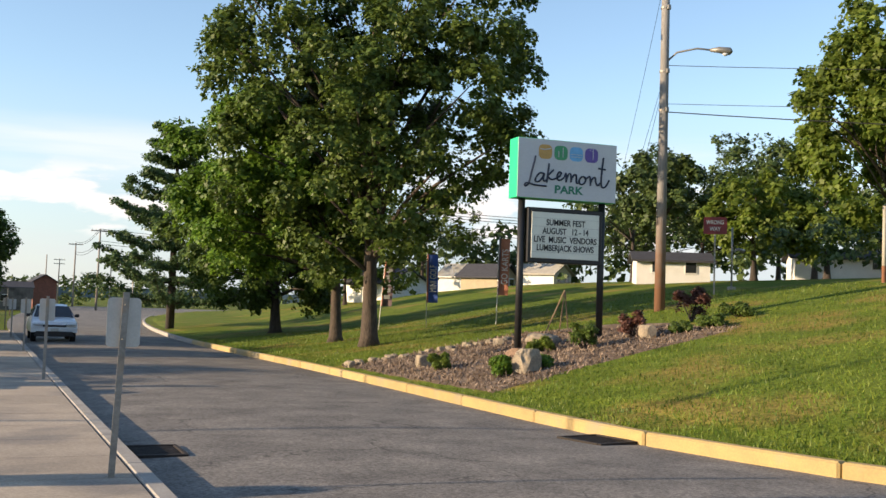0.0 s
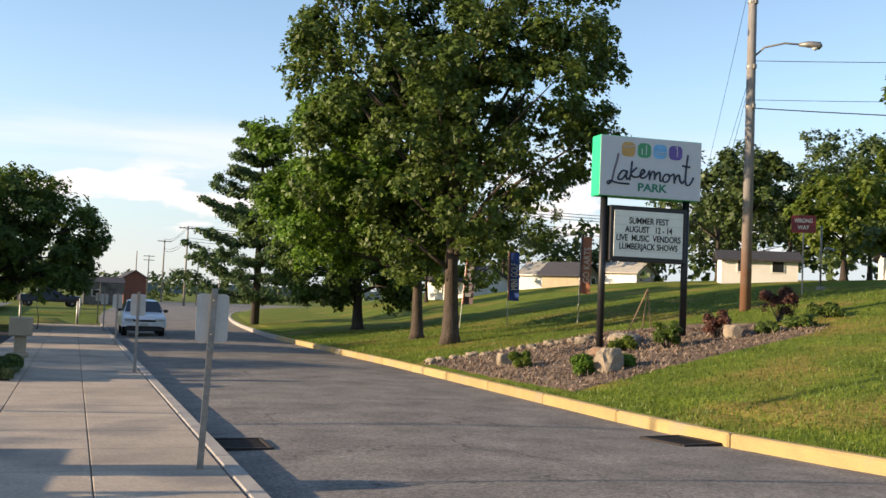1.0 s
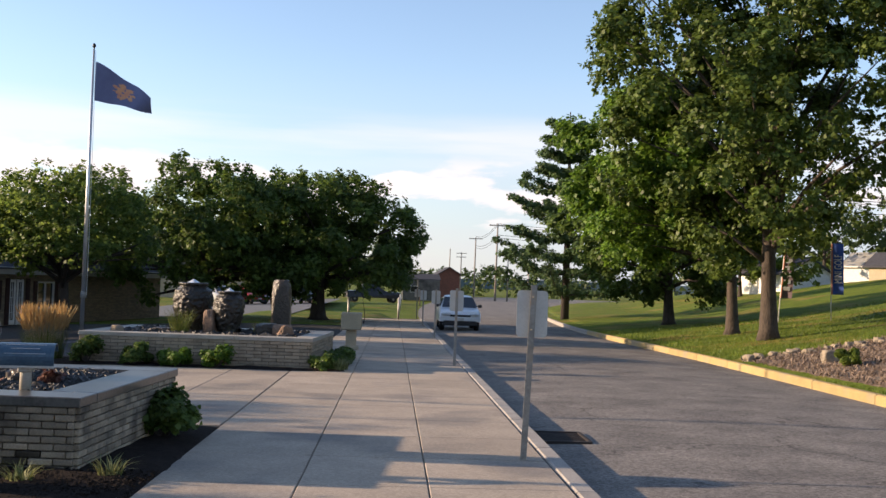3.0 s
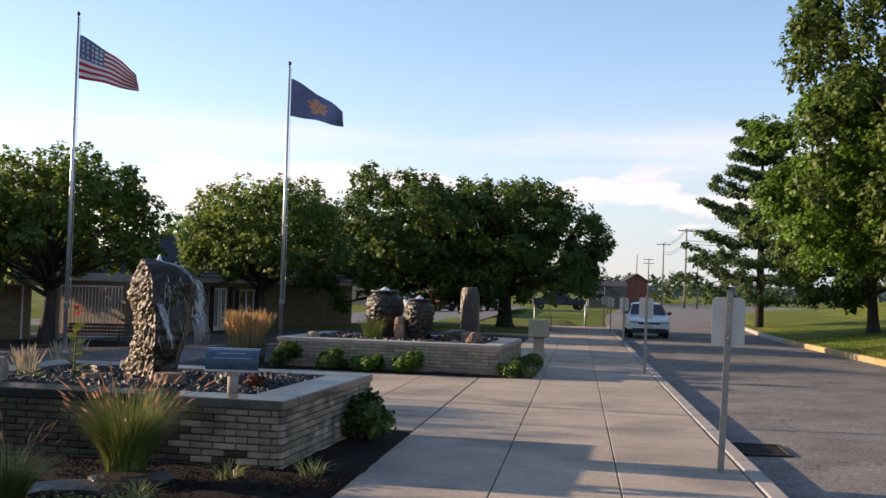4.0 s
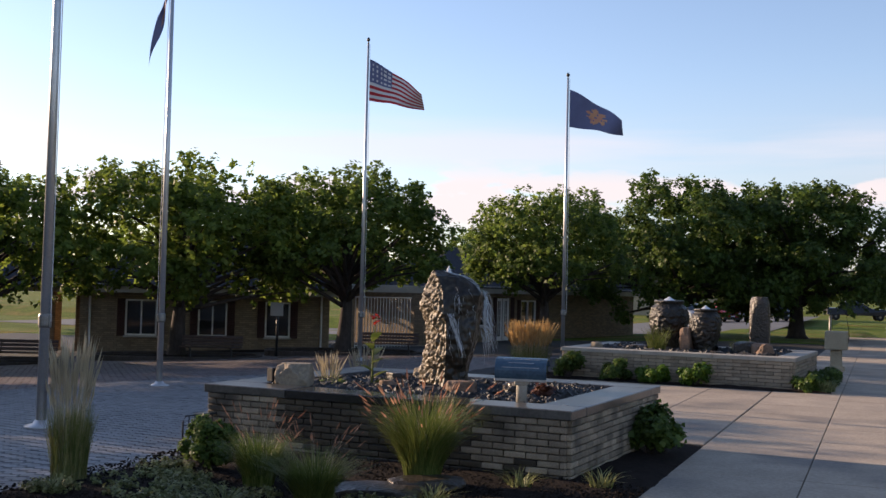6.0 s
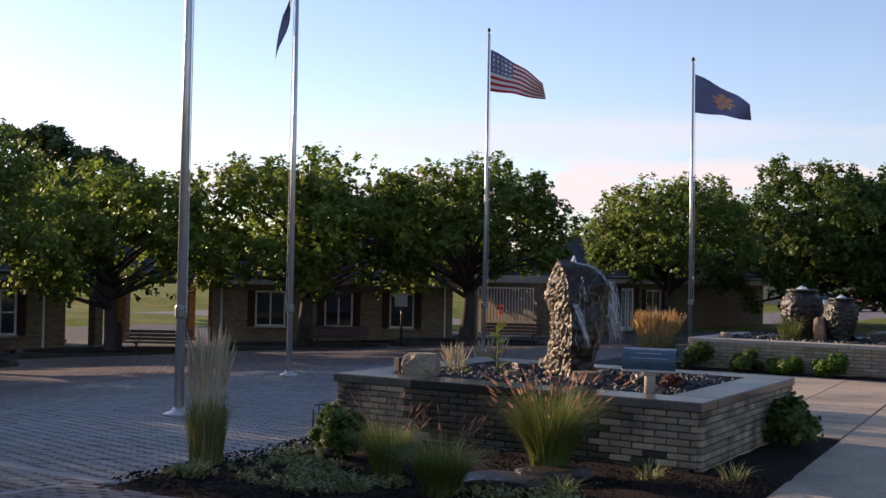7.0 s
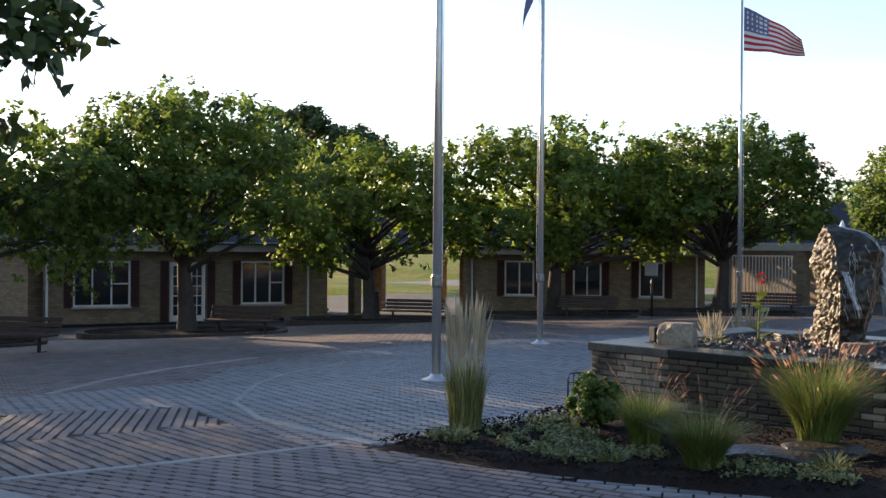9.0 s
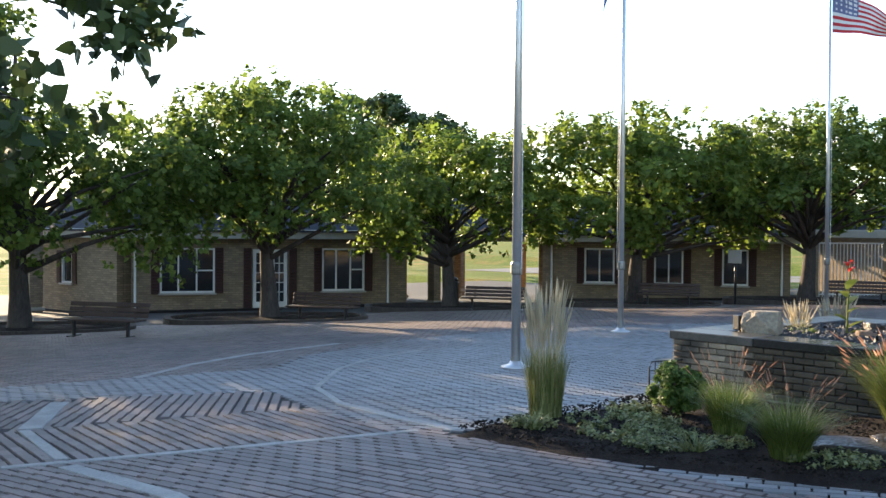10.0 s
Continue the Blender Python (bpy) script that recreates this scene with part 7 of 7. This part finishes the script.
for i in range(34):
    t = i / 33
    x, y = 9.3 + 4.5 * t + rs.normal() * 0.12, 27.7 - 1.2 * t + rs.normal() * 0.2
    s = 0.14 + 0.14 * rs.random()
    boulder("edging_stone", x, y, gz(x, y) - 0.02, s, s * 0.8, s * 0.6, M["rock_pale"], "small pale stone edging the sign bed", 60 + i, 40 * i, 0.3, "rock", "edging stones")
for nm, x, y, r, h, mt, lb_ in (("box_shrub", 10.2, 20.1, 0.3, 0.28, "leaf_maple", "round bright green shrub by a boulder"), ("box_shrub", 10.05, 23.0, 0.3, 0.24, "leaf_light", "small yellow-green shrub by a boulder"), ("flowering_shrub", 13.2, 21.7, 0.42, 0.42, "leaf_oak", "loose green shrub at the foot of the sign"),
                               ("barberry_shrub", 14.7, 21.9, 0.4, 0.42, "red_shrub", "dark red barberry shrub"), ("barberry_shrub", 17.2, 22.9, 0.55, 0.58, "red_shrub", "large dark red barberry shrub"), ("low_shrub", 16.4, 21.0, 0.45, 0.17, "leaf_oak", "low green perennials in the sign bed"), ("low_shrub", 17.9, 21.9, 0.5, 0.18, "leaf_oak", "low green perennials in the sign bed"),
                               ("low_shrub", 15.6, 21.2, 0.35, 0.15, "leaf_oak", "low green perennials in the sign bed"), ("low_shrub", 12.6, 22.6, 0.4, 0.2, "leaf_light", "weedy green tuft at the sign post"), ("low_shrub", 11.2, 20.1, 0.35, 0.14, "leaf_maple", "low green plant behind a boulder")):
    shrub(nm, x, y, gz(x, y), r, h, lb_, M[mt], int(x * 31 + y * 7), 0.055, 34, 114, "shrub", "bank shrubs")
tp = thing("leaning_stakes", 14.9, 26.0, gz(14.9, 26.0), "thin wooden stakes leaning together on the bank", "stakes")
for a in (-0.35, 0.1, 0.4):
    part("stake", MB().tube([(a, 0, 0), (0.25, 0, 1.25)], 0.018, 6), M["wood"], tp)

# ---- utility pole with street lamp and cables ----
UX, UY = 19.05, 26.95
uz = gz(UX, UY)
up_ = thing("utility_pole", UX, UY, uz, "tall weathered wooden utility pole with a street lamp arm", "utility pole")
part("shaft", MB().tube([(0, 0, -0.3), (0.0, 0, 5), (-0.02, 0, 13.0)], [0.17, 0.145, 0.115], 16), M["poleRust"], up_, smooth=True)
part("arm", MB().tube([(0.1, 0, 7.75), (0.3, -0.2, 8.0), (0.75, -0.6, 8.1), (1.15, -0.95, 8.02)], 0.03, 8), M["galv"], up_, smooth=True)
part("lamp_head", MB().tube([(1.05, -0.86, 8.03), (1.25, -1.03, 8.03), (1.5, -1.25, 7.97), (1.55, -1.3, 7.96)], [0.05, 0.1, 0.12, 0.03], 12), M["galv"], up_, "grey cobra-head street lamp", smooth=True)
part("lens", MB().lathe([(0.02, -0.07), (0.09, -0.03), (0.1, 0.0)], 12, (1.4, -1.16, 7.9)), M["lamp_glass"], up_, smooth=True)
for z in (6.2, 7.4, 9.4, 10.3):
    part("bracket", MB().box((0.0, -0.16, z), (0.1, 0.1, 0.14), 0.01).lathe([(0.16, z - 0.03), (0.16, z + 0.03)], 12), M["galv"], up_)


def cable(p, q, sag, r=0.012):
    P, Q = Vector(p), Vector(q)
    pts = [P.lerp(Q, i / 16) - Vector((0, 0, 4 * sag * (i / 16) * (1 - i / 16))) for i in range(17)]
    tagged(part("overhead_cable", MB().tube(pts, r, 4), M["wire"]), label="thin black overhead cable slung between poles", category="cable", group="overhead cables")


A = (UX, UY)
for z, q, sag, r in ((9.9, (38, 2, 10.6), 0.5, 0.008), (7.6, (38, 2, 7.4), 0.4, 0.01), (6.4, (38, 2, 6.6), 0.35, 0.008), (6.15, (38, 2, 5.8), 0.5, 0.016), (10.6, (30.5, 48, 6.0), 0.3, 0.007), (7.3, (30.5, 48, 4.6), 0.3, 0.007), (7.1, (31.0, 48, 4.2), 0.3, 0.007)):
    cable((*A, uz + z), q, sag, r)
for z in (5.2, 5.4, 5.6, 4.6, 4.2):
    cable((27, 70, z + 3), (70, 38, z + 3.6), 1.4, 0.02)

# ---- wrong way sign ----
WX, WY = 23.4, 29.9
ww = thing("wrong_way_sign", WX, WY, gz(WX, WY), "red wrong way sign with white letters on a steel post", "sign", "", -38)
part("post", MB().box((0, 0.03, 1.3), (0.06, 0.04, 2.75), 0.006), M["galv"], ww)
part("plate", rounded(0, 2.42, 0.8, 0.6, 0.05, -0.01, 0.005), M["redsign"], ww, "red plate, darkened in place of tree shade")
words("lettering", "WRONG", 0.2, M["white"], ww, (0, -0.014, 2.53), 0, span=0.6, label="white capitals", bold=0.004)
words("lettering", "WAY", 0.2, M["white"], ww, (0, -0.014, 2.3), 0, span=0.38, label="white capitals", bold=0.004)
lp = thing("garden_lamp", 25.2, 31.2, gz(25.2, 31.2), "thin grey lamp post at the top of the bank", "lamp post")
part("post", MB().tube([(0, 0, 0), (0, 0, 2.3)], 0.035, 8), M["galv"], lp, smooth=True)
part("lamp", MB().tube([(0, 0, 1.4), (0.2, -0.1, 1.5), (0.4, -0.2, 1.42)], [0.02, 0.05, 0.09], 8), M["galv"], lp, smooth=True)
part("foot", MB().box((0, 0, 0.06), (0.24, 0.24, 0.14), 0.02), M["kerb"], lp)
sp = thing("painted_post", 24.6, 23.5, gz(24.6, 23.5), "slim pole, rust red and pale, under the young maple", "post")
part("shaft", MB().tube([(0, 0, -0.1), (0.02, 0, 2.3)], 0.06, 10), M["cap_light"], sp, smooth=True)
part("band", MB().tube([(0, 0, 0), (0.003, 0, 0.5)], 0.064, 10, caps=False), M["rust"], sp, smooth=True)


# ---- feather banners ----
def banner(x, y, lean, h, w, mt, text, edge, label):
    th = thing("banner", x, y, gz(x, y), label, "banner", "feather banners", -20)
    dx = math.tan(radians(lean))
    part("pole", MB().tube([(0, 0, -0.1), (dx * h * 0.4, 0, h * 0.4), (dx * h, 0, h + 0.05)], 0.022, 6), M["white"], th, smooth=True)
    z1, z0_ = h, h * 0.34
    mb = MB()
    n = 14
    for k in range(n + 1):
        z = z0_ + (z1 - z0_) * k / n
        for i in range(5):
            mb.v.append((dx * z + 0.02 + w * i / 4, 0.05 * math.sin(3 * k / n + i), z))
    mb.f = [(k * 5 + i, k * 5 + i + 1, (k + 1) * 5 + i + 1, (k + 1) * 5 + i) for k in range(n) for i in range(4)]
    mb.m = [0] * len(mb.f)
    part("cloth", mb, M[mt], th, smooth=True)
    part("edge", MB().tube([(dx * z0_ + 0.03, -0.01, z0_), (dx * z1 + 0.03, -0.01, z1)], 0.035, 6), M[edge], th)
    zc = (z0_ + z1) / 2
    if text:
        words("lettering", text, w * 0.9, M["white"], th, (dx * zc + 0.05 + w * 0.5, -0.07, zc), 0, width=0.72 * (z1 - z0_) / (w * 0.62 * len(text)), ry=-90 + lean, label="pale capitals reading up the banner")
    else:
        for k in range(5):
            z = z0_ + (z1 - z0_) * (0.2 + 0.14 * k)
            part("text_bar", MB().box((dx * z + w * 0.5, -0.06, z), (w * 0.6, 0.01, 0.16)), M["plate"], th)


banner(15.2, 41.3, 4, 2.95, 0.42, "banner_grey", "", "banner_orange", "faded grey feather banner on the lawn")
banner(16.26, 38.7, -1, 2.9, 0.42, "banner_blue", "MINI GOLF", "banner_orange", "blue feather banner with white letters on the lawn")
banner(17.0, 34.0, 1, 3.1, 0.36, "banner_orange", "GO KARTS", "banner_grey", "faded orange feather banner on the lawn")

# ---- houses beyond the bank ----
def house(x, y, z, rz, W, D, h, rise, wall, roof, label, wins=(), door=None):
    th = thing("house", x, y, z, label, "house", "houses behind the bank", rz)
    prof = [(-W / 2, -0.4), (W / 2, -0.4), (W / 2, h), (0, h + rise), (-W / 2, h)]
    part("wall", MB().extrude(prof, -D / 2, D / 2), wall, th)
    mb = MB()
    o = 0.3
    sl = rise / (W / 2)
    for s in (-1, 1):
        v = []
        for yy in (-D / 2 - o, D / 2 + o):
            v += [(0, yy, h + rise + 0.02), (s * (W / 2 + o), yy, h - o * sl + 0.02), (s * (W / 2 + o), yy, h - o * sl + 0.14), (0, yy, h + rise + 0.14)]
        mb.add(v, [(0, 1, 2, 3), (4, 7, 6, 5), (0, 4, 5, 1), (1, 5, 6, 2), (2, 6, 7, 3), (3, 7, 4, 0)])
    part("roof", mb, roof, th)
    for face, s, zc, ww_, hh in wins:
        w = new("window")
        w.parent = th
        if face == "gable":
            part("window_frame", MB().box((s, -D / 2 - 0.02, zc), (ww_ + 0.14, 0.05, hh + 0.14), 0.01), M["white"], w)
            part("pane", MB().box((s, -D / 2 - 0.05, zc), (ww_, 0.02, hh)), M["glass"], w)
        else:
            sx = -1 if face == "left" else 1
            part("window_frame", MB().box((sx * (W / 2 + 0.02), s, zc), (0.05, ww_ + 0.14, hh + 0.14), 0.01), M["white"], w)
            part("pane", MB().box((sx * (W / 2 + 0.05), s, zc), (0.02, ww_, hh)), M["glass"], w)
    return th


house(33.4, 68.2, gz(33.4, 68.2), 28, 2.1, 3.4, 0.85, 0.75, M["block"], M["shingle"], "small tan block shed with a dark gabled roof", [("gable", 0.4, 0.42, 0.5, 0.45)])
house(45.5, 82, gz(45.5, 82), 30, 3.0, 4.0, 1.3, 0.8, M["siding"], M["cap_light"], "white sided house with a pale roof on the rise", [("gable", -0.7, 0.9, 0.5, 0.6), ("gable", 0.7, 0.9, 0.5, 0.6)])
house(37.6, 52.2, gz(37.6, 52.2), 60, 3.6, 4.2, 1.2, 0.5, M["siding"], M["shingle"], "low cream sided house behind trees", [("left", -1.0, 0.85, 0.6, 0.6), ("left", 0.9, 0.85, 0.6, 0.6), ("gable", 0.9, 0.85, 0.6, 0.6)])
house(45, 46.5, gz(45, 46.5), 55, 4, 5.0, 1.2, 0.5, M["siding"], M["shingle"], "long low cream sided house behind trees", [("left", -2.0, 1.0, 0.8, 0.7), ("gable", 1.2, 1.0, 0.8, 0.7)])
house(30.0, 80, gz(30.0, 80), 15, 4.2, 6, 1.2, 1.1, M["white"], M["shingle"], "white low building with a grey roof beyond the lawn", [("gable", -1, 1.0, 0.8, 0.8)])
house(41.5, 88, gz(41.5, 88), 40, 4, 5, 1.4, 1.1, M["white"], M["plate"], "pale house with a bluish roof", [("gable", 0, 1.2, 0.8, 0.8)])
house(52, 38, gz(52, 38), 80, 5, 9, 1.8, 1.0, M["block"], M["redsign"], "brown house with a red roof behind shrubs")

# ---- vehicles ----
def car(x, y, z, rz, paint, label, L=4.7, W=1.88, H=1.62, truck=False):
    """Local -y is the front."""
    th = thing("car", x, y, z, label, "car", "parked cars", rz)
    h0 = 0.28
    if truck:
        side = [(-L / 2, 0.45), (-L / 2, 0.95), (-L / 2 + 0.15, 1.05), (-0.95, 1.15), (-0.35, 1.78), (1.0, 1.78), (1.15, 1.15), (L / 2, 1.12), (L / 2, 0.5)]
        cab_ = None
    else:
        side = [(-L / 2, 0.42), (-L / 2 - 0.03, 0.62), (-L / 2 + 0.12, 0.88), (-L / 2 + 0.5, 0.97), (-1.3, 1.05), (-0.45, 1.52), (0.15, H), (1.2, H - 0.06), (1.95, 1.28), (L / 2 - 0.05, 1.05), (L / 2, 0.7), (L / 2 - 0.05, 0.4)]
    n = len(side)
    mb = MB()
    xs = [(-1, 0.86), (-0.93, 0.97), (-0.6, 1.0), (0, 1.0), (0.6, 1.0), (0.93, 0.97), (1, 0.86)]
    for fx, k in xs:
        for yy, zz in side:
            wide = 1.0 if zz < 1.0 else 1.0 - 0.28 * min(1, (zz - 1.0) / 0.6)
            nose = 1 - 0.07 * abs(fx) ** 3 * (1 if abs(yy) > L / 2 - 0.6 else 0)
            mb.v.append((fx * W / 2 * wide, yy * nose, h0 + (zz - h0) * (k if zz > 0.8 else 1)))
    for i in range(len(xs) - 1):
        for j in range(n):
            mb.f.append((i * n + j, (i + 1) * n + j, (i + 1) * n + (j + 1) % n, i * n + (j + 1) % n))
    mb.f += [tuple(range(n)), tuple(reversed(range((len(xs) - 1) * n, len(xs) * n)))]
    mb.m = [0] * len(mb.f)
    body = part("body", mb, paint, th, smooth=False)
    sl = 0.42 / 0.7
    part("windscreen", MB().add([(-0.8, -1.3, 1.08), (0.8, -1.3, 1.08), (0.66, -0.5, 1.53), (-0.66, -0.5, 1.53), (-0.8, -1.27, 1.05), (0.8, -1.27, 1.05), (0.66, -0.47, 1.5), (-0.66, -0.47, 1.5)], [(0, 1, 2, 3), (7, 6, 5, 4), (0, 4, 5, 1), (1, 5, 6, 2), (2, 6, 7, 3), (3, 7, 4, 0)]), M["glass"], th, "dark windscreen")
    for s in (-1, 1):
        part("side_window", MB().add([(s * 0.9, -0.7, 1.1), (s * 0.9, 1.6, 1.12), (s * 0.73, 1.1, 1.48), (s * 0.73, -0.1, 1.46), (s * 0.86, -0.7, 1.08), (s * 0.86, 1.6, 1.1), (s * 0.7, 1.1, 1.46), (s * 0.7, -0.1, 1.44)], [(0, 1, 2, 3), (7, 6, 5, 4), (0, 4, 5, 1), (1, 5, 6, 2), (2, 6, 7, 3), (3, 7, 4, 0)]), M["glass"], th)
        part("headlight", MB().box((s * 0.66, -L / 2 + 0.03, 0.76), (0.42, 0.16, 0.09), 0.03, rz=s * 0.25), M["lamp_glass"], th, "clear headlight")
        part("mirror", MB().box((s * 1.02, -0.62, 1.12), (0.2, 0.12, 0.14), 0.04), M["black"], th, "black wing mirror")
        for yy in (-L / 2 + 0.85, L / 2 - 0.95):
            wh = new("wheel")
            wh.parent = th
            wh.matrix_basis = pose(s * (W / 2 - 0.14), yy, 0.35, 0, 90, 0)
            part("tyre", MB().lathe([(0.22, -0.11), (0.33, -0.11), (0.35, -0.07), (0.35, 0.07), (0.33, 0.11), (0.22, 0.11)], 22), M["rubber"], wh, smooth=True)
            part("rim", MB().lathe([(0.05, -0.115), (0.22, -0.1), (0.22, 0.1), (0.05, 0.115)], 16), M["galv"], wh)
    part("grille", MB().box((0, -L / 2 - 0.01, 0.7), (0.95, 0.06, 0.09), 0.02), M["black"], th, "dark closed grille")
    part("lower_intake", MB().box((0, -L / 2 - 0.0, 0.4), (1.5, 0.08, 0.13), 0.02), M["black"], th)
    part("number_plate", MB().box((0, -L / 2 - 0.05, 0.54), (0.32, 0.02, 0.12), 0.004), M["plate"], th)
    part("bumper", MB().box((0, -L / 2 + 0.04, 0.3), (1.6, 0.2, 0.1), 0.03), M["black"], th)
    return th


car(2.95, 50.2, base_z(0, 50) - 0.13, 0, M["carwhite"], "white electric crossover parked at the kerb, nose towards us")
for x, y, rz, p, lb_ in ((-12.6, 92, 30, "carred", "red car in the car park behind the trees"), (-10.4, 93, 25, "carwhite", "white car in the car park behind the trees"), (-14.9, 91, 30, "carsilver", "silver car in the car park behind the trees"), (-7.9, 94, 20, "cardark", "dark car in the car park behind the trees")):
    car(x, y, base_z(x, y), rz, M[p], lb_)
car(-2.2, 104, base_z(0, 104), 100, M["cardark"], "dark pickup truck parked beyond the lawn", 5.6, 2.0, 1.8, True)

# ---- far end of the drive ----
fb = house(8.5, 171, -0.3, 6, 3.3, 5, 3.7, 1.0, M["redbrick"], M["shingle"], "narrow red brick gabled building at the far junction")
fb["group"] = "far buildings"
fb2 = house(3.6, 152, -0.3, 92, 5, 5, 2.6, 0.7, M["cap"], M["shingle"], "low grey building at the end of the walk", [("left", 0.8, 1.2, 1.2, 0.8)])
fb2["group"] = "far buildings"
house(-25, 125, -0.8, 88, 9, 26, 3.0, 1.6, M["block"], M["shingle"], "long brown building beyond the car park")["group"] = "far buildings"
bdp = thing("board_sign", 3.2, 100, base_z(0, 90), "plain grey board on two posts at the far kerb", "sign")
part("board", MB().box((0, 0, 1.9), (2.1, 0.08, 0.95), 0.02), M["cap"], bdp)
for s in (-0.8, 0.8):
    part("post", MB().box((s, 0.07, 0.8), (0.1, 0.08, 1.8), 0.01), M["wood"], bdp)


def far_pole(x, y, z, h, arms, label):
    th = thing("utility_pole", x, y, z, label, "utility pole", "far utility poles")
    part("shaft", MB().tube([(0, 0, -1), (0.1, 0, h)], [0.17, 0.1], 8), M["poleWood"], th, smooth=True)
    for k in range(arms):
        part("crossarm", MB().box((0.1, 0, h - 0.25 - 0.9 * k), (2.4, 0.12, 0.14), 0.02), M["poleWood"], th)
        for s in (-1.05, -0.5, 0.5, 1.05):
            part("insulator", MB().lathe([(0.04, 0), (0.05, 0.08), (0.02, 0.16)], 6, (0.1 + s, 0, h - 0.18 - 0.9 * k)), M["plate"], th)


far_pole(14.3, 149.3, -0.3, 10.9, 1, "wooden utility pole with a crossarm at the far junction")
far_pole(14.3, 189.4, -0.3, 10.7, 1, "wooden utility pole with a crossarm far down the drive")
far_pole(15.6, 249.5, -0.8, 10.3, 2, "wooden utility pole with two crossarms far off")
far_pole(12.9, 249.6, -0.8, 11.1, 0, "slim bare pole far off")
sl_ = thing("street_lamp", 16.0, 149.1, -0.3, "steel street lamp with a curved arm at the junction", "street lamp")
part("post", MB().tube([(0, 0, -0.5), (0, 0, 6.2), (0.4, 0, 7.0), (2.2, 0, 7.6)], [0.1, 0.08, 0.06, 0.05], 8), M["galv"], sl_, smooth=True)
part("lamp_head", MB().box((2.4, 0, 7.6), (0.7, 0.3, 0.14), 0.05), M["galv"], sl_)
tl = thing("signal_pole", 20.2, 158.7, -0.2, "traffic signal pole at the far junction", "traffic signal")
part("post", MB().tube([(0, 0, -0.5), (0, 0, 5.5)], 0.09, 8), M["galv"], tl, smooth=True)
part("signal", MB().box((0.0, -0.2, 4.4), (0.35, 0.3, 1.0), 0.04), M["black"], tl)
for z in (10.6, 10.3, 9.0, 8.6):
    cable((14.3, 149.3, z), (60, 140, z + 1), 1.2, 0.03)
    cable((14.3, 149.3, z), (14.3, 189.4, z), 0.8, 0.03)
tree("far_tree", -16, 190, "far green tree beside the junction", 95, 8, 8, 5, 6, 0.3, 3, 50, 120, 0.7, M["bark_dark"], M["leaf_far"], clump=2.0, limbs=8, z=-0.6)
tree("far_tree", -4, 205, "far green tree by the junction", 96, 7, 7, 5, 6, 0.3, 3, 50, 120, 0.7, M["bark_dark"], M["leaf_far"], clump=1.8, limbs=8, z=-0.6)
# small trees planted on the lawn beside the walk
for i, (x, y) in enumerate(((-1.5, 49.5), (-5.5, 50.5))):
    tree("sapling", x, y, "young staked sapling on the lawn", 110 + i, 0.5, 0.5, 0.55, 1.55, 0.025, 0.9, 10, 60, 0.09, M["bark"], M["leaf_light"], clump=0.25, limbs=6, group="saplings", z=base_z(x, y))
for i, (x, y) in enumerate(((0.2, 61), (0.4, 78), (-2.5, 56.5))):
    th = thing("bollard", x, y, base_z(0, y), "short pale post beside the walk", "bollard", "pale posts")
    part("shaft", MB().tube([(0, 0, -0.1), (0, 0, 1.1)], 0.06, 8), M["plate"], th, smooth=True)
    part("cap", MB().lathe([(0.065, 1.1), (0.05, 1.14), (0.01, 1.16)], 8), M["plate"], th)

# ---- grass blades on the near bank ----
rs = np.random.RandomState(120)
n = 60000
Y = 8 + 40 * rs.random(n) ** 1.6
K = np.array([kerb_x(y) for y in Y])
X = K + 0.2 + 16 * rs.random(n) ** 1.5
keep = ~((X > 8.9) & (Y > 18.3) & (Y < 28.1) & (X < np.interp(Y, [18.2, 19.2, 20, 23, 26, 28.2], [9.4, 12.8, 16.6, 17.2, 16.6, 14.8])))
X, Y = X[keep], Y[keep]
n = len(X)
Z = np.array([gz(x, y) for x, y in zip(X, Y)])
a = rs.random(n) * 6.28
hgt = 0.035 + 0.06 * rs.random(n)
w = 0.006 + 0.008 * rs.random(n)
ca, sa = np.cos(a), np.sin(a)
bend = rs.normal(size=(n, 2)) * 0.035
V = np.stack([np.stack([X - ca * w, Y - sa * w, Z], 1), np.stack([X + ca * w, Y + sa * w, Z], 1), np.stack([X + bend[:, 0], Y + bend[:, 1], Z + hgt], 1)], 1)
tagged(quads("grass", V, M["lawn_blade"], kind="stuff"), label="short mown grass blades on the bank", category="grass")

# ---- slabs of the pavement, laid last ----
xs = [-2.05, -0.86, 0.21, 1.4]
ys = [8.6 + 1.5 * k for k in range(-12, 34)]
for y0, y1 in zip(ys, ys[1:]):
    for x0, x1 in zip(xs, xs[1:]):
        part("slab", slab(MB(), x0, x1, y0, y1), M["concrete"], walkway)
for y0, y1 in zip((12.12, 13.5, 14.95, 16.4, 17.9, 19.35), (13.5, 14.95, 16.4, 17.9, 19.35, 20.6)):
    for x0, x1 in zip((-9.0, -7.9, -6.7, -5.5, -4.3, -3.15), (-7.9, -6.7, -5.5, -4.3, -3.15, -2.06)):
        part("slab", slab(MB(), x0, x1, y0, y1), M["concrete"], walkway)

# single setts of the nearest bay
ob = part("paver", MB().box((0, 0, -0.011), (0.19, 0.087, 0.022), 0.004), M["paver_piece"], plaza, loc=(*SINGLE[0], base_z(*SINGLE[0])), rz=10)
for x, y in SINGLE[1:]:
    hang("paver", ob.data, plaza, loc=(x, y, base_z(x, y) + random.uniform(-0.002, 0.002)), rz=10)
